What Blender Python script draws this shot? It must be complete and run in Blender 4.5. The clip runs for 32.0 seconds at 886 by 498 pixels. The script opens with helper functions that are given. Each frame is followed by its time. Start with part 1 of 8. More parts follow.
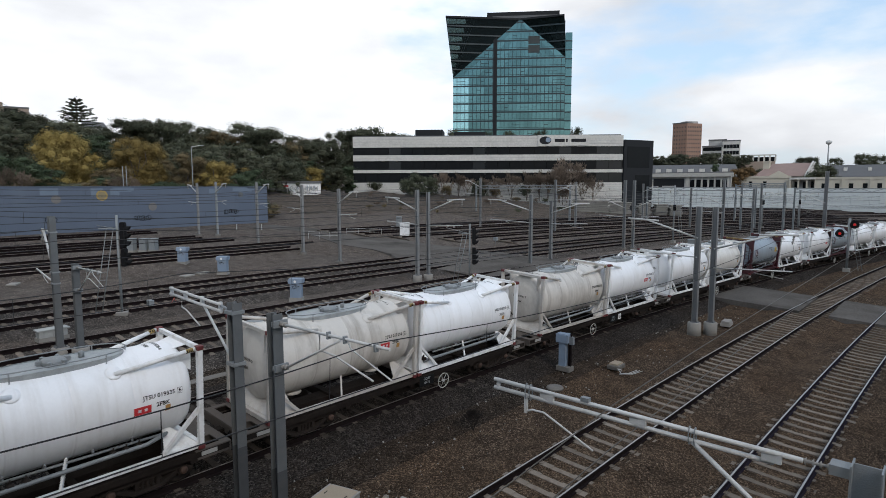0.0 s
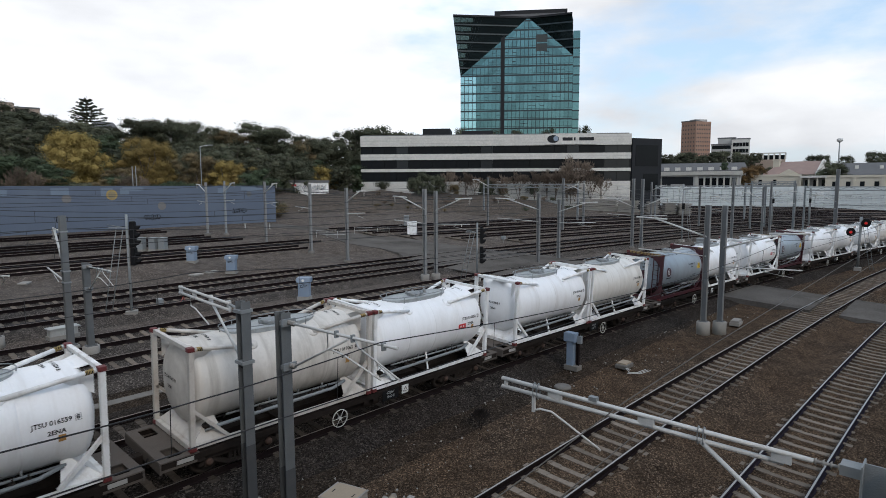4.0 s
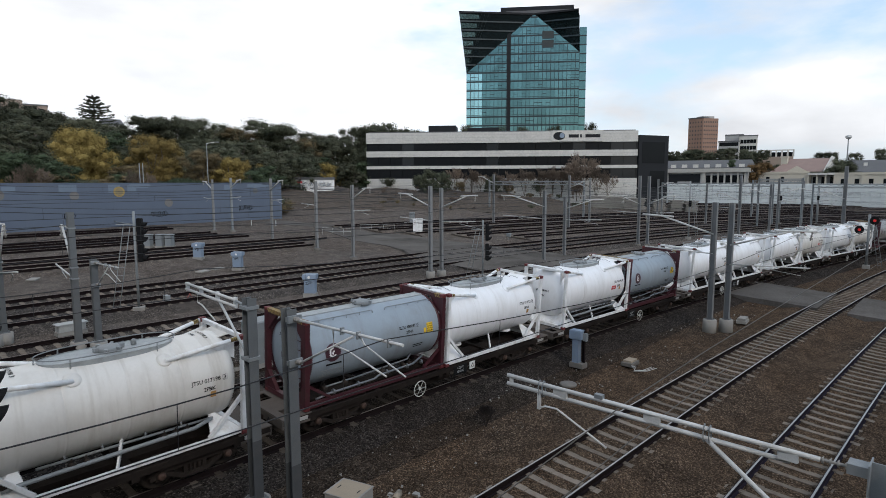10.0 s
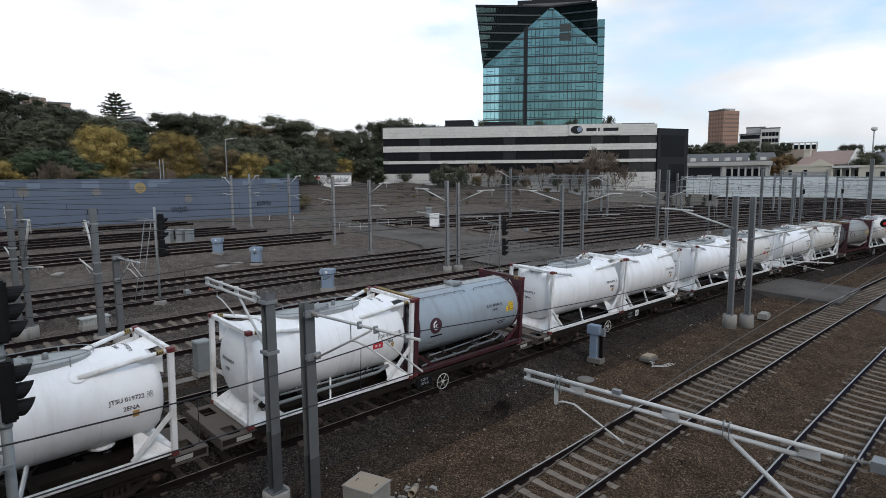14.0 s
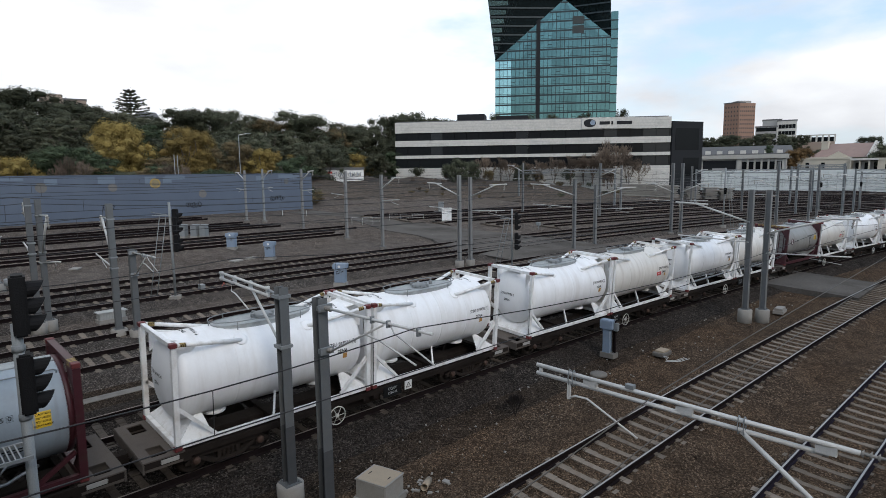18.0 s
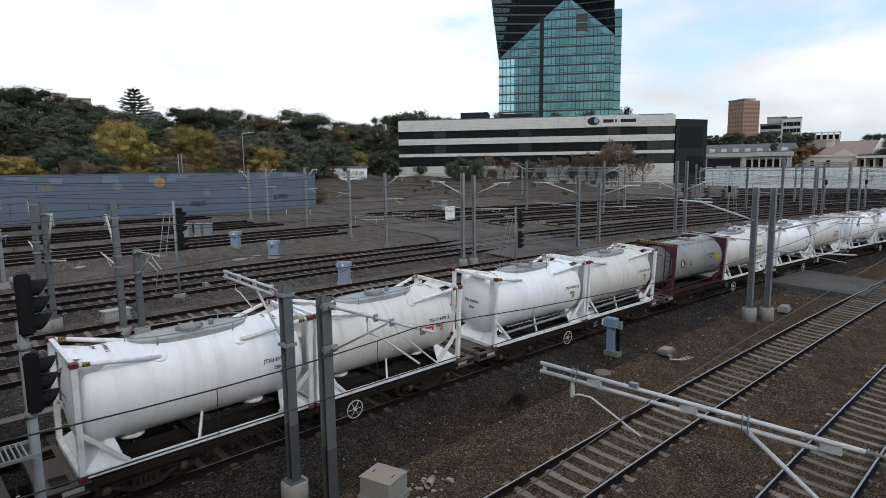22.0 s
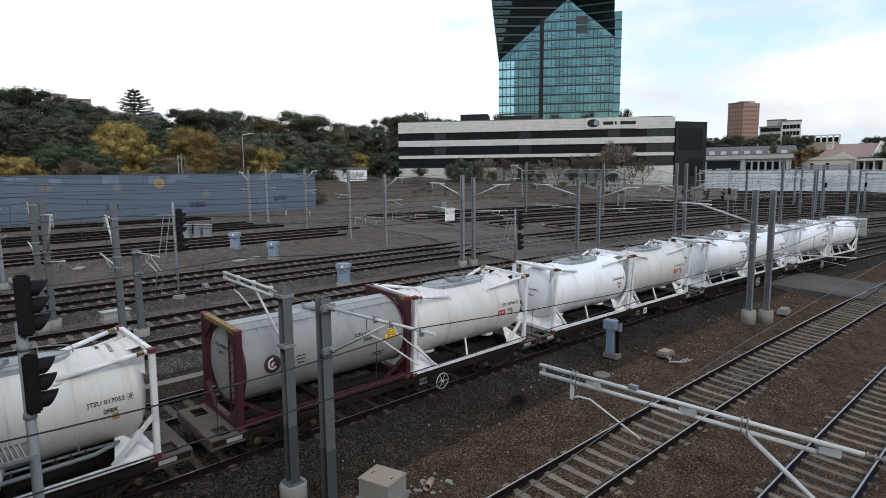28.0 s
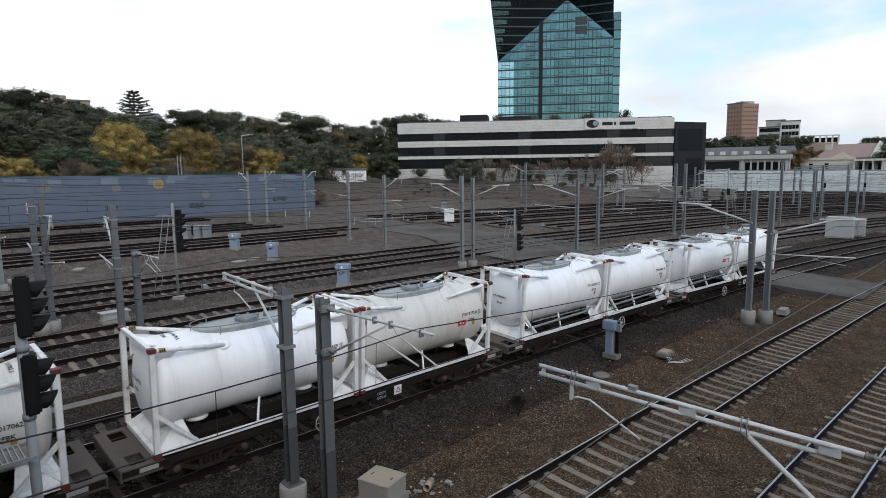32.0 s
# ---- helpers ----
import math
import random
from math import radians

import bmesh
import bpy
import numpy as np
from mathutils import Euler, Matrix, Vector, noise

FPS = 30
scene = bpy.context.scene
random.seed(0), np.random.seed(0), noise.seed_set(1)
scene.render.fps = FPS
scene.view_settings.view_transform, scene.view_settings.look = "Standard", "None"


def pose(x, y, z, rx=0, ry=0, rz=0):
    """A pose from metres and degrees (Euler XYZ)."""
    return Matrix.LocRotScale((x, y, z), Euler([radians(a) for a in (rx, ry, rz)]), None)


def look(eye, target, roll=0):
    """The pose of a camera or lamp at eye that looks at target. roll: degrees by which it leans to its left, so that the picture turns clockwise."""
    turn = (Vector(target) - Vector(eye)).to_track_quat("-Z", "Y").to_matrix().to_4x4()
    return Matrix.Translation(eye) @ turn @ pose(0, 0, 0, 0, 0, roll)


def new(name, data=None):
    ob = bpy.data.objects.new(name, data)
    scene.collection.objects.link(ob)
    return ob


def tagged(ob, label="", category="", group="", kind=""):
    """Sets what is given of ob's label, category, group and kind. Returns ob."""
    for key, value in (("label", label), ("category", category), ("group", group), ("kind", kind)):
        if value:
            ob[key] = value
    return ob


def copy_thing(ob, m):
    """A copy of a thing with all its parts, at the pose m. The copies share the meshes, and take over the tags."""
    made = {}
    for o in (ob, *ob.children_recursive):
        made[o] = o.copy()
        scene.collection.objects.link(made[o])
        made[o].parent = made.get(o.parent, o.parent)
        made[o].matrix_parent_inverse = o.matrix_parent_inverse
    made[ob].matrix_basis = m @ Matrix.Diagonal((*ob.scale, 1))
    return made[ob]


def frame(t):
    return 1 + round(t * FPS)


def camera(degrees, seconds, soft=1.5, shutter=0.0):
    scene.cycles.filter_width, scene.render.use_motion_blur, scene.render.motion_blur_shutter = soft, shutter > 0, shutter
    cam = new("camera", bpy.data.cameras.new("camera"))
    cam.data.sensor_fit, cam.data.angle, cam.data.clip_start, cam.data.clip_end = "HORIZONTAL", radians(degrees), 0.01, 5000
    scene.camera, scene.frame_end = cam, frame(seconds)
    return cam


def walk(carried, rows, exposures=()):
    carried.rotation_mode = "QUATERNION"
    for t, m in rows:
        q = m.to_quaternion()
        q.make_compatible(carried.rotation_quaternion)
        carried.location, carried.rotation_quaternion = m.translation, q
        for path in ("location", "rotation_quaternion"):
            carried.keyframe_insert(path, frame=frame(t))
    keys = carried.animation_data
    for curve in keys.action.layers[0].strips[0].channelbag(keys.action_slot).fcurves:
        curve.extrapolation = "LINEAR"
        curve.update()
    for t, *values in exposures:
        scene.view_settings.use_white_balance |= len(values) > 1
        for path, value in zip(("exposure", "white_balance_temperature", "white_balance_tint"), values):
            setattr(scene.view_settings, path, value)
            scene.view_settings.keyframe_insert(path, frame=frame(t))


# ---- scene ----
cam = camera(74.11, 32.0, soft=0.55, shutter=0.2)
EYE = (-4.558, -14.993, 7.904)
TURNS = [(0, 83.99, 0.08, -48.51), (1, 83.98, 0.13, -48.27), (2, 83.97, 0.12, -48.15), (3, 83.94, 0.16, -47.96), (3.5, 83.92, 0.18, -47.86), (5.5, 83.81, 0.18, -47.62), (6.5, 83.79, 0.19, -47.52), (7.5, 83.76, 0.20, -47.46), (8.5, 83.70, 0.18, -47.39), (9.5, 83.64, 0.16, -47.29), (10.5, 83.57, 0.15, -47.15), (11.5, 83.50, 0.16, -46.95), (12, 83.47, 0.16, -46.85), (12.5, 83.43, 0.19, -46.62), (13, 83.36, 0.24, -46.29), (13.5, 83.24, 0.32, -45.92), (14, 83.11, 0.41, -45.62), (14.5, 82.98, 0.50, -45.37), (16.5, 82.73, 0.58, -44.80), (17, 82.71, 0.57, -44.76), (17.5, 82.62, 0.61, -44.55), (18, 82.58, 0.64, -44.44), (18.5, 82.54, 0.66, -44.33), (19, 82.51, 0.68, -44.25), (20, 82.45, 0.72, -44.16), (21, 82.44, 0.72, -44.14), (22, 82.43, 0.74, -44.11), (23, 82.44, 0.74, -44.11), (24, 82.46, 0.71, -44.12), (25, 82.50, 0.65, -44.12), (25.5, 82.51, 0.59, -44.08), (27.5, 82.58, 0.63, -44.13), (28, 82.59, 0.59, -44.13), (29, 82.63, 0.59, -44.16), (30, 82.65, 0.61, -44.16), (31, 82.65, 0.63, -44.18), (32, 82.65, 0.65, -44.19)]
walk(cam, [(t, pose(*EYE, rx, ry, rz)) for t, rx, ry, rz in TURNS],
     exposures=[(0, -0.07), (7, -0.04), (12, -0.01), (20, 0.0), (25, 0.01), (27, 0.09), (29, 0.16), (32, 0.1)])

# ---- light: bright broken cloud, high soft sun ----
world = bpy.data.worlds.new("cloudy_sky")
scene.world = world
world.use_nodes = True
wn, wl = world.node_tree.nodes, world.node_tree.links
wn.clear()
w_out = wn.new("ShaderNodeOutputWorld")
w_bg = wn.new("ShaderNodeBackground")
w_sky = wn.new("ShaderNodeTexSky")
w_sky.sky_type = "NISHITA"
w_sky.sun_disc = False
SUN_EL, SUN_AZ = 38.0, 250.0
w_sky.sun_elevation, w_sky.sun_rotation = radians(SUN_EL), radians(90 - SUN_AZ)
w_sky.air_density, w_sky.dust_density, w_sky.ozone_density = 1.0, 2.0, 1.0
w_co = wn.new("ShaderNodeTexCoord")
w_map = wn.new("ShaderNodeMapping")
w_map.inputs["Scale"].default_value = (1.0, 1.0, 2.6)
w_map.inputs["Location"].default_value = (0.35, 0.1, 0.12)
w_n1 = wn.new("ShaderNodeTexNoise")
w_n1.inputs["Scale"].default_value, w_n1.inputs["Detail"].default_value, w_n1.inputs["Roughness"].default_value = 2.6, 9, 0.52
w_n2 = wn.new("ShaderNodeTexNoise")
w_n2.inputs["Scale"].default_value, w_n2.inputs["Detail"].default_value = 3.4, 8
w_r1 = wn.new("ShaderNodeValToRGB")
w_r1.color_ramp.elements[0].position, w_r1.color_ramp.elements[1].position = 0.53, 0.68
w_r2 = wn.new("ShaderNodeValToRGB")
w_r2.color_ramp.elements[0].position, w_r2.color_ramp.elements[1].position = 0.3, 0.72
w_r2.color_ramp.elements[0].color, w_r2.color_ramp.elements[1].color = (7.5, 7.7, 8.15, 1), (12.4, 12.7, 13.1, 1)
w_mix = wn.new("ShaderNodeMix")
w_mix.data_type = "RGBA"
w_gain = wn.new("ShaderNodeMix")
w_gain.data_type, w_gain.blend_type = "RGBA", "ADD"
w_gain.inputs["Factor"].default_value = 1.0
w_gain.inputs["B"].default_value = (3.6, 4.75, 6.0, 1)
# the cloud cover thins out towards the east
w_dot = wn.new("ShaderNodeVectorMath")
w_dot.operation = "DOT_PRODUCT"
w_dot.inputs[1].default_value = (math.cos(radians(95)), math.sin(radians(95)), 0.0)
w_lit = wn.new("ShaderNodeMath")
w_lit.operation, w_lit.inputs[1].default_value, w_lit.inputs[2].default_value = "MULTIPLY_ADD", 0.22, 0.9
w_scale = wn.new("ShaderNodeVectorMath")
w_scale.operation = "SCALE"
w_lean = wn.new("ShaderNodeMath")
w_lean.operation = "MULTIPLY_ADD"
w_lean.inputs[1].default_value = 0.33
for a, b in ((w_co.outputs["Generated"], w_map.inputs[0]), (w_map.outputs[0], w_n1.inputs["Vector"]), (w_map.outputs[0], w_n2.inputs["Vector"]),
             (w_n1.outputs["Fac"], w_lean.inputs[2]), (w_co.outputs["Generated"], w_dot.inputs[0]), (w_dot.outputs["Value"], w_lean.inputs[0]), (w_lean.outputs[0], w_r1.inputs[0]), (w_n2.outputs["Fac"], w_r2.inputs[0]), (w_r1.outputs[0], w_mix.inputs["Factor"]),
             (w_sky.outputs[0], w_gain.inputs["A"]), (w_gain.outputs["Result"], w_mix.inputs["A"]), (w_dot.outputs["Value"], w_lit.inputs[0]), (w_lit.outputs[0], w_scale.inputs["Scale"]), (w_r2.outputs[0], w_scale.inputs[0]), (w_scale.outputs[0], w_mix.inputs["B"]),
             (w_mix.outputs["Result"], w_bg.inputs["Color"]), (w_bg.outputs[0], w_out.inputs["Surface"])):
    wl.new(a, b)
w_bg.inputs["Strength"].default_value = 0.1
sun = new("sun", bpy.data.lights.new("sun", "SUN"))
sun.data.energy, sun.data.angle, sun.data.color = 0.75, radians(12), (1.0, 0.97, 0.93)
sun_way = Vector((math.cos(radians(SUN_AZ)) * math.cos(radians(SUN_EL)), math.sin(radians(SUN_AZ)) * math.cos(radians(SUN_EL)), math.sin(radians(SUN_EL))))
sun.matrix_world = look(sun_way * 300, (0, 0, 0))

# ---- helpers of this place ----
SLOPE = 0.0534                       # the yard rises gently away from the bridge
TILT = math.atan(SLOPE)
YARD = pose(0, 0, 0, math.degrees(TILT), 0, 0)
CURVE = -0.0021                      # curvature of the tracks
SPAN = 14.35                         # wagon pitch
rnd = random.Random(7)


def box(bm, x0, y0, z0, x1, y1, z1, m=None):
    vs = [bm.verts.new((x, y, z)) for x in (x0, x1) for y in (y0, y1) for z in (z0, z1)]
    if m is not None:
        for v in vs:
            v.co = m @ v.co
    for q in ((0, 1, 3, 2), (4, 6, 7, 5), (0, 4, 5, 1), (2, 3, 7, 6), (0, 2, 6, 4), (1, 5, 7, 3)):
        bm.faces.new([vs[i] for i in q])
    return vs


def frame_axes(d, up=Vector((0, 0, 1))):
    d = d.normalized()
    s = d.cross(up)
    if s.length < 1e-4:
        s = d.cross(Vector((0, 1, 0)))
    s.normalize()
    return s, s.cross(d).normalized()


def rod(bm, a, b, r, seg=8, r2=None, cap=True):
    a, b = Vector(a), Vector(b)
    s, u = frame_axes(b - a)
    r2 = r if r2 is None else r2
    rings = []
    for p, rr in ((a, r), (b, r2)):
        rings.append([bm.verts.new(p + (s * math.cos(2 * math.pi * i / seg) + u * math.sin(2 * math.pi * i / seg)) * rr) for i in range(seg)])
    for i in range(seg):
        f = bm.faces.new((rings[0][i], rings[0][(i + 1) % seg], rings[1][(i + 1) % seg], rings[1][i]))
        f.smooth = seg > 4
    if cap:
        bm.faces.new(rings[0][::-1])
        bm.faces.new(rings[1])


def bar(bm, a, b, w, h, up=(0, 0, 1)):
    """A square bar from a to b, w wide and h high."""
    a, b = Vector(a), Vector(b)
    s, u = frame_axes(b - a, Vector(up))
    rings = [[bm.verts.new(p + s * x * w / 2 + u * y * h / 2) for x, y in ((-1, -1), (1, -1), (1, 1), (-1, 1))] for p in (a, b)]
    for i in range(4):
        bm.faces.new((rings[0][i], rings[0][(i + 1) % 4], rings[1][(i + 1) % 4], rings[1][i]))
    bm.faces.new(rings[0][::-1])
    bm.faces.new(rings[1])


def pipe(bm, pts, r, seg=6, closed=False):
    """A tube along a line of points."""
    pts = [Vector(p) for p in pts]
    n = len(pts)
    rings = []
    for i, p in enumerate(pts):
        d = (pts[(i + 1) % n] if closed or i < n - 1 else p) - (pts[i - 1] if closed or i > 0 else p)
        s, u = frame_axes(d)
        rings.append([bm.verts.new(p + (s * math.cos(2 * math.pi * j / seg) + u * math.sin(2 * math.pi * j / seg)) * r) for j in range(seg)])
    for i in range(n if closed else n - 1):
        a, b = rings[i], rings[(i + 1) % n]
        for j in range(seg):
            f = bm.faces.new((a[j], a[(j + 1) % seg], b[(j + 1) % seg], b[j]))
            f.smooth = True
    if not closed:
        bm.faces.new(rings[0][::-1])
        bm.faces.new(rings[-1])


def lathe(bm, prof, seg=24, axis="x", centre=(0, 0, 0), smooth=True):
    """Turns a profile of (along, radius) about an axis."""
    c = Vector(centre)
    rings = []
    for a, r in prof:
        ring = []
        for i in range(seg):
            t = 2 * math.pi * i / seg
            v = {"x": (a, r * math.cos(t), r * math.sin(t)), "y": (r * math.cos(t), a, r * math.sin(t)), "z": (r * math.cos(t), r * math.sin(t), a)}[axis]
            ring.append(bm.verts.new(c + Vector(v)))
        rings.append(ring)
    for p, q in zip(rings, rings[1:]):
        for i in range(seg):
            f = bm.faces.new((p[i], p[(i + 1) % seg], q[(i + 1) % seg], q[i]))
            f.smooth = smooth
    for ring in (rings[0][::-1], rings[-1]):
        bm.faces.new(ring)


def prism(bm, poly, depth, m=None):
    """A flat outline of (x, z) given a thickness along y."""
    a = [bm.verts.new((x, -depth / 2, z)) for x, z in poly]
    b = [bm.verts.new((x, depth / 2, z)) for x, z in poly]
    n = len(poly)
    bm.faces.new(a)
    bm.faces.new(b[::-1])
    for i in range(n):
        bm.faces.new((a[(i + 1) % n], a[i], b[i], b[(i + 1) % n]))
    if m is not None:
        for v in a + b:
            v.co = m @ v.co


def mesh_of(bm, name):
    bmesh.ops.recalc_face_normals(bm, faces=bm.faces)
    me = bpy.data.meshes.new(name)
    bm.to_mesh(me)
    bm.free()
    return me


def part(name, bm, material, parent=None, label=""):
    me = mesh_of(bm, name) if isinstance(bm, bmesh.types.BMesh) else bm
    if not me.materials:
        me.materials.append(material)
    ob = new(name, me)
    if parent is not None:
        ob.parent = parent
    if label:
        ob["label"] = label
    return ob


def thing(name, m, label, category, group="", kind=""):
    ob = new(name)
    ob.matrix_basis = m
    ob.empty_display_size = 0.2
    return tagged(ob, label, category, group, kind)


def solid(name, bm, material, label, category, group="", kind="", m=None):
    ob = part(name, bm, material)
    if m is not None:
        ob.matrix_basis = m
    return tagged(ob, label, category, group, kind)


def writing(text, size):
    """Flat letters as a mesh, from the built-in font, centred on the origin in x, y."""
    cu = bpy.data.curves.new("letters", "FONT")
    cu.body, cu.size, cu.align_x, cu.align_y, cu.resolution_u = text, size, "CENTER", "CENTER", 2
    cu.offset = size * 0.022
    ob = new("letters", cu)
    me = bpy.data.meshes.new_from_object(ob)
    bpy.data.objects.remove(ob)
    bpy.data.curves.remove(cu)
    return me


# ---- materials ----
def material(name, colour, rough=0.6, metal=0.0, vary=0.12, scale=6.0, fine=60.0, bump=0.02, dirt=None, dirt_amount=0.35, dirt_scale=1.5, spec=0.5, tint=0.0, streak=1.0, runs=0.0, run_colour=(0.2, 0.15, 0.1)):
    """Colour with variation at two scales, optional stains of a second colour, fine relief, runs of grime down the sides, and a tint that differs from object to object."""
    m = bpy.data.materials.new(name)
    m.use_nodes = True
    n, l = m.node_tree.nodes, m.node_tree.links
    b = n["Principled BSDF"]
    co = n.new("ShaderNodeTexCoord")
    mp = n.new("ShaderNodeMapping")
    mp.inputs["Scale"].default_value = (1, 1, 1 / streak)
    l.new(co.outputs["Object"], mp.inputs[0])
    big, small = n.new("ShaderNodeTexNoise"), n.new("ShaderNodeTexNoise")
    big.inputs["Scale"].default_value, big.inputs["Detail"].default_value = scale, 5
    small.inputs["Scale"].default_value, small.inputs["Detail"].default_value = fine, 3
    l.new(mp.outputs[0], big.inputs["Vector"])
    l.new(mp.outputs[0], small.inputs["Vector"])
    add = n.new("ShaderNodeMath")
    add.operation = "MULTIPLY_ADD"
    add.inputs[1].default_value, add.inputs[2].default_value = 0.5, 0.0
    l.new(small.outputs["Fac"], add.inputs[0])
    half = n.new("ShaderNodeMath")
    half.operation = "MULTIPLY_ADD"
    half.inputs[1].default_value = 0.5
    l.new(big.outputs["Fac"], half.inputs[0])
    l.new(add.outputs[0], half.inputs[2])
    ramp = n.new("ShaderNodeMapRange")
    ramp.inputs["From Min"].default_value, ramp.inputs["From Max"].default_value = 0.3, 0.7
    ramp.inputs["To Min"].default_value, ramp.inputs["To Max"].default_value = 1 - vary, 1 + vary
    l.new(half.outputs[0], ramp.inputs["Value"])
    last = None
    rgb = n.new("ShaderNodeRGB")
    rgb.outputs[0].default_value = (*colour, 1)
    last = rgb.outputs[0]
    if dirt:
        dn = n.new("ShaderNodeTexNoise")
        dn.inputs["Scale"].default_value, dn.inputs["Detail"].default_value, dn.inputs["Roughness"].default_value = dirt_scale, 7, 0.65
        l.new(mp.outputs[0], dn.inputs["Vector"])
        dr = n.new("ShaderNodeMapRange")
        dr.inputs["From Min"].default_value, dr.inputs["From Max"].default_value = 0.48, 0.72
        dr.inputs["To Min"].default_value, dr.inputs["To Max"].default_value = 0.0, dirt_amount
        l.new(dn.outputs["Fac"], dr.inputs["Value"])
        mx = n.new("ShaderNodeMix")
        mx.data_type = "RGBA"
        l.new(dr.outputs[0], mx.inputs["Factor"])
        l.new(last, mx.inputs["A"])
        mx.inputs["B"].default_value = (*dirt, 1)
        last = mx.outputs["Result"]
    if runs:
        ro = n.new("ShaderNodeObjectInfo")
        sh = n.new("ShaderNodeMath")
        sh.operation = "MULTIPLY"
        sh.inputs[1].default_value = 37.0
        l.new(ro.outputs["Random"], sh.inputs[0])
        cb = n.new("ShaderNodeCombineXYZ")
        l.new(sh.outputs[0], cb.inputs[0])
        av = n.new("ShaderNodeVectorMath")
        l.new(co.outputs["Object"], av.inputs[0])
        l.new(cb.outputs[0], av.inputs[1])
        rm = n.new("ShaderNodeMapping")
        rm.inputs["Scale"].default_value = (2.6, 0.22, 0.16)
        l.new(av.outputs[0], rm.inputs[0])
        rn = n.new("ShaderNodeTexNoise")
        rn.inputs["Scale"].default_value, rn.inputs["Detail"].default_value, rn.inputs["Roughness"].default_value = 1.0, 6, 0.68
        l.new(rm.outputs[0], rn.inputs["Vector"])
        rr = n.new("ShaderNodeMapRange")
        rr.inputs["From Min"].default_value, rr.inputs["From Max"].default_value = 0.51, 0.72
        rr.inputs["To Max"].default_value = runs
        l.new(rn.outputs["Fac"], rr.inputs["Value"])
        rx = n.new("ShaderNodeMix")
        rx.data_type = "RGBA"
        l.new(rr.outputs[0], rx.inputs["Factor"])
        l.new(last, rx.inputs["A"])
        rx.inputs["B"].default_value = (*run_colour, 1)
        last = rx.outputs["Result"]
    hsv = n.new("ShaderNodeHueSaturation")
    l.new(last, hsv.inputs["Color"])
    l.new(ramp.outputs[0], hsv.inputs["Value"])
    last = hsv.outputs[0]
    if tint:
        oi = n.new("ShaderNodeObjectInfo")
        tr = n.new("ShaderNodeMapRange")
        tr.inputs["To Min"].default_value, tr.inputs["To Max"].default_value = 1 - tint, 1 + tint
        l.new(oi.outputs["Random"], tr.inputs["Value"])
        h2 = n.new("ShaderNodeHueSaturation")
        l.new(last, h2.inputs["Color"])
        l.new(tr.outputs[0], h2.inputs["Value"])
        last = h2.outputs[0]
    l.new(last, b.inputs["Base Color"])
    b.inputs["Roughness"].default_value, b.inputs["Metallic"].default_value = rough, metal
    b.inputs["Specular IOR Level"].default_value = spec
    if bump:
        bp = n.new("ShaderNodeBump")
        bp.inputs["Strength"].default_value, bp.inputs["Distance"].default_value = 0.6, bump
        l.new(half.outputs[0], bp.inputs["Height"])
        l.new(bp.outputs[0], b.inputs["Normal"])
    return m


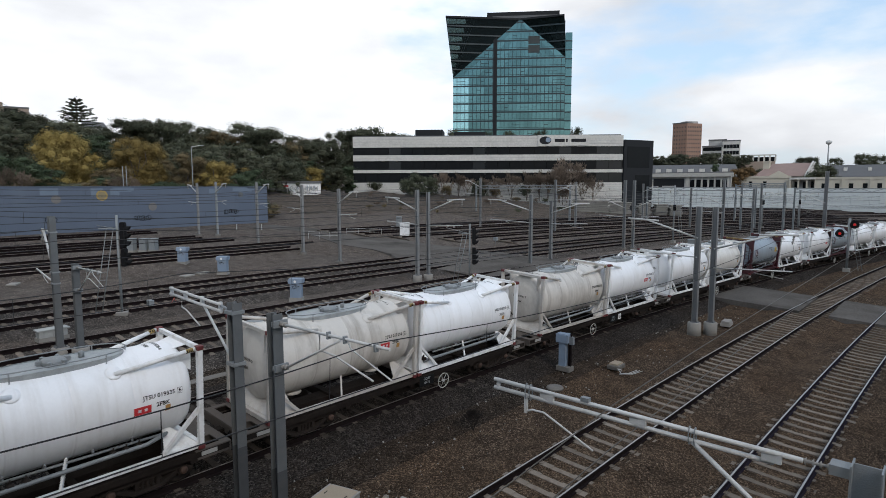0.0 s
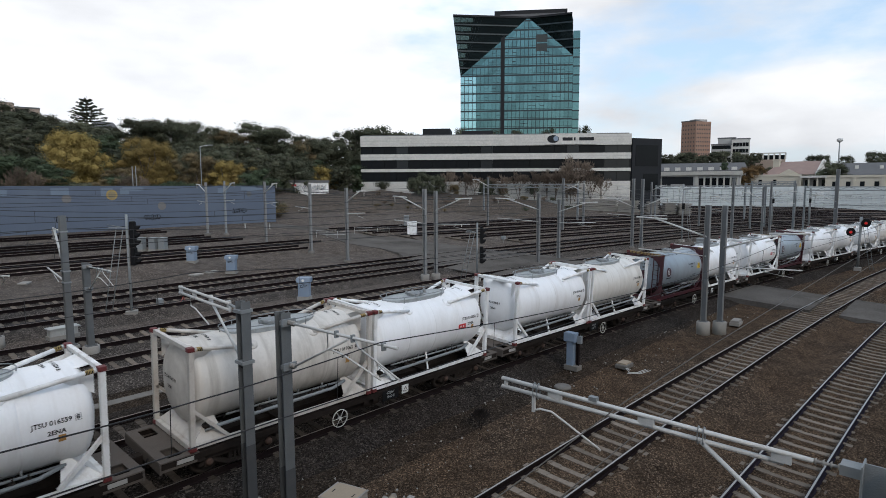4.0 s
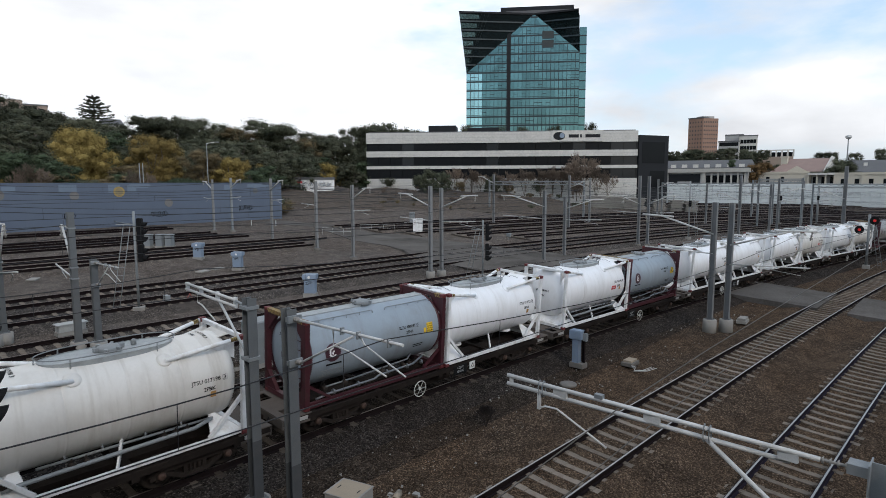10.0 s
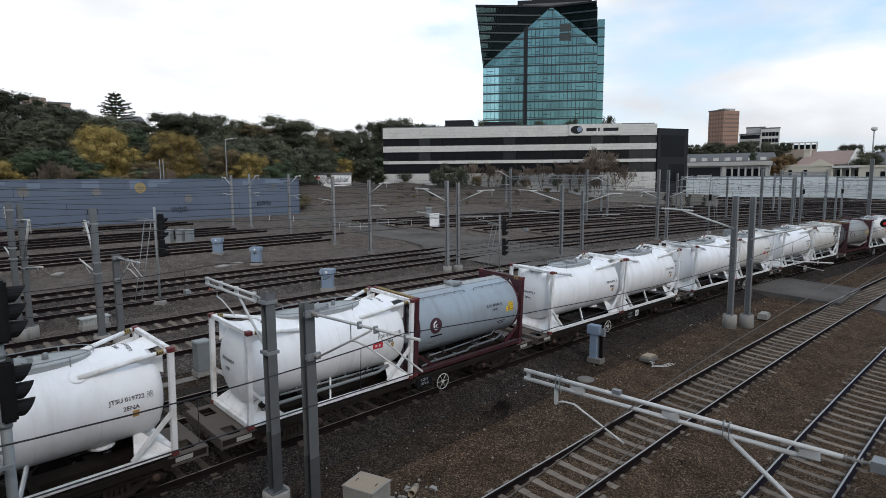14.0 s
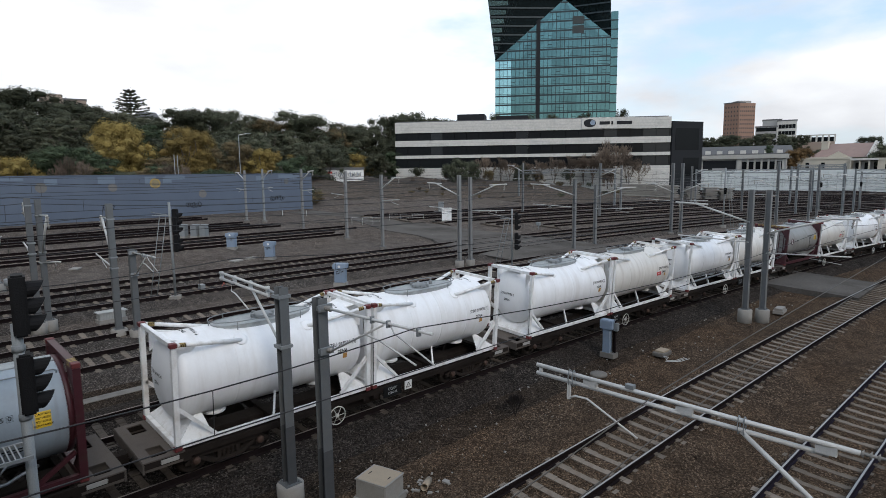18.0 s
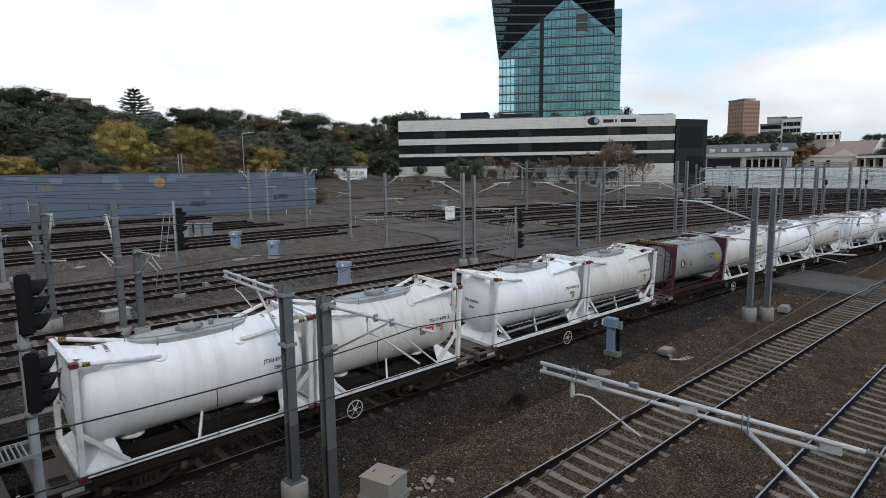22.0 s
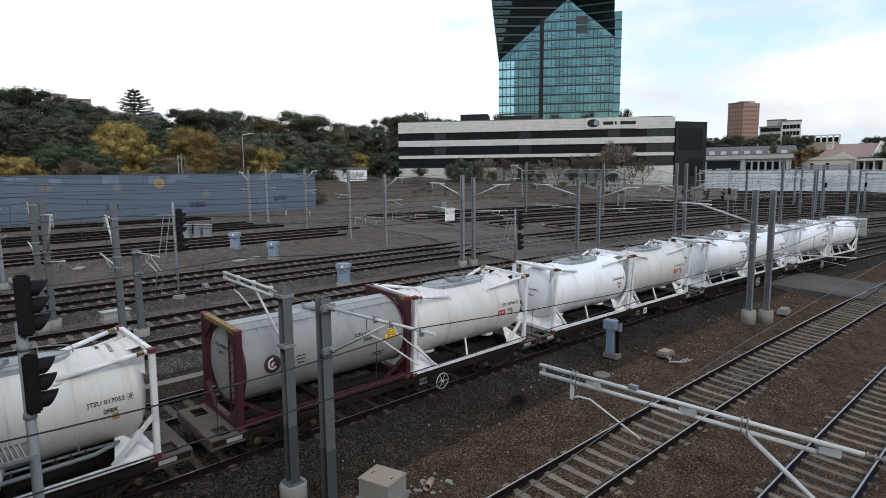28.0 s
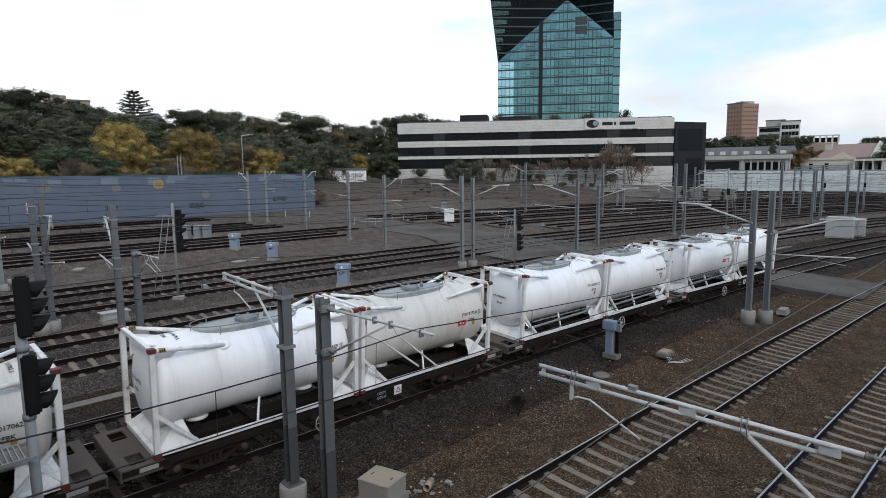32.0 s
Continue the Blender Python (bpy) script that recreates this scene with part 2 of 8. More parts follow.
def gravel(name, dark, light, brown, scale):
    """Loose stones: cells of differing grey with rounded relief, and broad brown stains."""
    m = bpy.data.materials.new(name)
    m.use_nodes = True
    n, l = m.node_tree.nodes, m.node_tree.links
    b = n["Principled BSDF"]
    co = n.new("ShaderNodeTexCoord")
    vo = n.new("ShaderNodeTexVoronoi")
    vo.inputs["Scale"].default_value = scale
    l.new(co.outputs["Object"], vo.inputs["Vector"])
    sep = n.new("ShaderNodeSeparateColor")
    l.new(vo.outputs["Color"], sep.inputs[0])
    cr = n.new("ShaderNodeValToRGB")
    cr.color_ramp.elements[0].color, cr.color_ramp.elements[1].color = (*[q * 1.7 for q in dark], 1), (*[q * 1.1 for q in light], 1)
    e = cr.color_ramp.elements.new(0.8)
    e.color = (*[(p * 2 + q) / 3 for p, q in zip(dark, light)], 1)
    l.new(sep.outputs[0], cr.inputs[0])
    bn, bn2 = n.new("ShaderNodeTexNoise"), n.new("ShaderNodeTexNoise")
    bn.inputs["Scale"].default_value, bn.inputs["Detail"].default_value = 0.16, 8
    bn2.inputs["Scale"].default_value, bn2.inputs["Detail"].default_value = 1.3, 6
    for q in (bn, bn2):
        l.new(co.outputs["Object"], q.inputs["Vector"])
    mr = n.new("ShaderNodeMapRange")
    mr.inputs["From Min"].default_value, mr.inputs["From Max"].default_value = 0.4, 0.62
    mr.inputs["To Max"].default_value = 0.75
    l.new(bn.outputs["Fac"], mr.inputs["Value"])
    cr2 = n.new("ShaderNodeValToRGB")
    cr2.color_ramp.elements[0].color, cr2.color_ramp.elements[1].color = (*[q * 0.5 for q in brown], 1), (*[q * 4.0 for q in brown], 1)
    e = cr2.color_ramp.elements.new(0.7)
    e.color = (*[q * 1.15 for q in brown], 1)
    l.new(sep.outputs[1], cr2.inputs[0])
    mx = n.new("ShaderNodeMix")
    mx.data_type = "RGBA"
    l.new(mr.outputs[0], mx.inputs["Factor"])
    l.new(cr.outputs[0], mx.inputs["A"])
    l.new(cr2.outputs[0], mx.inputs["B"])
    hs = n.new("ShaderNodeHueSaturation")
    m2 = n.new("ShaderNodeMapRange")
    m2.inputs["From Min"].default_value, m2.inputs["From Max"].default_value = 0.25, 0.75
    m2.inputs["To Min"].default_value, m2.inputs["To Max"].default_value = 0.65, 1.35
    l.new(bn2.outputs["Fac"], m2.inputs["Value"])
    l.new(m2.outputs[0], hs.inputs["Value"])
    l.new(mx.outputs["Result"], hs.inputs["Color"])
    l.new(hs.outputs[0], b.inputs["Base Color"])
    b.inputs["Roughness"].default_value = 0.95
    b.inputs["Specular IOR Level"].default_value = 0.03
    bp = n.new("ShaderNodeBump")
    bp.inputs["Strength"].default_value, bp.inputs["Distance"].default_value = 1.0, 0.06
    bp.invert = True
    l.new(vo.outputs["Distance"], bp.inputs["Height"])
    l.new(bp.outputs[0], b.inputs["Normal"])
    return m


GRAVEL = gravel("brown_ballast", (0.0125, 0.0088, 0.0062), (0.265, 0.192, 0.137), (0.068, 0.045, 0.029), 25)
GRAVEL_DARK = gravel("oily_ballast", (0.0055, 0.0046, 0.004), (0.15, 0.128, 0.111), (0.028, 0.0222, 0.0185), 24)
GRAVEL_GREY = gravel("grey_ballast", (0.0185, 0.0158, 0.0139), (0.27, 0.236, 0.21), (0.068, 0.057, 0.049), 26)
EARTH = gravel("grey_brown_earth", (0.062, 0.0525, 0.0455), (0.245, 0.209, 0.182), (0.09, 0.073, 0.061), 24)
EARTH_NEAR = gravel("oily_brown_gravel", (0.0062, 0.0048, 0.0037), (0.168, 0.134, 0.106), (0.037, 0.0262, 0.0185), 24)
BANK = gravel("bare_brown_earth", (0.05, 0.042, 0.035), (0.16, 0.136, 0.114), (0.078, 0.062, 0.05), 15)
ASPHALT = material("asphalt", (0.112, 0.102, 0.092), 0.95, spec=0.02, vary=0.3, scale=0.35, fine=9, bump=0.01, dirt=(0.05, 0.045, 0.04), dirt_amount=0.85, dirt_scale=0.22)
SLEEPER_DARK = material("grimy_sleeper", (0.085, 0.07, 0.058), 0.95, vary=0.3, scale=3, fine=40, dirt=(0.035, 0.028, 0.023), dirt_amount=0.8, dirt_scale=2.2, tint=0.35, spec=0.04)
SLEEPER = material("concrete_sleeper", (0.19, 0.158, 0.128), 0.95, spec=0.06, vary=0.2, scale=3, fine=40, dirt=(0.1, 0.075, 0.06), dirt_amount=0.8, dirt_scale=2.2, tint=0.3)
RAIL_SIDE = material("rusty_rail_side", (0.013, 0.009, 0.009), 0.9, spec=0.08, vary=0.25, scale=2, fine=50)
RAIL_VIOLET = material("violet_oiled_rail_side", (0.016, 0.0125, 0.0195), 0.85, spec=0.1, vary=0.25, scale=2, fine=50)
RAIL_TOP = material("worn_rail_head", (0.37, 0.335, 0.3), 0.36, 0.9, vary=0.1, scale=1, fine=30, bump=0)
RAIL_DULL = material("dull_rail_head", (0.2, 0.16, 0.14), 0.5, 0.6, vary=0.2, scale=1, fine=30, bump=0)
WHITE = material("white_tank_paint", (0.81, 0.81, 0.81), 0.4, vary=0.03, scale=1.5, fine=20, bump=0.002, dirt=(0.5, 0.48, 0.44), dirt_amount=0.3, dirt_scale=1.1, tint=0.03, streak=2.5, runs=0.28, run_colour=(0.42, 0.37, 0.31))
CREAM = material("cream_tank_paint", (0.57, 0.535, 0.485), 0.45, vary=0.05, scale=1.5, fine=20, bump=0.002, dirt=(0.27, 0.235, 0.195), dirt_amount=0.6, dirt_scale=1.2, tint=0.03, streak=2.5, runs=0.55, run_colour=(0.2, 0.165, 0.125))
OFF_WHITE = material("off_white_tank_paint", (0.63, 0.605, 0.56), 0.42, vary=0.04, scale=1.5, fine=20, bump=0.002, dirt=(0.42, 0.38, 0.33), dirt_amount=0.4, dirt_scale=1.2, tint=0.03, streak=2.5, runs=0.5, run_colour=(0.3, 0.25, 0.19))
GREY_TANK = material("grey_tank_paint", (0.268, 0.312, 0.348), 0.4, vary=0.05, scale=1.2, fine=20, bump=0.002, dirt=(0.19, 0.19, 0.178), dirt_amount=0.5, dirt_scale=1.0, tint=0.06, streak=2.0, runs=0.4, run_colour=(0.15, 0.145, 0.135))
DULL_TANK = material("dull_grey_tank_paint", (0.262, 0.26, 0.247), 0.5, vary=0.07, scale=1.2, fine=20, bump=0.002, dirt=(0.17, 0.16, 0.14), dirt_amount=0.65, dirt_scale=1.0, streak=2.0, runs=0.6, run_colour=(0.12, 0.105, 0.085))
HAZARD = material("hazard_yellow", (0.27, 0.19, 0.06), 0.6, vary=0.15, scale=8, fine=60, bump=0)
WHITE_FRAME = material("white_frame_paint", (0.74, 0.74, 0.73), 0.5, vary=0.08, scale=4, fine=50, bump=0.003, dirt=(0.33, 0.27, 0.21), dirt_amount=0.55, dirt_scale=3, streak=2)
CREAM_FRAME = material("cream_frame_paint", (0.49, 0.46, 0.42), 0.5, vary=0.08, scale=4, fine=50, bump=0.003, dirt=(0.28, 0.22, 0.17), dirt_amount=0.6, dirt_scale=3, streak=2)
RED_FRAME = material("maroon_frame_paint", (0.052, 0.0105, 0.0155), 0.5, vary=0.15, scale=4, fine=50, bump=0.003, dirt=(0.05, 0.03, 0.026), dirt_amount=0.6, dirt_scale=3)
RED_CAST = material("red_corner_casting", (0.12, 0.02, 0.02), 0.6, vary=0.2, scale=10, fine=80)
WALKWAY = material("grey_walkway", (0.33, 0.35, 0.35), 0.6, 0.2, vary=0.2, scale=5, fine=60, dirt=(0.2, 0.2, 0.19), dirt_scale=4)
GALV = material("galvanised_steel", (0.22, 0.235, 0.24), 0.6, 0.25, vary=0.12, scale=4, fine=70, dirt=(0.2, 0.19, 0.17), dirt_amount=0.4, dirt_scale=2, tint=0.06)
POLE_GREY = material("weathered_mast_steel", (0.105, 0.112, 0.116), 0.7, 0.1, vary=0.15, scale=3, fine=60, dirt=(0.12, 0.11, 0.1), dirt_amount=0.5, dirt_scale=1.5, tint=0.1)
POLE_PALE = material("galvanised_mast_steel", (0.185, 0.187, 0.185), 0.7, 0.1, vary=0.15, scale=3, fine=60, dirt=(0.15, 0.142, 0.13), dirt_amount=0.5, dirt_scale=1.5, tint=0.12)
POLE_DARK = material("dark_mast_paint", (0.05, 0.053, 0.056), 0.75, vary=0.15, scale=3, fine=60, dirt=(0.07, 0.063, 0.056), dirt_amount=0.5, dirt_scale=1.5)
LIGHT_STEEL = material("pale_arm_steel", (0.5, 0.495, 0.475), 0.55, 0.05, vary=0.1, scale=5, fine=70, dirt=(0.3, 0.28, 0.26), dirt_amount=0.4, dirt_scale=4)
PIPE_STEEL = material("grimy_pipe_steel", (0.19, 0.2, 0.21), 0.4, 0.5, vary=0.2, scale=4, fine=50, dirt=(0.08, 0.075, 0.07), dirt_amount=0.6, dirt_scale=4)
FOOTING = material("grimy_concrete", (0.15, 0.138, 0.122), 0.95, vary=0.2, scale=3, fine=40, dirt=(0.09, 0.078, 0.066), dirt_amount=0.7, dirt_scale=2.5, tint=0.15)
CONCRETE = material("concrete", (0.26, 0.245, 0.22), 0.9, vary=0.15, scale=2, fine=40, dirt=(0.2, 0.18, 0.16), dirt_amount=0.6, dirt_scale=2.5, tint=0.08)
WAGON_STEEL = material("grimy_wagon_steel", (0.018, 0.014, 0.012), 0.9, 0.0, spec=0.08, vary=0.25, scale=2, fine=50, dirt=(0.028, 0.022, 0.018), dirt_amount=0.5, dirt_scale=2)
BOGIE = material("brown_bogie_steel", (0.026, 0.021, 0.018), 0.85, vary=0.25, scale=3, fine=50, dirt=(0.025, 0.02, 0.017), dirt_amount=0.5, dirt_scale=3, spec=0.08)
DECK = material("brown_deck_steel", (0.105, 0.09, 0.079), 0.9, spec=0.1, vary=0.2, scale=3, fine=50, dirt=(0.07, 0.058, 0.048), dirt_amount=0.6, dirt_scale=3)
DULL_WHITE = material("dull_white_paint", (0.5, 0.49, 0.45), 0.6, vary=0.12, scale=8, fine=60)
DULL_PALE = material("dull_marker_paint", (0.32, 0.31, 0.29), 0.7, vary=0.15, scale=8, fine=60)
RUST_CAP = material("rusty_axle_cap", (0.055, 0.03, 0.02), 0.8, vary=0.2, scale=6, fine=50)
WHEEL_STEEL = material("wheel_steel", (0.03, 0.024, 0.02), 0.7, 0.1, spec=0.15, vary=0.2, scale=4, fine=50)
BLACK = material("black_paint", (0.008, 0.008, 0.0085), 0.7, spec=0.15, vary=0.2, scale=5, fine=50)
PALE = material("pale_marking_paint", (0.68, 0.68, 0.66), 0.6, vary=0.08, scale=8, fine=60, dirt=(0.35, 0.33, 0.3), dirt_scale=6)
RED_SIGN = material("red_label", (0.5, 0.03, 0.035), 0.5, vary=0.06, bump=0)
YELLOW = material("yellow_label", (0.72, 0.47, 0.03), 0.5, vary=0.06, bump=0)
ORANGE = material("orange_label", (0.42, 0.22, 0.06), 0.5, vary=0.1, bump=0)
MAROON = material("maroon_disc", (0.05, 0.014, 0.022), 0.5, vary=0.06, bump=0)
BLUE_BOX = material("blue_grey_cabinet", (0.19, 0.245, 0.32), 0.55, vary=0.08, scale=3, fine=50, dirt=(0.2, 0.2, 0.19), dirt_amount=0.4, dirt_scale=2.5)
BLUE_WALL = material("blue_grey_wall_paint", (0.088, 0.11, 0.15), 0.85, vary=0.06, scale=0.4, fine=20, bump=0.004, dirt=(0.105, 0.128, 0.165), dirt_amount=0.6, dirt_scale=0.25, streak=2)


# ---- ground ----
def smooth(a, b, x):
    t = min(1, max(0, (x - a) / (b - a)))
    return t * t * (3 - 2 * t)


def ground_z(x, y):
    """Height of the ground: the sloping yard, and the wooded hill beyond it."""
    z = SLOPE * min(110, max(-45, y))
    far = math.hypot(x - EYE[0], y - EYE[1])
    start = 92 + 75 * smooth(25, 95, x) + 55 * smooth(95, 190, x)
    z += 13.0 * smooth(start, start + 130, far) * smooth(50, 75, y + 0.18 * x)
    return z


def build_ground():
    xs = [-3000, -900, -300] + list(range(-120, 0, 20)) + list(range(0, 200, 5)) + list(range(200, 520, 20)) + [700, 1000, 1800, 3500]
    ys = [-3000, -900, -300, -120, -70, -45] + list(range(-40, 0, 5)) + [-2.6] + list(range(0, 220, 5)) + list(range(220, 520, 20)) + [700, 1000, 1800, 3500]
    verts = [(x, y, ground_z(x, y) - 0.42) for y in ys for x in xs]
    n = len(xs)
    faces = [(j * n + i, j * n + i + 1, (j + 1) * n + i + 1, (j + 1) * n + i) for j in range(len(ys) - 1) for i in range(n - 1)]
    me = bpy.data.meshes.new("ground")
    me.from_pydata(verts, [], faces)
    for p in me.polygons:
        p.use_smooth = True
    me.materials.append(EARTH)
    me.materials.append(EARTH_NEAR)
    me.materials.append(GRAVEL)
    for p in me.polygons:
        if -40 <= p.center.y < 10 and p.center.x < 90:
            p.material_index = 1 if p.center.y > -2.6 else 2
    tagged(new("ground", me), "dark grey-brown earth and gravel of a railway yard", "ground", kind="structure")


build_ground()


def track_y(y0, x, k=CURVE):
    return y0 + k * x * x / 2


# centre line of each track: offset, from, to, curvature, shiny, near sleepers as single pieces
TRACKS = [(-11.15, -20, 150, -0.0012, True, (2, 50)), (-6.5, -25, 165, -0.0013, True, (-2, 62)), (1.22, -30, 165, CURVE, True, (-12, 70)),
          (4.75, -30, 165, CURVE, False, (-8, 30)), (11.35, -30, 168, CURVE, False, (-6, 30)), (15.2, -30, 170, CURVE, False, (-4, 60)),
          (20.9, -30, 170, -0.0017, False, (-2, 60)), (24.7, -30, 172, -0.0017, False, (-2, 45)), (36.0, -30, 30, -0.0006, False, None),
          (39.4, -30, 34, -0.0006, False, None), (45.2, -30, 28, -0.0006, False, None), (48.4, -30, 26, -0.0006, False, None), (55.0, -30, 24, -0.0004, False, None),
          (30.5, 55, 172, CURVE, False, None), (35.0, 50, 174, CURVE, False, None), (39.5, 46, 176, CURVE, False, None), (44.0, 44, 178, CURVE, False, None), (48.5, 42, 180, CURVE, False, None)]
GAUGE = 1.66


def swept(bm, pts, prof, mats=None):
    """Sweeps a profile of (across, up) along points in the plan."""
    rings = []
    n = len(pts)
    for i, p in enumerate(pts):
        a, b = pts[max(0, i - 1)], pts[min(n - 1, i + 1)]
        d = Vector((b[0] - a[0], b[1] - a[1], 0)).normalized()
        s = Vector((-d.y, d.x, 0))
        rings.append([bm.verts.new(Vector(p) + s * u + Vector((0, 0, w))) for u, w in prof])
    m = len(prof)
    for p, q in zip(rings, rings[1:]):
        for j in range(m):
            f = bm.faces.new((p[j], p[(j + 1) % m], q[(j + 1) % m], q[j]))
            if mats:
                f.material_index = mats[j]
    bm.faces.new(rings[0][::-1])
    bm.faces.new(rings[-1])


RAIL_PROF = [(-0.065, -0.17), (0.065, -0.17), (0.065, -0.155), (0.012, -0.14), (0.012, -0.045), (0.036, -0.035), (0.036, -0.008), (0.02, 0.0), (-0.02, 0.0), (-0.036, -0.008), (-0.036, -0.035), (-0.012, -0.045), (-0.012, -0.14), (-0.065, -0.155)]
RAIL_PROF = [(u * 1.3, w * 1.2) for u, w in RAIL_PROF]
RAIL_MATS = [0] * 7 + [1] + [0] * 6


def sleeper_mesh():
    bm = bmesh.new()
    for s in (-1, 1):
        box(bm, -0.12, s * 0.35, -0.3, 0.12, s * 1.16, -0.2)
        box(bm, -0.09, s * 0.83 - 0.16, -0.2, 0.09, s * 0.83 + 0.16, -0.175)
    box(bm, -0.105, -0.35, -0.3, 0.105, 0.35, -0.215)
    return mesh_of(bm, "sleeper")


SLEEPER_ME = [sleeper_mesh(), sleeper_mesh()]
SLEEPER_ME[0].materials.append(SLEEPER)
SLEEPER_ME[1].materials.append(SLEEPER_DARK)


def track_pose(y0, x, k):
    return pose(x, track_y(y0, x, k), 0, 0, 0, math.degrees(math.atan(k * x)))


def build_track(y0, x0, x1, k, shiny, near):
    tr = thing("railway_track", YARD, "railway track on concrete sleepers in dark ballast" if shiny else "dull yard track on concrete sleepers in dark ballast", "railway track", "tracks of the yard", "structure")
    bm = bmesh.new()
    xs = [x0 + (x1 - x0) * i / 60 for i in range(61)]
    line = [(x, track_y(y0, x, k), 0) for x in xs]
    swept(bm, line, [(-2.6, -0.46), (2.6, -0.46), (1.5, -0.215), (1.0, -0.199), (0.72, -0.225), (0, -0.235), (-0.72, -0.225), (-1.0, -0.199), (-1.5, -0.215)])
    part("ballast_bed", bm, GRAVEL if y0 < 0 else EARTH if y0 > 28 else GRAVEL_GREY if y0 > 10 else GRAVEL_DARK, tr, "dark grey-brown crushed stone")
    for s in (-1, 1):
        bm = bmesh.new()
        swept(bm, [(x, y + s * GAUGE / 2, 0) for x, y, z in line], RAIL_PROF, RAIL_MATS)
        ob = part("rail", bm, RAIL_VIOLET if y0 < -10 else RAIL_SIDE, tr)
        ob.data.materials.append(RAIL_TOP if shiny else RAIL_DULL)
    far = []
    x = x0
    while x < x1:
        m = track_pose(y0, x, k) @ pose(0, rnd.uniform(-0.03, 0.03), rnd.uniform(-0.012, 0.008), 0, 0, rnd.uniform(-0.8, 0.8))
        if near and near[0] < x < near[1]:
            ob = new("sleeper", SLEEPER_ME[0 if y0 < 0 or y0 > 10 else 1])
            ob.parent, ob.matrix_basis = tr, m
        elif x < 110:
            far.append(m)
        x += 0.68
    vs, fs = [], []
    for m in far:
        o = len(vs)
        for px in (-0.12, 0.12):
            for py in (-1.16, 1.16):
                for pz in (-0.3, -0.2):
                    vs.append(m @ Vector((px, py, pz)))
        fs += [tuple(o + i for i in q) for q in ((0, 1, 3, 2), (4, 6, 7, 5), (0, 4, 5, 1), (2, 3, 7, 6), (1, 5, 7, 3))]
    if vs:
        me = bpy.data.meshes.new("far_sleepers")
        me.from_pydata(vs, [], fs)
        me.materials.append(SLEEPER if y0 < 0 or y0 > 10 else SLEEPER_DARK)
        ob = new("far_sleepers", me)
        ob.parent = tr
        ob["kind"] = "stuff"


for row in TRACKS:
    build_track(*row)


def far_siding(p, q):
    """A straight siding seen only from far off: two rails and a strip of dark ballast."""
    tr = thing("railway_track", YARD, "far dull siding in dark ballast before the hoarding", "railway track", "tracks of the yard", "structure")
    line = [(p[0] + (q[0] - p[0]) * i / 8, p[1] + (q[1] - p[1]) * i / 8, 0.0) for i in range(9)]
    bm = bmesh.new()
    swept(bm, line, [(-1.9, -0.5), (1.9, -0.5), (1.3, -0.2), (-1.3, -0.2)])
    part("ballast_bed", bm, EARTH, tr)
    for s in (-1, 1):
        bm = bmesh.new()
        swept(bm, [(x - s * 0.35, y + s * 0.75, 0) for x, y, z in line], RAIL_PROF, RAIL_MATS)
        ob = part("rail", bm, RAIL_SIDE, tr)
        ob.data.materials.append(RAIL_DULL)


for d in (5.5, 10.0, 16.0, 20.5, 27.0, 31.5):
    far_siding((146 - d * 0.46, 57 - d * 0.89), (222 - d * 0.46, 20 - d * 0.89))


# ---- tank containers ----
LEN, WID, HIG = 6.14, 2.44, 2.87
BEAM_WID = 2.55                       # the swap tanks are wider than the framed ones
R_TANK, Z_TANK, R_FRAMED = 1.19, 1.58, 1.16
BEAM_HALF, BEAM_DISH = LEN / 2 - 0.46, 0.4


def on_tank(me, x, ang, r, flip=False):
    """Wraps flat writing round the tank on its near side (towards -y): x along, ang degrees above the horizontal."""
    for v in me.vertices:
        a = radians(ang) + v.co.y / r
        v.co = Vector((x + v.co.x, -r * math.cos(a), Z_TANK + r * math.sin(a)))
    return me


def patch(x, ang, w, h, r, bars=0):
    """A small curved plate on the tank, as a bmesh."""
    bm = bmesh.new()
    n = 5
    cols = []
    for i in range(2):
        col = []
        for j in range(n):
            a = radians(ang) + (j / (n - 1) - 0.5) * h / r
            col.append([bm.verts.new((x + (i - 0.5) * w, -rr * math.cos(a), Z_TANK + rr * math.sin(a))) for rr in (r - 0.004, r)])
        cols.append(col)
    for j in range(n - 1):
        bm.faces.new((cols[0][j][1], cols[1][j][1], cols[1][j + 1][1], cols[0][j + 1][1]))
    for i in (0, 1):
        for j in range(n - 1):
            bm.faces.new((cols[i][j][0], cols[i][j + 1][0], cols[i][j + 1][1], cols[i][j][1]))
    for j in (0, n - 1):
        bm.faces.new((cols[0][j][0], cols[1][j][0], cols[1][j][1], cols[0][j][1]))
    return bm


def tank_shell(half, r, knuckle=0.28):
    prof = [(-half - knuckle, 0.02)]
    for i in range(1, 8):
        a = i / 7 * math.pi / 2
        prof.append((-half - knuckle * math.cos(a) ** 0.92, r * math.sin(a) ** 0.88))
    prof += [(-half + 0.02, r)]
    for x in () if knuckle < 0.3 else (-half * 0.5, half * 0.02, half * 0.52):
        prof += [(x - 0.05, r), (x - 0.02, r), (x - 0.012, r - 0.006), (x + 0.012, r - 0.006), (x + 0.02, r), (x + 0.05, r)]
    prof += [(half - 0.02, r)]
    prof += [(-x, rr) for x, rr in prof[:8][::-1]]
    bm = bmesh.new()
    lathe(bm, prof, 48, "x", (0, 0, Z_TANK))
    return mesh_of(bm, "tank")


def oval(a, b, z, n=32, cx=0.0, cy=0.0):
    pts = []
    for i in range(n):
        t = 2 * math.pi * i / n
        c, s = math.cos(t), math.sin(t)
        pts.append((cx + a * math.copysign(abs(c) ** 0.7, c), cy + b * math.copysign(abs(s) ** 0.85, s), z))
    return pts


CAST_ME = {}


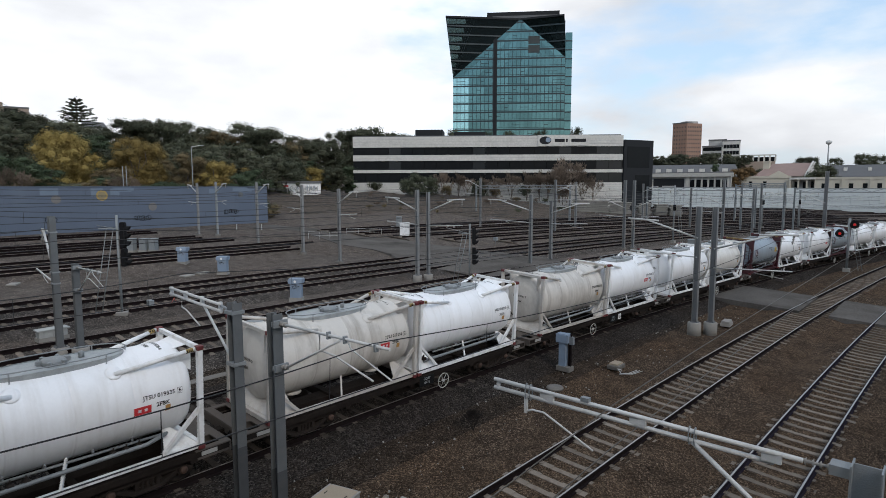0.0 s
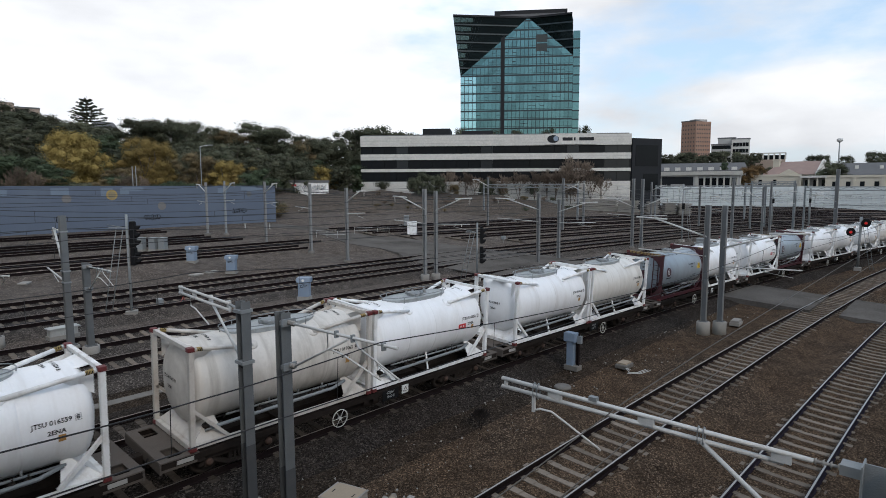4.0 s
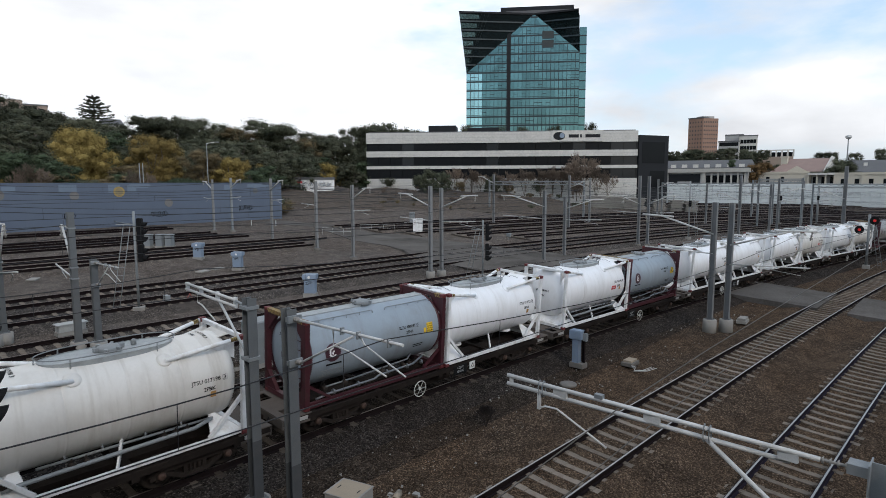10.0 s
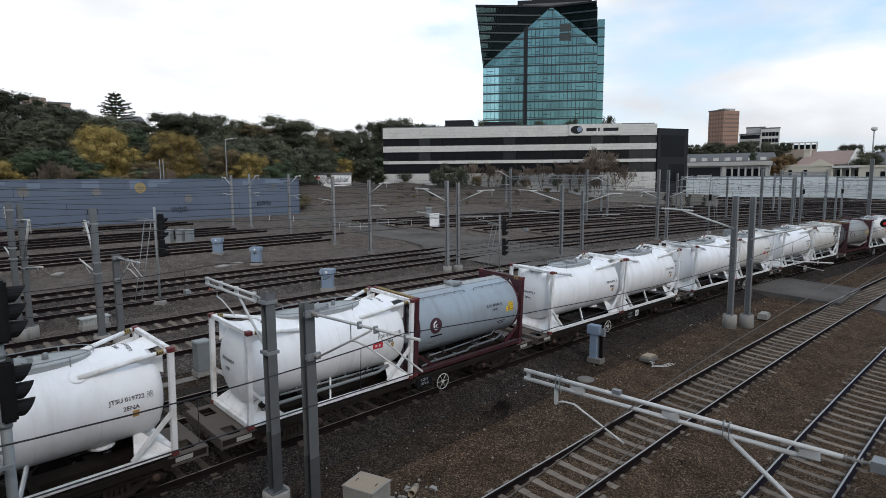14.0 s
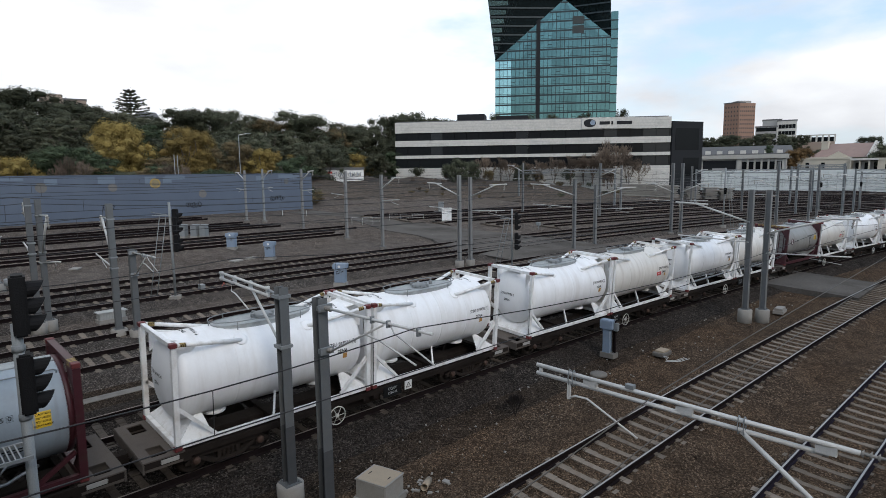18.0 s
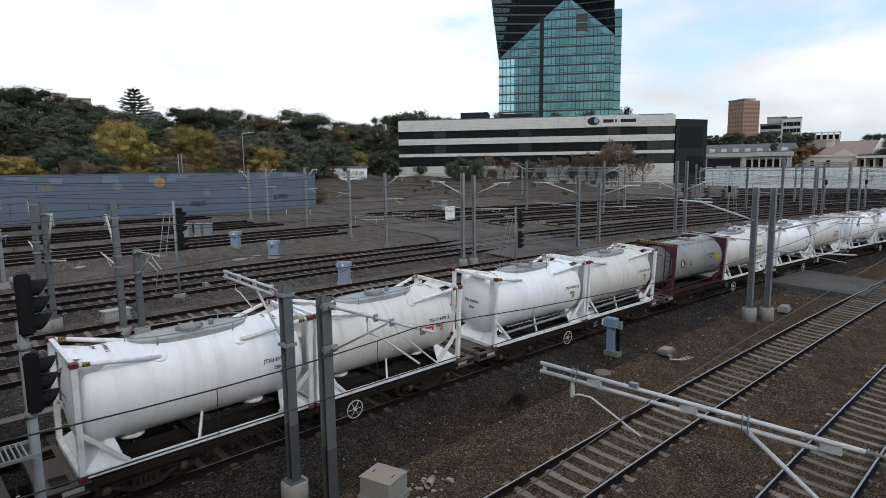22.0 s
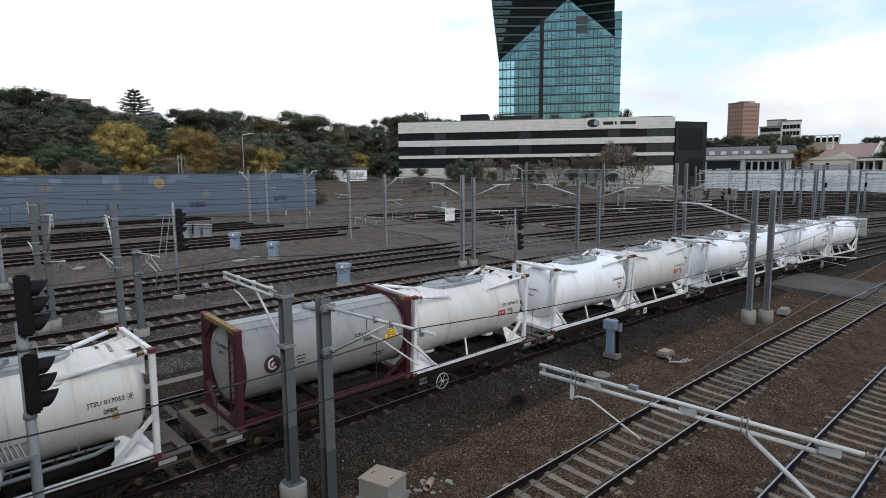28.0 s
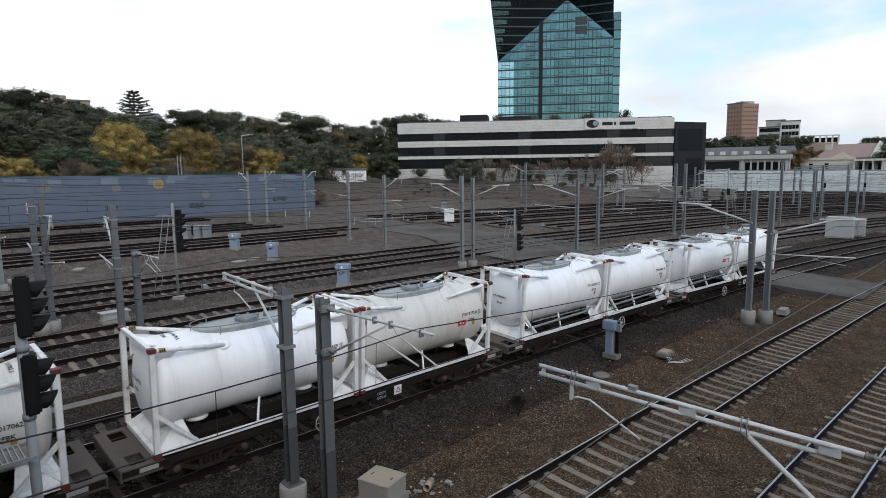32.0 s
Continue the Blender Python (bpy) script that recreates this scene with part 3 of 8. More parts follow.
def shared(key, name, build, mat):
    """One mesh for many alike pieces."""
    if key not in CAST_ME:
        bm = bmesh.new()
        build(bm)
        CAST_ME[key] = mesh_of(bm, name)
        CAST_ME[key].materials.append(mat)
    return CAST_ME[key]


def castings(c, x, hy):
    """The four corner castings of one container end."""
    def shape(bm):
        box(bm, -0.092, -0.086, 0, 0.092, 0.086, 0.12)
        bmesh.ops.bevel(bm, geom=bm.edges[:], offset=0.012, segments=1, affect="EDGES")
    for t in (-1, 1):
        for z in (-0.003, HIG - 0.117):
            ob = part("corner_casting", shared("casting", "corner_casting", shape, RED_CAST), RED_CAST, c, "dark red casting")
            ob.matrix_basis = pose(x, t * (hy - 0.081), z)


def lid_clamps(c, z, r):
    def shape(bm):
        box(bm, -0.06, -0.035, 0, 0.06, 0.035, 0.1)
    for i in range(6):
        ob = part("lid_clamp", shared("clamp", "lid_clamp", shape, GALV), GALV, c)
        ob.matrix_basis = Matrix.Rotation(i * math.pi / 3, 4, "Z") @ pose(r, 0, z)


def valve_row(c, xs, y, z):
    def shape(bm):
        lathe(bm, [(-0.09, 0.02), (-0.09, 0.078), (0.09, 0.078), (0.09, 0.02)], 10, "y")
        rod(bm, (0, 0, 0.06), (0, 0, 0.16), 0.02, 6)
    for x in xs:
        ob = part("valve", shared("valve", "valve", shape, WHEEL_STEEL), WHEEL_STEEL, c)
        ob.matrix_basis = pose(x, y, z)


def plate(bm, xs, ys, holes, z0, z1):
    """A flat plate on a grid with some cells left out, as one connected piece."""
    v = {(i, j, k): bm.verts.new((x, y, z)) for i, x in enumerate(xs) for j, y in enumerate(ys) for k, z in enumerate((z0, z1))}
    solid_cell = lambda i, j: 0 <= i < len(xs) - 1 and 0 <= j < len(ys) - 1 and (i, j) not in holes
    for i in range(len(xs) - 1):
        for j in range(len(ys) - 1):
            if not solid_cell(i, j):
                continue
            bm.faces.new((v[i, j, 1], v[i + 1, j, 1], v[i + 1, j + 1, 1], v[i, j + 1, 1]))
            bm.faces.new((v[i, j, 0], v[i, j + 1, 0], v[i + 1, j + 1, 0], v[i + 1, j, 0]))
            for di, dj, a, b in ((-1, 0, (i, j), (i, j + 1)), (1, 0, (i + 1, j), (i + 1, j + 1)), (0, -1, (i, j), (i + 1, j)), (0, 1, (i, j + 1), (i + 1, j + 1))):
                if not solid_cell(i + di, j + dj):
                    bm.faces.new((v[(*a, 0)], v[(*b, 0)], v[(*b, 1)], v[(*a, 1)]))


def beam_container(name, paint, frame_paint, label, pipes, group):
    """A swap tank: barrel tank held between two white end frames by arms and struts."""
    c = thing(name, Matrix.Identity(4), label, "tank container", group)
    hx, hy = LEN / 2, BEAM_WID / 2
    part("tank", tank_shell(BEAM_HALF, R_TANK, BEAM_DISH), paint, c, "barrel-shaped tank with dished ends")
    for s in (-1, 1):
        bm = bmesh.new()
        x = s * (hx - 0.075)
        for t in (-1, 1):
            bar(bm, (x, t * (hy - 0.075), 0.12), (x, t * (hy - 0.075), HIG - 0.13), 0.13, 0.13, (1, 0, 0))
        bar(bm, (x, -hy + 0.18, HIG - 0.07), (x, hy - 0.18, HIG - 0.07), 0.11, 0.11)
        bar(bm, (x, -hy + 0.18, 0.08), (x, hy - 0.18, 0.08), 0.13, 0.14)
        part("end_frame", bm, frame_paint, c)
        bm = bmesh.new()
        # sloping saddle plate under the tank end
        bot = [(x - s * 0.05, -hy + 0.15, 0.15), (x - s * 0.05, hy - 0.15, 0.15), (x - s * 0.78, 0.62, 0.78), (x - s * 0.78, -0.62, 0.78)]
        top = [(px - s * 0.02, py, pz + 0.03) for px, py, pz in bot]
        v = [bm.verts.new(q) for q in bot + top]
        for q in ((0, 1, 2, 3), (7, 6, 5, 4), (0, 4, 5, 1), (1, 5, 6, 2), (2, 6, 7, 3), (3, 7, 4, 0)):
            bm.faces.new([v[i] for i in q])
        for t in (-1, 1):
            w = [bm.verts.new(q) for q in ((x - s * 0.05, t * (hy - 0.14), 0.15), (x - s * 0.95, t * (hy - 0.14), 0.12), (x - s * 0.78, t * 0.62, 0.78))]
            bm.faces.new(w)
        part("saddle_plate", bm, frame_paint, c)
        castings(c, x, hy)
        for t in (-1, 1):
            p, q = Vector((x - s * 0.1, t * (hy - 0.09), HIG - 0.07)), Vector((x - s * 1.95, t * 0.8, Z_TANK + 0.87))
            bm = bmesh.new()
            rod(bm, p, q, 0.056, 12, 0.064)
            part("top_arm", bm, frame_paint, c)
            bm = bmesh.new()
            lathe(bm, [(0.0, 0.2), (0.02, 0.19), (0.03, 0.12)], 16, "z")
            pad = part("arm_pad", bm, paint, c)
            pad.matrix_basis = pose(q.x, t * 0.76, Z_TANK + 0.9, -t * 41, 0, 0)
            bm = bmesh.new()
            rod(bm, p.lerp(q, 0.03), p.lerp(q, 0.12), 0.0595, 12)
            sleeve = part("warning_sleeve", bm, HAZARD, c, "dull yellow band with black stripes")
            for i in range(3):
                bm = bmesh.new()
                rod(bm, p.lerp(q, 0.038 + i * 0.028), p.lerp(q, 0.038 + i * 0.028 + 0.013), 0.061, 12)
                for v in bm.verts:
                    v.co.x += 0.5 * (v.co.z - p.z) * s
                part("stripe", bm, BLACK, sleeve)
            bm = bmesh.new()
            bar(bm, (x - s * 0.02, t * (hy - 0.09), 1.15), (x - s * 1.0, t * (hy - 0.09), 0.16), 0.09, 0.1, (0, 1, 0))
            part("corner_strut", bm, frame_paint, c)
        # gusset web between tank end and the frame
        for t in (-1, 1):
            bm = bmesh.new()
            prism(bm, [(x - s * 0.06, HIG - 0.75), (x - s * 0.06, HIG - 0.14), (x - s * 0.75, HIG - 0.3)], 0.02, pose(0, t * 0.82, 0, 0, 0, 0))
            part("gusset", bm, frame_paint, c)
        # plate from the head rail down to the crown of the tank
        bm = bmesh.new()
        top = [(x - s * 0.04, -0.5, HIG - 0.11), (x - s * 0.04, 0.5, HIG - 0.11), (x - s * 0.4, 0.42, Z_TANK + 1.1), (x - s * 0.4, -0.42, Z_TANK + 1.1)]
        v = [bm.verts.new(q) for q in top + [(px, py, pz - 0.02) for px, py, pz in top]]
        for q in ((0, 1, 2, 3), (7, 6, 5, 4), (0, 4, 5, 1), (1, 5, 6, 2), (2, 6, 7, 3), (3, 7, 4, 0)):
            bm.faces.new([v[i] for i in q])
        part("head_plate", bm, paint, c)
    for t in (-1, 1):
        bm = bmesh.new()
        box(bm, -hx + 0.16, t * (hy - 0.09) - 0.045, 0.04, hx - 0.16, t * (hy - 0.09) + 0.045, 0.15)
        part("bottom_rail", bm, frame_paint, c)
        bm = bmesh.new()
        for x in (-0.05, ):
            bar(bm, (x - 0.25, t * (hy - 0.12), 0.13), (x + 0.03, t * 0.72, 0.72), 0.05, 0.12)
        part("leg", bm, frame_paint, c)
    # spill box on the crown, walkway, lid
    zc = Z_TANK + R_TANK
    bm = bmesh.new()
    a = oval(1.55, 0.5, 0, 36)
    lo = [bm.verts.new((x, y, Z_TANK + math.sqrt(max(0.1, R_TANK ** 2 - y * y)) - 0.02)) for x, y, z in a]
    hi = [bm.verts.new((x, y, zc + 0.024)) for x, y, z in a]
    inn = [bm.verts.new((x * 0.985, y * 0.96, zc + 0.024)) for x, y, z in a]
    for i in range(36):
        j = (i + 1) % 36
        bm.faces.new((lo[i], lo[j], hi[j], hi[i]))
        bm.faces.new((hi[i], hi[j], inn[j], inn[i]))
    part("spill_box_rim", bm, WALKWAY, c)
    bm = bmesh.new()
    bm.faces.new([bm.verts.new((x * 0.985, y * 0.96, zc + 0.01)) for x, y, z in a])
    part("walkway", bm, WALKWAY, c, "grey grated walkway")
    bm = bmesh.new()
    pipe(bm, oval(1.61, 0.56, zc + 0.13, 36), 0.014, 6, True)
    for i in range(0, 36, 6):
        x, y, z = oval(1.61, 0.56, 0, 36)[i]
        rod(bm, (x, y, zc + 0.13), (x, y, Z_TANK + math.sqrt(R_TANK ** 2 - y * y) - 0.02), 0.014, 6)
    part("rim_rail", bm, GALV, c)
    bm = bmesh.new()
    lathe(bm, [(zc - 0.02, 0.27), (zc + 0.09, 0.27), (zc + 0.12, 0.25), (zc + 0.14, 0.1), (zc + 0.14, 0.02)], 20, "z")
    part("manlid", bm, GALV, c, "clamped steel manlid")
    lid_clamps(c, zc + 0.03, 0.3)
    bm = bmesh.new()
    lathe(bm, [(zc - 0.02, 0.07), (zc + 0.12, 0.07), (zc + 0.16, 0.05), (zc + 0.16, 0.01)], 10, "z", (0.62, 0.08, 0))
    part("relief_valve", bm, GALV, c)
    if pipes:
        bm = bmesh.new()
        pipe(bm, [(-hx + 0.5, -hy + 0.25, 0.42), (-hx + 0.9, -hy + 0.22, 0.46), (hx - 1.4, -hy + 0.22, 0.52), (hx - 0.9, -hy + 0.3, 0.62)], 0.055, 8)
        part("side_pipe", bm, GALV, c)
        bm = bmesh.new()
        pipe(bm, [(-hx + 1.2, -hy + 0.45, 0.6), (hx - 0.8, -hy + 0.45, 0.56)], 0.035, 8)
        for x in (-1.3, -0.5, 0.5, 1.4):
            rod(bm, (x, -hy + 0.45, 0.55), (x, -hy + 0.5, 0.8), 0.03, 6)
        part("steam_pipe", bm, GALV, c)
        valve_row(c, (-hx + 0.55, -1.2, -0.9, 0.9, 1.2, 1.5), -hy + 0.3, 0.5)
    else:
        for x in (-1.7, 1.55):
            bm = bmesh.new()
            lathe(bm, [(0.42, 0.05), (0.42, 0.3), (0.44, 0.32), (0.52, 0.3)], 18, "z", (x, -0.35, 0))
            part("sump", bm, paint, c)
    return c


def frame_container(label, group, paint, pipes):
    """A collar tank: grey barrel flush between maroon end frames."""
    c = thing("framed_tank_container", Matrix.Identity(4), label, "tank container", group)
    hx, hy = LEN / 2, WID / 2
    part("tank", tank_shell(hx - 0.28, R_FRAMED, 0.2), paint, c, "smooth insulated barrel with flat dished ends")
    for s in (-1, 1):
        x = s * (hx - 0.09)
        bm = bmesh.new()
        for t in (-1, 1):
            bar(bm, (x, t * (hy - 0.085), 0.12), (x, t * (hy - 0.085), HIG - 0.12), 0.16, 0.17, (1, 0, 0))
            for b in (0, 1):
                z0, z1 = (0.1, 0.75) if b == 0 else (HIG - 0.1, HIG - 0.75)
                prism(bm, [(0.0, z0), (0.62, z0), (0.0, z1)], 0.12, pose(x, t * (hy - 0.16), 0) @ Matrix.Rotation(-t * math.pi / 2, 4, "Z"))
        bar(bm, (x, -hy + 0.16, HIG - 0.075), (x, hy - 0.16, HIG - 0.075), 0.16, 0.13)
        bar(bm, (x, -hy + 0.16, 0.09), (x, hy - 0.16, 0.09), 0.16, 0.16)
        part("end_frame", bm, RED_FRAME, c)
        castings(c, x, hy)
        bm = bmesh.new()
        lathe(bm, [(s * (hx - 0.3), 1.02), (s * (hx - 0.3), R_FRAMED + 0.01), (s * (hx - 0.17), R_FRAMED + 0.01), (s * (hx - 0.17), 1.06)], 40, "x", (0, 0, Z_TANK))
        bm.faces.ensure_lookup_table()
        bmesh.ops.delete(bm, geom=[f for f in bm.faces if len(f.verts) > 4], context="FACES_ONLY")
        part("collar", bm, RED_FRAME, c, "maroon collar round the dished end")
        bm = bmesh.new()
        for i in range(22 if s < 0 else 3):
            y = -hy + 0.19 + i * 0.093
            vs = box(bm, x - 0.083, y, HIG - 0.13, x + 0.083, y + 0.045, HIG - 0.004)
            for q in vs:
                q.co.y += 0.05 if q.co.z > HIG - 0.05 else 0.0
        part("hazard_stripes", bm, HAZARD, c, "dull yellow warning bands")
        if s < 0:
            bm = bmesh.new()
            for y in (-hy + 0.3, -hy + 0.62):
                bar(bm, (x - 0.02, y, 0.2), (x - 0.02, y, HIG - 0.14), 0.04, 0.05, (1, 0, 0))
            for i in range(8):
                rod(bm, (x - 0.02, -hy + 0.3, 0.36 + i * 0.3), (x - 0.02, -hy + 0.62, 0.36 + i * 0.3), 0.014, 6)
            part("ladder", bm, RED_FRAME, c)
    for t in (-1, 1):
        bm = bmesh.new()
        box(bm, -hx + 0.18, t * (hy - 0.1) - 0.06, 0.03, hx - 0.18, t * (hy - 0.1) + 0.06, 0.2)
        for s in (-1, 1):
            bar(bm, (s * (hx - 0.2), t * (hy - 0.12), 0.75), (s * (hx - 1.0), t * (hy - 0.12), 0.2), 0.09, 0.09, (0, 1, 0))
        part("bottom_rail", bm, RED_FRAME, c)
    zc = Z_TANK + R_FRAMED
    bm = bmesh.new()
    box(bm, -hx + 0.3, -0.22, zc - 0.03, hx - 0.3, 0.22, zc + 0.008)
    part("walkway", bm, WALKWAY, c)
    bm = bmesh.new()
    y, z = -0.62, Z_TANK + math.sqrt(R_FRAMED ** 2 - 0.62 ** 2)
    xx = [-hx + 0.35 + i * (LEN - 0.7) / 10 for i in range(11)]
    for p, q in ((0, 5), (6, 10)):
        pipe(bm, [(xx[p], y, z - 0.02), (xx[p], y, z + 0.05), (xx[p] + 0.06, y, z + 0.09), (xx[q] - 0.06, y, z + 0.09), (xx[q], y, z + 0.05), (xx[q], y, z - 0.02)], 0.015, 6)
        for i in range(p + 1, q):
            rod(bm, (xx[i], y, z - 0.02), (xx[i], y, z + 0.09), 0.012, 6)
    part("grab_rail", bm, GALV, c)
    bm = bmesh.new()
    lathe(bm, [(zc - 0.02, 0.3), (zc + 0.1, 0.3), (zc + 0.13, 0.26), (zc + 0.15, 0.05)], 20, "z")
    part("manlid", bm, GALV, c)
    lid_clamps(c, zc + 0.04, 0.32)
    if not pipes:
        return c
    bm = bmesh.new()
    pipe(bm, [(-hx + 0.5, -hy + 0.16, 0.24), (-hx + 0.9, -hy + 0.16, 0.3), (-0.2, -hy + 0.16, 0.33), (0.0, -hy + 0.16, 0.42), (hx - 1.5, -hy + 0.16, 0.46), (hx - 1.2, -hy + 0.2, 0.56), (hx - 0.9, -hy + 0.3, 0.6)], 0.04, 8)
    part("side_pipe", bm, PIPE_STEEL, c)
    bm = bmesh.new()
    pipe(bm, [(-hx + 0.9, -hy + 0.3, 0.5), (-1.0, -hy + 0.3, 0.52), (hx - 1.6, -hy + 0.34, 0.62), (hx - 1.45, -hy + 0.34, 0.8)], 0.03, 8)
    part("steam_pipe", bm, PIPE_STEEL, c)
    for x in (-1.9, -0.9, 0.35, 1.3, 2.0):
        bm = bmesh.new()
        lathe(bm, [(x - 0.03, 0.05), (x - 0.03, 0.085), (x + 0.03, 0.085), (x + 0.03, 0.05)], 12, "x", (0, -hy + 0.16, 0.33 if x < 0 else 0.45))
        part("pipe_flange", bm, PIPE_STEEL, c)
    valve_row(c, (-2.2, -1.4, 0.2, 0.5, 1.2, 1.5, 1.8), -hy + 0.25, 0.48)
    return c


PROTO = {
    "wp": beam_container("tank_container", WHITE, WHITE_FRAME, "white tank container with pipework below, on a flat wagon", True, "tank containers of the train"),
    "wl": beam_container("tank_container", WHITE, WHITE_FRAME, "white tank container with short legs, on a flat wagon", False, "tank containers of the train"),
    "cp": beam_container("tank_container", CREAM, CREAM_FRAME, "grimy cream tank container with pipework below, on a flat wagon", True, "tank containers of the train"),
    "cl": beam_container("tank_container", CREAM, CREAM_FRAME, "grimy cream tank container with short legs, on a flat wagon", False, "tank containers of the train"),
    "op": beam_container("tank_container", OFF_WHITE, WHITE_FRAME, "off-white stained tank container with pipework below, on a flat wagon", True, "tank containers of the train"),
    "ol": beam_container("tank_container", OFF_WHITE, WHITE_FRAME, "off-white stained tank container with short legs, on a flat wagon", False, "tank containers of the train"),
    "gr": frame_container("blue-grey tank container in a maroon steel frame, on a flat wagon", "tank containers of the train", GREY_TANK, True),
    "gd": frame_container("dull grey tank container in a maroon frame, on a wagon", "tank containers of the train", DULL_TANK, False),
}


def wagon_proto():
    """A two-container skeletal flat wagon."""
    w = thing("flat_wagon", Matrix.Identity(4), "grimy dark brown steel flat wagon carrying two tank containers", "railway wagon", "wagons of the train")
    L = 6.95
    top = 0.86
    bm = bmesh.new()
    for s in (-1, 1):
        box(bm, -L, s * 1.18 - 0.06, top - 0.2, L, s * 1.18 + 0.06, top - 0.03)
        part("side_sill", bm, WAGON_STEEL, w)
        bm = bmesh.new()
    box(bm, -L, -0.28, top - 0.5, L, 0.28, top - 0.1)
    part("centre_sill", bm, WAGON_STEEL, w)
    for s in (-1, 1):
        bm = bmesh.new()
        # headstock deck with a hand hole on either side
        xs = sorted(s * q for q in (L - 1.0, L - 0.62, L - 0.24, L + 0.02))
        plate(bm, xs, (-1.24, -1.06, -0.5, 0.5, 1.06, 1.24), {(1, 1), (1, 3)}, top - 0.035, top)
        box(bm, s * L - 0.03, -1.24, top - 0.3, s * L + 0.018, 1.24, top - 0.036)
        for y in (-1.22, -0.4, 0.36, 1.18):
            box(bm, min(s * (L - 1.0), s * (L - 0.04)), y, top - 0.28, max(s * (L - 1.0), s * (L - 0.04)), y + 0.04, top - 0.036)
        part("headstock", bm, DECK, w)
        bm = bmesh.new()
        box(bm, s * (L - 0.62) - 0.22, -1.262, top - 0.17, s * (L - 0.62) + 0.22, -1.24, top - 0.06)
        part("marker_plate", bm, DULL_PALE, w, "pale reflective plate")
        bm = bmesh.new()
        rod(bm, (s * L, 0, top - 0.32), (s * (L + 0.12), 0, top - 0.32), 0.09, 8)
        box(bm, s * (L + 0.13) - 0.1, -0.14, top - 0.46, s * (L + 0.13) + 0.08, 0.14, top - 0.16)
        part("coupler", bm, WAGON_STEEL, w)
        bm = bmesh.new()
        pipe(bm, [(s * L, -0.45, top - 0.12), (s * (L + 0.06), -0.46, top - 0.16), (s * (L + 0.14), -0.42, top - 0.42), (s * (L + 0.2), -0.36, top - 0.62)], 0.022, 6)
        part("brake_hose", bm, BLACK, w)
        bog = new("bogie")
        bog.parent = w
        bog.matrix_basis = pose(s * 4.75, 0, 0)
        for t in (-1, 1):
            bm = bmesh.new()
            prism(bm, [(-1.18, 0.42), (-0.9, 0.6), (0.9, 0.6), (1.18, 0.42), (1.18, 0.33), (0.86, 0.36), (0.74, 0.48), (-0.74, 0.48), (-0.86, 0.36), (-1.18, 0.33)], 0.14, pose(0, t * 1.04, 0))
            prism(bm, [(-0.8, 0.4), (-0.35, 0.16), (0.35, 0.16), (0.8, 0.4), (0.72, 0.47), (0.3, 0.27), (-0.3, 0.27), (-0.72, 0.47)], 0.14, pose(0, t * 1.04, 0))
            for x in (-0.26, 0.26):
                box(bm, x - 0.05, t * 1.04 - 0.06, 0.24, x + 0.05, t * 1.04 + 0.06, 0.5)
            part("side_frame", bm, BOGIE, bog)
            for x in (-0.12, 0.0, 0.12):
                bm = bmesh.new()
                lathe(bm, [(0.24 + i * 0.04, 0.05 - 0.012 * (i % 2)) for i in range(8)], 8, "z", (x, t * 1.06, 0))
                part("spring", bm, BOGIE, bog)
            for x in (-0.9, 0.9):
                bm = bmesh.new()
                box(bm, x - 0.13, t * 1.09 - 0.05, 0.3, x + 0.13, t * 1.09 + 0.05, 0.52)
                part("axle_box", bm, BOGIE, bog)
                bm = bmesh.new()
                lathe(bm, [(t * 1.14, 0.11), (t * 1.2, 0.1), (t * 1.22, 0.06), (t * 1.22, 0.01)], 12, "y", (x, 0, 0.428))
                part("axle_cap", bm, RUST_CAP, bog, "rusty orange axle cap")
        bm = bmesh.new()
        box(bm, -0.2, -1.05, 0.34, 0.2, 1.05, 0.56)
        part("bolster", bm, WAGON_STEEL, bog)
        for x in (-0.9, 0.9):
            bm = bmesh.new()
            for t in (-1, 1):
                lathe(bm, [(t * 0.74, 0.1), (t * 0.74, 0.43), (t * 0.76, 0.455), (t * 0.79, 0.455), (t * 0.8, 0.432), (t * 0.88, 0.428), (t * 0.88, 0.36), (t * 0.85, 0.33), (t * 0.85, 0.12), (t * 0.92, 0.1), (t * 0.92, 0.02)], 24, "y")
                for i in range(4):
                    box(bm, 0.16, t * 0.865 - 0.02, -0.04, 0.28, t * 0.865 + 0.01, 0.04, Matrix.Rotation(i * math.pi / 2, 4, "Y"))
            rod(bm, (0, -0.9, 0), (0, 0.9, 0), 0.075, 10)
            ws = part("wheelset", bm, WHEEL_STEEL, bog)
            ws.matrix_basis = pose(x, 0, 0.428)
    for x in (-5.9, -3.2, -0.2, 0.2, 3.2, 5.9):
        bm = bmesh.new()
        box(bm, x - 0.1, -1.24, top - 0.3, x + 0.1, 1.24, top - 0.02)
        part("cross_bearer", bm, WAGON_STEEL, w)
    for s in (-1, 1):
        for x in (s * 3.06 - s * 2.9, s * 3.06 + s * 2.9):
            for y in (-1.1, 1.1):
                bm = bmesh.new()
                box(bm, x - 0.08, y - 0.07, top - 0.02, x + 0.08, y + 0.07, top + 0.032)
                part("container_pad", bm, WAGON_STEEL, w)
    bm = bmesh.new()
    ring = [(0.29 * math.cos(i * math.pi / 12), 0, 0.29 * math.sin(i * math.pi / 12)) for i in range(24)]
    pipe(bm, ring, 0.016, 6, True)
    hw = part("hand_brake_wheel", bm, DULL_WHITE, w, "white-painted spoked handwheel")
    hw.matrix_basis = pose(-1.35, -1.3, 0.42)
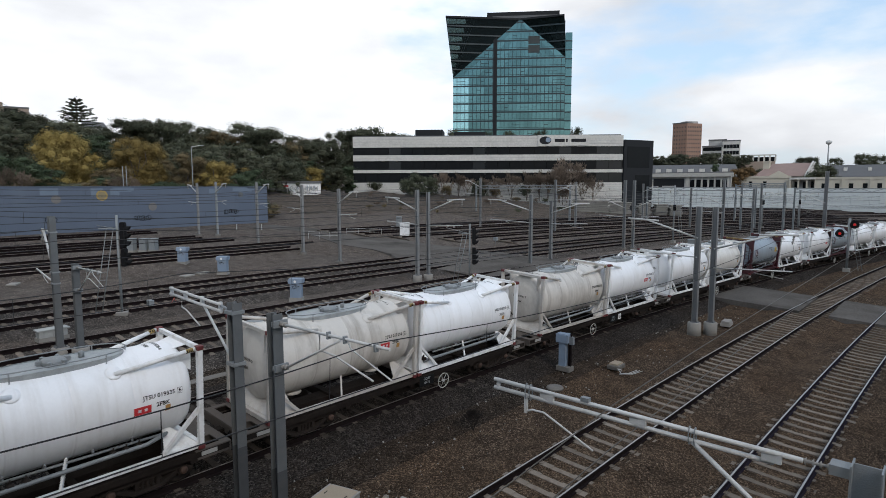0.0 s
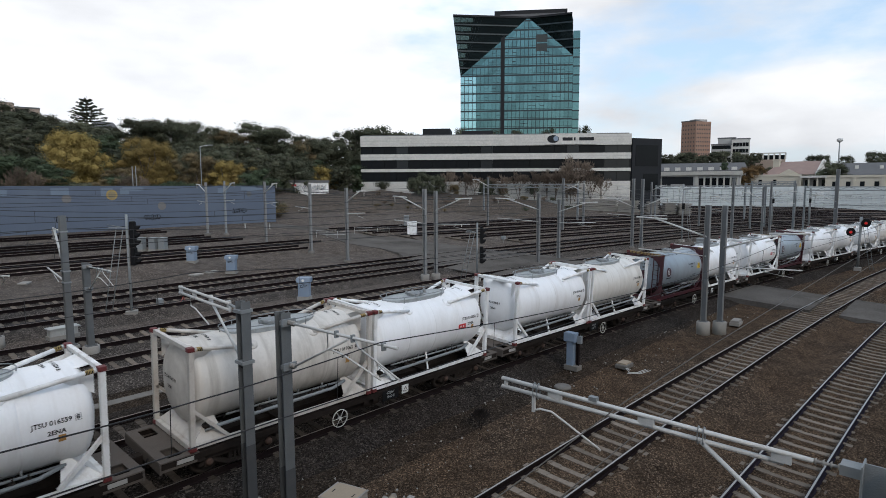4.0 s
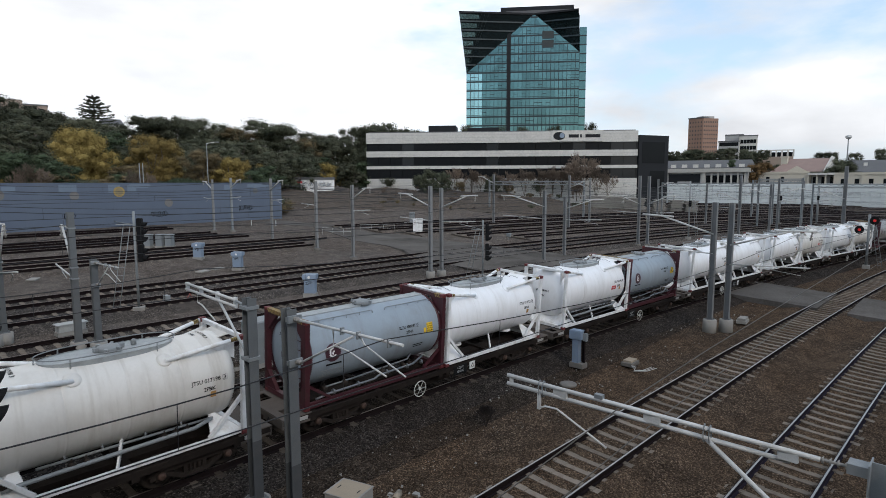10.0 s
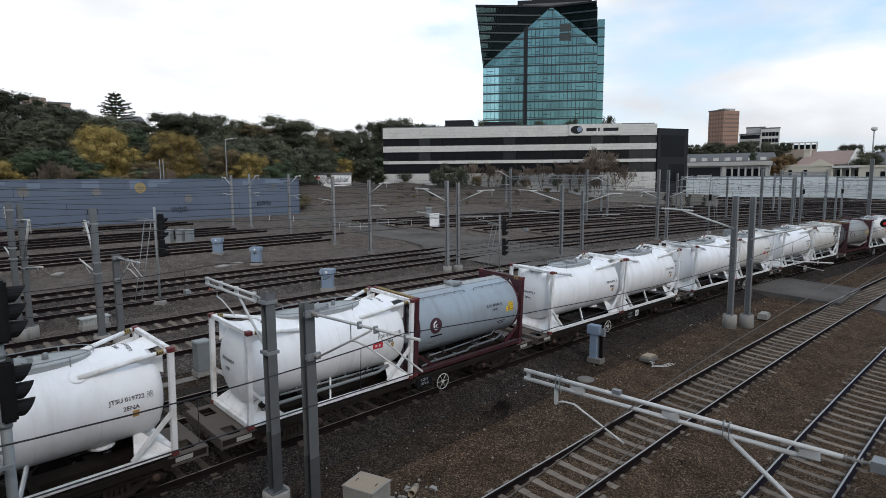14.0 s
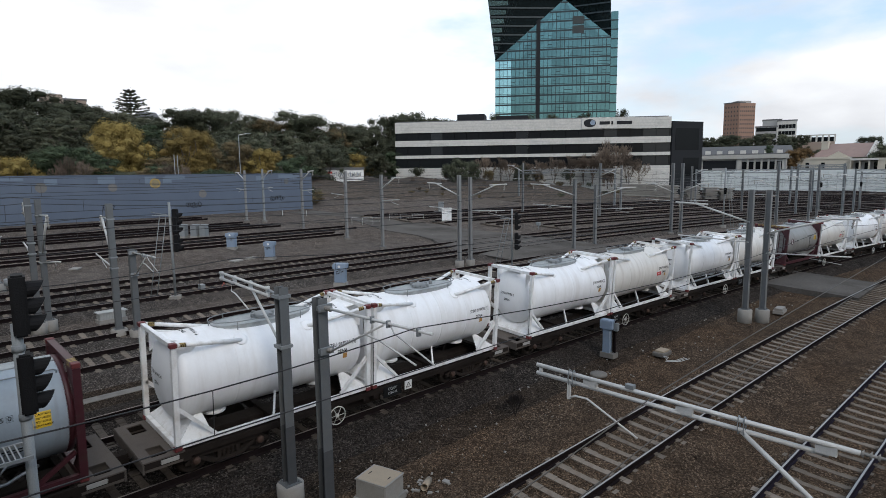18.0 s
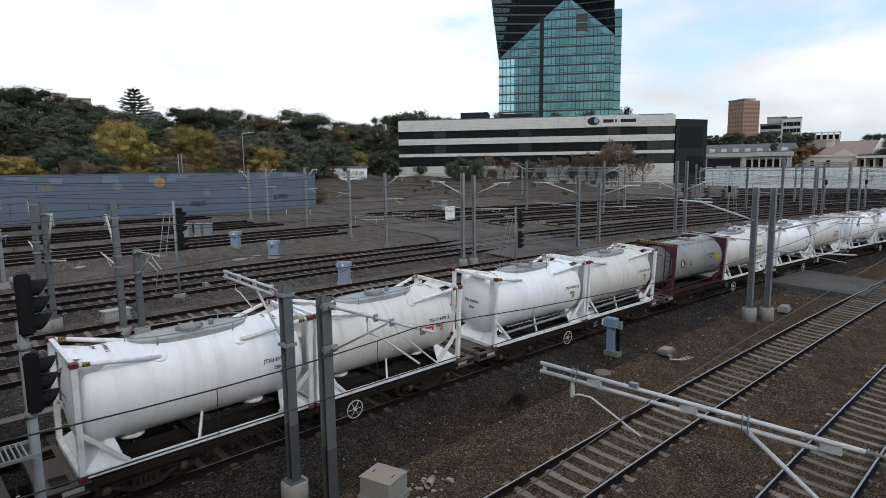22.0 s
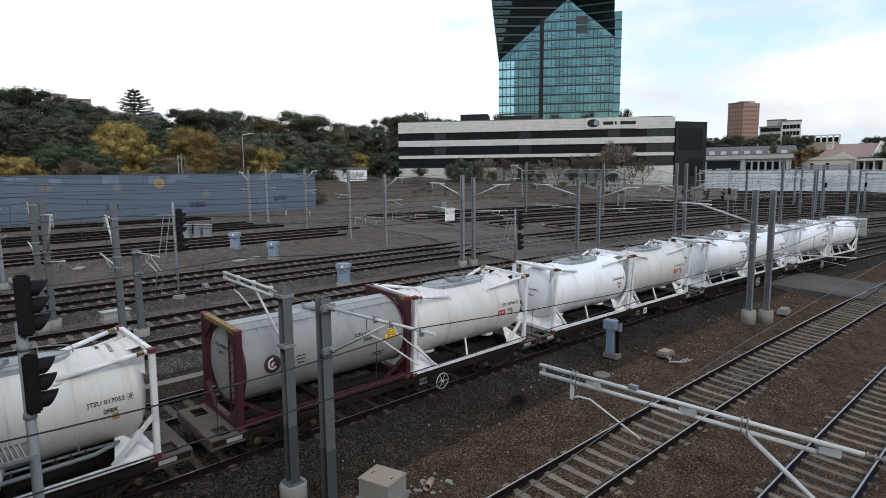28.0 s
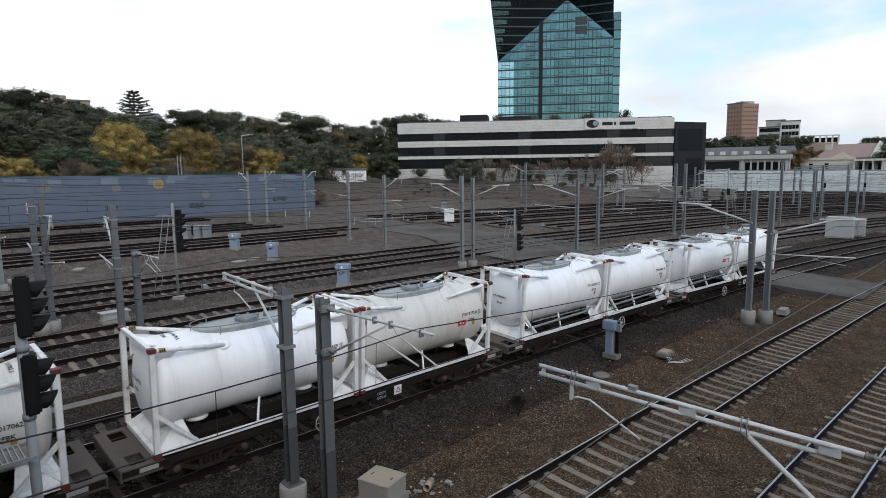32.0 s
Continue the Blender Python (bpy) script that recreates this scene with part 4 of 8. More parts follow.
    for i in range(3):
        a = i * math.pi / 3
        bm = bmesh.new()
        rod(bm, (-0.29 * math.cos(a), 0, -0.29 * math.sin(a)), (0.29 * math.cos(a), 0, 0.29 * math.sin(a)), 0.01, 6)
        part("spoke", bm, DULL_WHITE, hw)
    bm = bmesh.new()
    lathe(bm, [(-0.03, 0.05), (0.06, 0.05)], 10, "y")
    part("hub", bm, DULL_WHITE, hw)
    bm = bmesh.new()
    box(bm, 0.5, -1.262, top - 0.42, 1.25, -1.24, top - 0.05)
    nb = part("number_board", bm, BLACK, w, "dark board with pale stencilled numbers")
    bm = bmesh.new()
    box(bm, 1.42, -1.27, top - 0.36, 1.72, -1.24, top - 0.06)
    sg = part("warning_sign", bm, PALE, w)
    bm = bmesh.new()
    tri = [(0.11 * math.sin(a), 0.11 * math.cos(a)) for a in (0, 2.094, 4.189)]
    for p, q in zip(tri, tri[1:] + tri[:1]):
        bar(bm, (1.57 + p[0], -1.274, top - 0.225 + p[1]), (1.57 + q[0], -1.274, top - 0.225 + q[1]), 0.012, 0.02, (0, 1, 0))
    part("triangle_mark", bm, BLACK, sg)
    bm = bmesh.new()
    box(bm, -0.9, -0.95, 0.3, 0.6, -0.5, 0.62)
    part("equipment_box", bm, WAGON_STEEL, w)
    bm = bmesh.new()
    rod(bm, (-2.6, -0.5, 0.5), (-1.4, -0.5, 0.5), 0.16, 12)
    part("air_reservoir", bm, WAGON_STEEL, w)
    return w


WAGON = wagon_proto()
LIFT = 0.892                          # container base above the rails
# wagon by wagon, from the front of the train: kind, line 1, line 2, small label
TRAIN = [
    (("wp", "", "", ""), ("wp", "JTSU 019335 6", "2FBK", "red"), "CQAY", "1566-H"),
    (("cl", "JTSU 017196 2", "2FBK", "red"), ("wp", "JTSU 016559 8", "2ENA", "ochre"), "CQAY", "1561-J"),
    (("cp", "JTSU 017063 8", "2FBK", "ochre"), ("wp", "JTSU 016558 2", "2ENA", "red"), "CQAY", "1562-E"),
    (("wp", "JTSU 019818 7", "2ENA", "ochre"), ("op", "JTSU 017198 3", "2FBK", "ochre"), "CQAY", "1567-C"),
    (("gr", "SLZU 480091 1", "2EN8", "yellow"), ("wl", "JTSU 019722 0", "2ENA", "ochre"), "CQAY", "1575-G"),
    (("wp", "JTSU 018342 0", "2FBK", "red"), ("gr", "SLZU 480085 0", "2EN8", "yellow"), "CQAY", "1573-G"),
    (("wl", "JTSU 019715 4", "2ENA", "ochre"), ("wl", "JTSU 019795 1", "2ENA", "ochre"), "CQXY", "1566-H"),
    (("wl", "JTSU 019730 2", "2ENA", "ochre"), ("ol", "JTSU 016470 6", "2ENA", "red"), "CQXY", "1571-L"),
    (("wp", "JTSU 018450 8", "2ENA", "ochre"), ("op", "JTSU 017052 8", "2FBK", "ochre"), "CQXY", "1585-V"),
    (("gd", "SLZU 480098 4", "2EN8", "yellow"), ("ol", "JTSU 017062 3", "2FBK", "red"), "CQXY", "1574-D"),
    (("wl", "JTSU 016479 5", "2ENA", "ochre"), ("ol", "JTSU 017133 5", "2FBK", "red"), "CQXY", "1570-H"),
    (("wp", "JTSU 018449 2", "2ENA", "ochre"), ("wp", "JTSU 018647 3", "2ENA", "ochre"), "CQXY", "1579-S"),
    (("wp", "JTSU 019446 5", "2ENA", "red"), ("wl", "", "", ""), "CQXY", "1568-K"),
]


def words(name, me, mat, parent, gap, label="", place=None):
    """Lays a line of letters as one piece a word; place sets each point from the flat line to the surface."""
    spans = sorted((min(me.vertices[i].co.x for i in p.vertices), max(me.vertices[i].co.x for i in p.vertices), p.index) for p in me.polygons)
    groups, reach = [], None
    for a, b, k in spans:
        if reach is None or a > reach + gap:
            groups.append([])
            reach = b
        groups[-1].append(k)
        reach = max(reach, b)
    for g in groups:
        vs, fs, at = [], [], {}
        for k in g:
            for i in me.polygons[k].vertices:
                if i not in at:
                    at[i] = len(vs)
                    vs.append(place(me.vertices[i].co) if place else me.vertices[i].co.copy())
            fs.append([at[i] for i in me.polygons[k].vertices])
        piece = bpy.data.meshes.new(name)
        piece.from_pydata(vs, [], fs)
        part(name, piece, mat, parent, label)
    bpy.data.meshes.remove(me)


def end_point(co, y0, dz, half, knuckle, r0):
    """A point of flat writing on the dished end that looks back along the train."""
    y, z = -co.x + y0, dz + co.y
    q = min(0.95, math.hypot(y, z) / r0) ** 1.15
    return Vector((-(half + knuckle * math.sqrt(1 - q * q) ** 0.92 + 0.012), y, Z_TANK + z))


def end_wrap(me, *where):
    for v in me.vertices:
        v.co = end_point(v.co, *where)
    return me


def crown_point(co, s, dx):
    """A point of flat writing laid across the crown near one end of a swap tank."""
    return Vector((s * (LEN / 2 - 0.85) + co.y + dx, -co.x, Z_TANK + math.sqrt(R_TANK ** 2 - co.x ** 2) + 0.01))


def disc(r):
    """A flat round sheet in rings, fine enough to be wrapped on a tank."""
    bm = bmesh.new()
    hub = bm.verts.new((0, 0, 0))
    last = None
    for k in (1, 2, 3, 4):
        ring = [bm.verts.new((r * k / 4 * math.cos(i * math.pi / 14), r * k / 4 * math.sin(i * math.pi / 14), 0)) for i in range(28)]
        for i in range(28):
            j = (i + 1) % 28
            bm.faces.new((hub, ring[i], ring[j]) if last is None else (last[i], ring[i], ring[j], last[j]))
        last = ring
    return mesh_of(bm, "emblem")


def digit_box(size):
    """The outline round a check digit."""
    bm = bmesh.new()
    w, h, e = size * 0.42, size * 0.5, size * 0.05
    for x0, y0, x1, y1 in ((-w, -h, w, -h + e), (-w, h - e, w, h), (-w, -h + e, -w + e, h - e), (w - e, -h + e, w, h - e)):
        bm.faces.new([bm.verts.new(p) for p in ((x0, y0, 0), (x1, y0, 0), (x1, y1, 0), (x0, y1, 0))])
    return mesh_of(bm, "digit_box")


def letter(c, kind, l1, l2, tag):
    framed = kind in ("gr", "gd")
    r = R_FRAMED + 0.01 if framed else R_TANK + 0.012
    x, size = (1.3, 0.14) if framed else (2.03, 0.15)
    if l1:
        code, digit = l1[:-2], l1[-1]
        for text, ang in ((code, 17 if framed else 10), (l2, 8 if framed else -1)):
            words("code_letters", on_tank(writing(text, size), x - (0.08 if text == code else 0), ang, r), BLACK, c, 0.05, "black letters of the code " + text)
        ang, xd = (17 if framed else 10), x + size * 2.95
        part("check_digit", on_tank(writing(digit, size), xd, ang, r), BLACK, c)
        part("digit_box", on_tank(digit_box(size * 1.0), xd, ang, r), BLACK, c)
        half, knuckle, r0 = (LEN / 2 - 0.28, 0.2, R_FRAMED) if framed else (BEAM_HALF, BEAM_DISH, R_TANK)
        for text, dz in ((l1, 0.55 if framed else 0.12), (l2, 0.36 if framed else -0.14)):
            where = (0.0 if framed else 0.12, dz, half, knuckle, r0)
            words("end_letters", writing(text, 0.13), BLACK, c, 0.04, place=lambda co: end_point(co, *where))
        if framed:
            for k, (yy, dz) in enumerate([(0.0, -0.1)] if kind == "gr" else []):
                part("emblem", end_wrap(disc(0.27), yy, dz, half, knuckle, r0), MAROON, c, "round maroon emblem")
        else:
            for s in (-1, 1):
                for text, dx in ((l1, 0.12), (l2, -0.12)):
                    words("head_letters", writing(text, 0.13), BLACK, c, 0.04, place=lambda co: crown_point(co, s, dx))
    if tag == "red":
        t = part("label_plate", patch(x - 0.5, -3.5, 0.42, 0.2, r + 0.004), RED_SIGN, c, "red label with pale lettering marks")
        for i, w in ((-1, 0.1), (1, 0.09)):
            part("label_mark", patch(x - 0.5 + i * 0.075, -3.5, w * 0.75, 0.07, r + 0.007), PALE, t)
        part("small_plate", patch(x + 0.12, -8, 0.13, 0.16, r + 0.004), ORANGE, c)
    elif tag == "ochre":
        part("small_plate", patch(x + 0.1, -9, 0.15, 0.17, r + 0.004), ORANGE, c, "small ochre plate")
    elif tag == "yellow":
        t = part("caution_label", patch(2.3, 8, 0.3, 0.36, r + 0.004), YELLOW, c, "yellow caution label")
        for i, text in enumerate(("CAUTION", "9'6\" HIGH", "8'2\" WIDE", "CONTAINER")):
            part("caution_letters", on_tank(writing(text, 0.064), 2.3, 8 + (1.5 - i) * 4.0, r + 0.008), BLACK, t)
        part("small_plate", patch(2.05, 4, 0.11, 0.2, r + 0.004), YELLOW, c)
        er = 0.3 if kind == "gr" else 0.26
        m2 = disc(er)
        on_tank(m2, -2.0, 5, r + 0.004)
        em = part("emblem", m2, MAROON, c, "round maroon emblem")
        bm = bmesh.new()
        for pts in (((0.02, 0.17), (-0.11, 0.1), (-0.11, -0.08), (-0.01, -0.14), (0.1, -0.08)), ((0.05, 0.05), (-0.03, 0.0), (0.0, -0.06))):
            for p, q in zip(pts, pts[1:]):
                d = Vector((q[0] - p[0], q[1] - p[1], 0)).normalized() * 0.028
                nn = Vector((-d.y, d.x, 0))
                bm.faces.new([bm.verts.new(Vector((*e, 0)) + o) for e, o in ((p, -nn), (q, -nn), (q, nn), (p, nn))])
        m3 = mesh_of(bm, "emblem_mark")
        on_tank(m3, -2.0, 5, r + 0.014)
        part("emblem_mark", m3, PALE, em)
        if kind == "gd":
            for i in range(3):
                part("lettering_bar", patch(-1.1, 8 - i * 5, 0.3 - 0.04 * i, 0.03, r + 0.003), BLACK, c)
        else:
            part("lettering_bar", patch(-1.95, -14, 0.6, 0.06, r + 0.003), BLACK, c)
        for i in range(5):
            part("lettering_bar", patch(-1.95, -24 - i * 3.4, 0.9 - 0.08 * (i % 3), 0.03, r + 0.003), WALKWAY, c)
        for i in range(2):
            part("lettering_bar", patch(1.75, -19 - i * 4, 0.5 - 0.1 * i, 0.03, r + 0.003), BLACK, c)


SLACK = {7: 0.08, 9: 0.1}              # wagons a little off the even pitch
MOVING = []                           # (object, distance of its centre from the datum, height)
for k, (first, second, code, number) in enumerate(TRAIN):
    base = (k - 10) * SPAN + 6.12 + SLACK.get(k, 0.0)
    wg = copy_thing(WAGON, Matrix.Identity(4))
    board = [o for o in wg.children if o.name.startswith("number_board")][0]
    shift = 0.0
    if k % 2:
        shift = -0.35
        for o in list(wg.children):
            if o.name.startswith("warning_sign"):
                for q in (*o.children, o):
                    bpy.data.objects.remove(q)
            elif o.name.startswith("hand_brake_wheel"):
                o.matrix_basis = pose(1.42, -1.3, 0.42)
        board.location.x = shift
    for i, text in enumerate((code, number)):
        me = writing(text, 0.13)
        for v in me.vertices:
            v.co = Vector((0.87 + v.co.x, -1.265, 0.86 - 0.15 - i * 0.15 + v.co.y))
        part("board_letters", me, WALKWAY, board)
    MOVING.append((wg, base, 0.0, 0.0))
    for s, (kind, l1, l2, tag) in ((-1, first), (1, second)):
        c = copy_thing(PROTO[kind], Matrix.Identity(4))
        letter(c, kind, l1, l2, tag)
        MOVING.append((c, base, s * (LEN / 2 + 0.05), LIFT))
for proto in (*PROTO.values(), WAGON):
    for o in (*proto.children_recursive, proto):
        bpy.data.objects.remove(o)


def train_pose(u, along, up):
    y = track_y(1.22, u)
    return YARD @ pose(u, y, 0, 0, 0, math.degrees(math.atan(CURVE * u))) @ pose(along, 0, up)


# ---- overhead line masts and wires ----
def at_yard(x, y, z=0.0):
    """A point over the sloping yard, z above the rails, upright."""
    return pose(x, y, SLOPE * y + z)


def h_section(bm, z0, z1, w=0.26, d=0.24, t=0.018):
    ring = [(-d / 2, -w / 2), (d / 2, -w / 2), (d / 2, t - w / 2), (t / 2, t - w / 2), (t / 2, w / 2 - t), (d / 2, w / 2 - t), (d / 2, w / 2), (-d / 2, w / 2), (-d / 2, w / 2 - t), (-t / 2, w / 2 - t), (-t / 2, t - w / 2), (-d / 2, t - w / 2)]
    lo, hi = [bm.verts.new((x, y, z0)) for x, y in ring], [bm.verts.new((x, y, z1)) for x, y in ring]
    for i in range(12):
        bm.faces.new((lo[i], lo[(i + 1) % 12], hi[(i + 1) % 12], hi[i]))
    bm.faces.new(lo[::-1])
    bm.faces.new(hi)


def insulator(bm, a, b, r=0.065, n=4):
    a, b = Vector(a), Vector(b)
    rod(bm, a, b, r * 0.4, 8)
    for i in range(n):
        p, q = a.lerp(b, (i + 0.3) / n), a.lerp(b, (i + 0.6) / n)
        rod(bm, p, q, r, 10, r * 0.55)


def boom(mast, side, reach, z, w=0.12):
    """A long horizontal tube with a raking stay and a registration arm below it."""
    s = side
    bm = bmesh.new()
    rod(bm, (0, s * 0.45, z), (0, s * reach, z + 0.06), 0.031, 10)
    part("boom_tube", bm, LIGHT_STEEL, mast)
    bm = bmesh.new()
    insulator(bm, (0, s * 0.14, z), (0, s * 0.5, z))
    part("insulator", bm, CONCRETE, mast, "ribbed grey insulator")
    bm = bmesh.new()
    insulator(bm, (0, s * 0.14, z - 1.0), (0, s * 0.45, z - 0.95))
    part("insulator", bm, CONCRETE, mast)
    bm = bmesh.new()
    rod(bm, (0, s * 0.45, z - 0.95), (0, s * reach * 0.62, z - 0.02), 0.026, 8)
    part("stay_tube", bm, LIGHT_STEEL, mast)
    bm = bmesh.new()
    pipe(bm, [(0, s * reach * 0.44, z), (0, s * reach * 0.44, z - 0.36), (0, s * reach * 0.48, z - 0.34), (0.03, s * reach * 0.56, z - 0.38), (0.05, s * reach * 0.86, z - 0.66)], 0.02, 6)
    part("registration_arm", bm, LIGHT_STEEL, mast)
    bm = bmesh.new()
    pipe(bm, [(0, s * reach * 0.68, z), (0.02, s * reach * 0.7, z - 0.14), (0.06, s * reach * 1.0, z - 0.55)], 0.017, 6)
    part("steady_arm", bm, LIGHT_STEEL, mast)
    for q in (0.52, 0.66, 0.9):
        bm = bmesh.new()
        box(bm, -0.045, s * reach * q - 0.022, z - 0.05, 0.045, s * reach * q + 0.022, z + 0.1)
        part("clamp", bm, GALV, mast)
    for dz in (0, -1.0):
        bm = bmesh.new()
        box(bm, -0.17, s * 0.2 - 0.06, z + dz - 0.08, 0.17, s * 0.2 + 0.0, z + dz + 0.08)
        box(bm, -0.18, -0.17, z + dz - 0.05, 0.18, -0.14, z + dz + 0.05)
        part("bracket", bm, GALV, mast)


def top_arm(mast, side, z, reach=1.25):
    """A short arm at the head, propped from below, with a pair of insulators at its tip, and a lower registration arm."""
    s = side
    bm = bmesh.new()
    rod(bm, (0, s * 0.1, z), (0, s * reach, z + 0.08), 0.04, 8)
    part("head_arm", bm, LIGHT_STEEL, mast)
    bm = bmesh.new()
    rod(bm, (0, s * 0.12, z - 1.75), (0, s * (reach - 0.2), z + 0.02), 0.05, 8)
    part("prop", bm, LIGHT_STEEL, mast)
    bm = bmesh.new()
    insulator(bm, (0, s * (reach - 0.05), z + 0.05), (0, s * (reach + 0.05), z - 0.5), 0.085, 3)
    part("insulator", bm, CONCRETE, mast)
    bm = bmesh.new()
    rod(bm, (0, s * 0.1, z - 2.25), (0, s * reach * 1.9, z - 1.85), 0.038, 8)
    part("lower_arm", bm, LIGHT_STEEL, mast)
    bm = bmesh.new()
    pipe(bm, [(0, s * reach * 1.3, z - 1.98), (0.04, s * reach * 1.35, z - 2.12), (0.08, s * reach * 1.0, z - 2.4)], 0.02, 6)
    part("steady_arm", bm, LIGHT_STEEL, mast)
    for dz in (0, -1.75, -2.25):
        bm = bmesh.new()
        box(bm, -0.16, -0.16, z + dz - 0.03, 0.16, 0.16, z + dz + 0.03)
        part("strap", bm, GALV, mast)


def side_arm(mast, side, z, reach=3.4):
    """The far masts: a level arm below and a raking strut to a level head tube."""
    s = side
    bm = bmesh.new()
    rod(bm, (0, 0, z - 1.2), (0, s * reach * 0.72, z - 0.25), 0.05, 8)
    part("strut", bm, LIGHT_STEEL, mast)
    bm = bmesh.new()
    rod(bm, (0, s * reach * 0.55, z - 0.28), (0, s * reach, z - 0.2), 0.05, 8)
    part("head_tube", bm, LIGHT_STEEL, mast)
    bm = bmesh.new()
    insulator(bm, (0, s * reach * 0.95, z - 0.22), (0, s * reach * 0.93, z - 0.7), 0.08, 3)
    part("insulator", bm, CONCRETE, mast)
    bm = bmesh.new()
    rod(bm, (0, 0, z - 2.3), (0, s * reach * 0.95, z - 2.15), 0.035, 8)
    part("lower_arm", bm, LIGHT_STEEL, mast)
    bm = bmesh.new()
    pipe(bm, [(0, s * reach * 0.6, z - 2.22), (0.05, s * reach * 0.5, z - 2.4), (0.1, s * reach * 0.85, z - 2.6)], 0.018, 6)
    part("steady_arm", bm, LIGHT_STEEL, mast)


def mast(x, y, h, arms, base="round", w=0.26):
    label = "grey steel overhead line mast on a concrete footing"
    m = thing("overhead_line_mast", at_yard(x, y, -0.2), label, "mast", "overhead line masts")
    bm = bmesh.new()
    h_section(bm, 0.0, h, w, w * 0.95)
    part("post", bm, GALV if w <= 0.2 else POLE_PALE if x > 20 else POLE_GREY, m)
    bm = bmesh.new()
    r, top = {"round": (0.35, 0.3), "drum": (0.37, 0.52), "square": (0.33, 0.02)}[base]
    lathe(bm, [(-0.4, r), (top - 0.03, r), (top, r - 0.04), (top, 0.02)], 20, "z")
    part("footing", bm, FOOTING if base == "square" else CONCRETE, m, "weathered concrete footing")
    bm = bmesh.new()
    box(bm, -0.22, -0.22, top - 0.01, 0.22, 0.22, top + 0.025)
    for p in (-0.16, 0.16):
        for q in (-0.16, 0.16):
            rod(bm, (p, q, top + 0.02), (p, q, top + 0.09), 0.022, 6)
    part("base_plate", bm, POLE_GREY, m)
    for kind, side, z, reach in arms:
        if kind == "boom":
            boom(m, side, reach, z)
        else:
            (top_arm if kind == "top" else side_arm)(m, side, z, reach)
    return m


# near rows: x, y, height, arms (kind, side, height on the mast, reach)
MASTS = [
    (2.55, -1.97, 5.45, [], "round", 0.26), (2.6, -3.62, 5.5, [("boom", -1, 5.3, 3.75)], "round", 0.26),
    (3.24, 14.6, 6.1, [("top", 1, 5.4, 1.45)], "round", 0.27), (3.86, 14.0, 4.05, [("boom", -1, 3.9, 3.1)], "round", 0.27),
    (0.72, 17.9, 6.2, [("top", 1, 5.85, 1.0)], "round", 0.25), (1.16, 18.1, 6.1, [("top", -1, 5.35, 1.9)], "round", 0.25),
    (0.6, 28.4, 5.6, [("top", -1, 5.2, 1.6)], "round", 0.2),
    (27.5, 51.1, 5.9, [("side", 1, 5.9, 2.4)], "square", 0.22), (29.2, 50.0, 6.1, [("side", -1, 6.1, 2.4)], "square", 0.2),
    (28.6, 40.3, 6.5, [("side", -1, 6.5, 2.4)], "square", 0.22), (29.3, 33.3, 6.55, [("side", 1, 6.5, 2.6)], "square", 0.24),
    (28.8, 27.0, 6.55, [("side", -1, 6.5, 2.6)], "square", 0.24), (28.45, 16.9, 7.0, [("side", 1, 6.6, 3.6)], "round", 0.26),
    (29.5, 16.7, 6.85, [("side", -1, 6.5, 3.7)], "round", 0.24), (65.8, 39.7, 7.3, [("side", 1, 7.2, 3.0)], "square", 0.26),
    (41.9, 15.15, 6.6, [("side", 1, 6.3, 5.0)], "square", 0.28), (46.6, 15.8, 5.9, [("side", -1, 5.9, 4.2)], "square", 0.28),
    (70.6, 29.6, 7.6, [("side", -1, 7.0, 3.4)], "square", 0.28), (62.7, 15.4, 8.1, [("side", 1, 6.0, 3.4)], "square", 0.3),
    (63.7, 14.7, 8.1, [("side", -1, 6.0, 3.2)], "square", 0.3), (100.6, 20.5, 6.8, [("side", 1, 6.6, 3.8)], "square", 0.3),
    (30.05, -3.8, 7.2, [("side", 1, 6.6, 4.2)], "drum", 0.28), (30.85, -4.45, 7.2, [("side", -1, 6.0, 4.2)], "drum", 0.28),
    (84.4, 10.5, 8.5, [("side", 1, 6.2, 3.2)], "square", 0.34), (91.2, 8.3, 7.4, [("side", 1, 6.8, 3.0)], "square", 0.3),
    (102.0, 9.8, 8.2, [("side", -1, 6.8, 3.6)], "square", 0.32), (116.0, 9.2, 7.9, [("side", 1, 6.8, 3.4)], "square", 0.32),
    (146.0, 13.3, 6.8, [("side", 1, 6.4, 3.0)], "square", 0.34), (120.0, 17.5, 7.2, [("side", -1, 6.6, 3.2)], "square", 0.32),
    (133.0, 22.0, 7.0, [("side", 1, 6.6, 3.2)], "square", 0.32), (95.0, 30.0, 7.0, [("side", 1, 6.6, 3.2)], "square", 0.3),
    (128.0, 9.0, 7.0, [("side", -1, 6.6, 3.2)], "square", 0.32), (110.0, 33.0, 7.0, [("side", -1, 6.6, 3.0)], "square", 0.3),
    (81.0, 32.0, 7.2, [("side", 1, 6.6, 3.0)], "square", 0.28),
    (106.3, 1.5, 10.5, [("side", 1, 6.6, 3.0)], "square", 0.5),
]
for row in MASTS:
    near_mast = mast(*row)
    if row[0] < 2.7 and row[1] < 0:
        bm = bmesh.new()
        h_section(bm, 0.31, 1.85, 0.266, 0.253, 0.024)
        part("dark_base_coat", bm, POLE_DARK, near_mast, "darker paint on the foot of the mast")


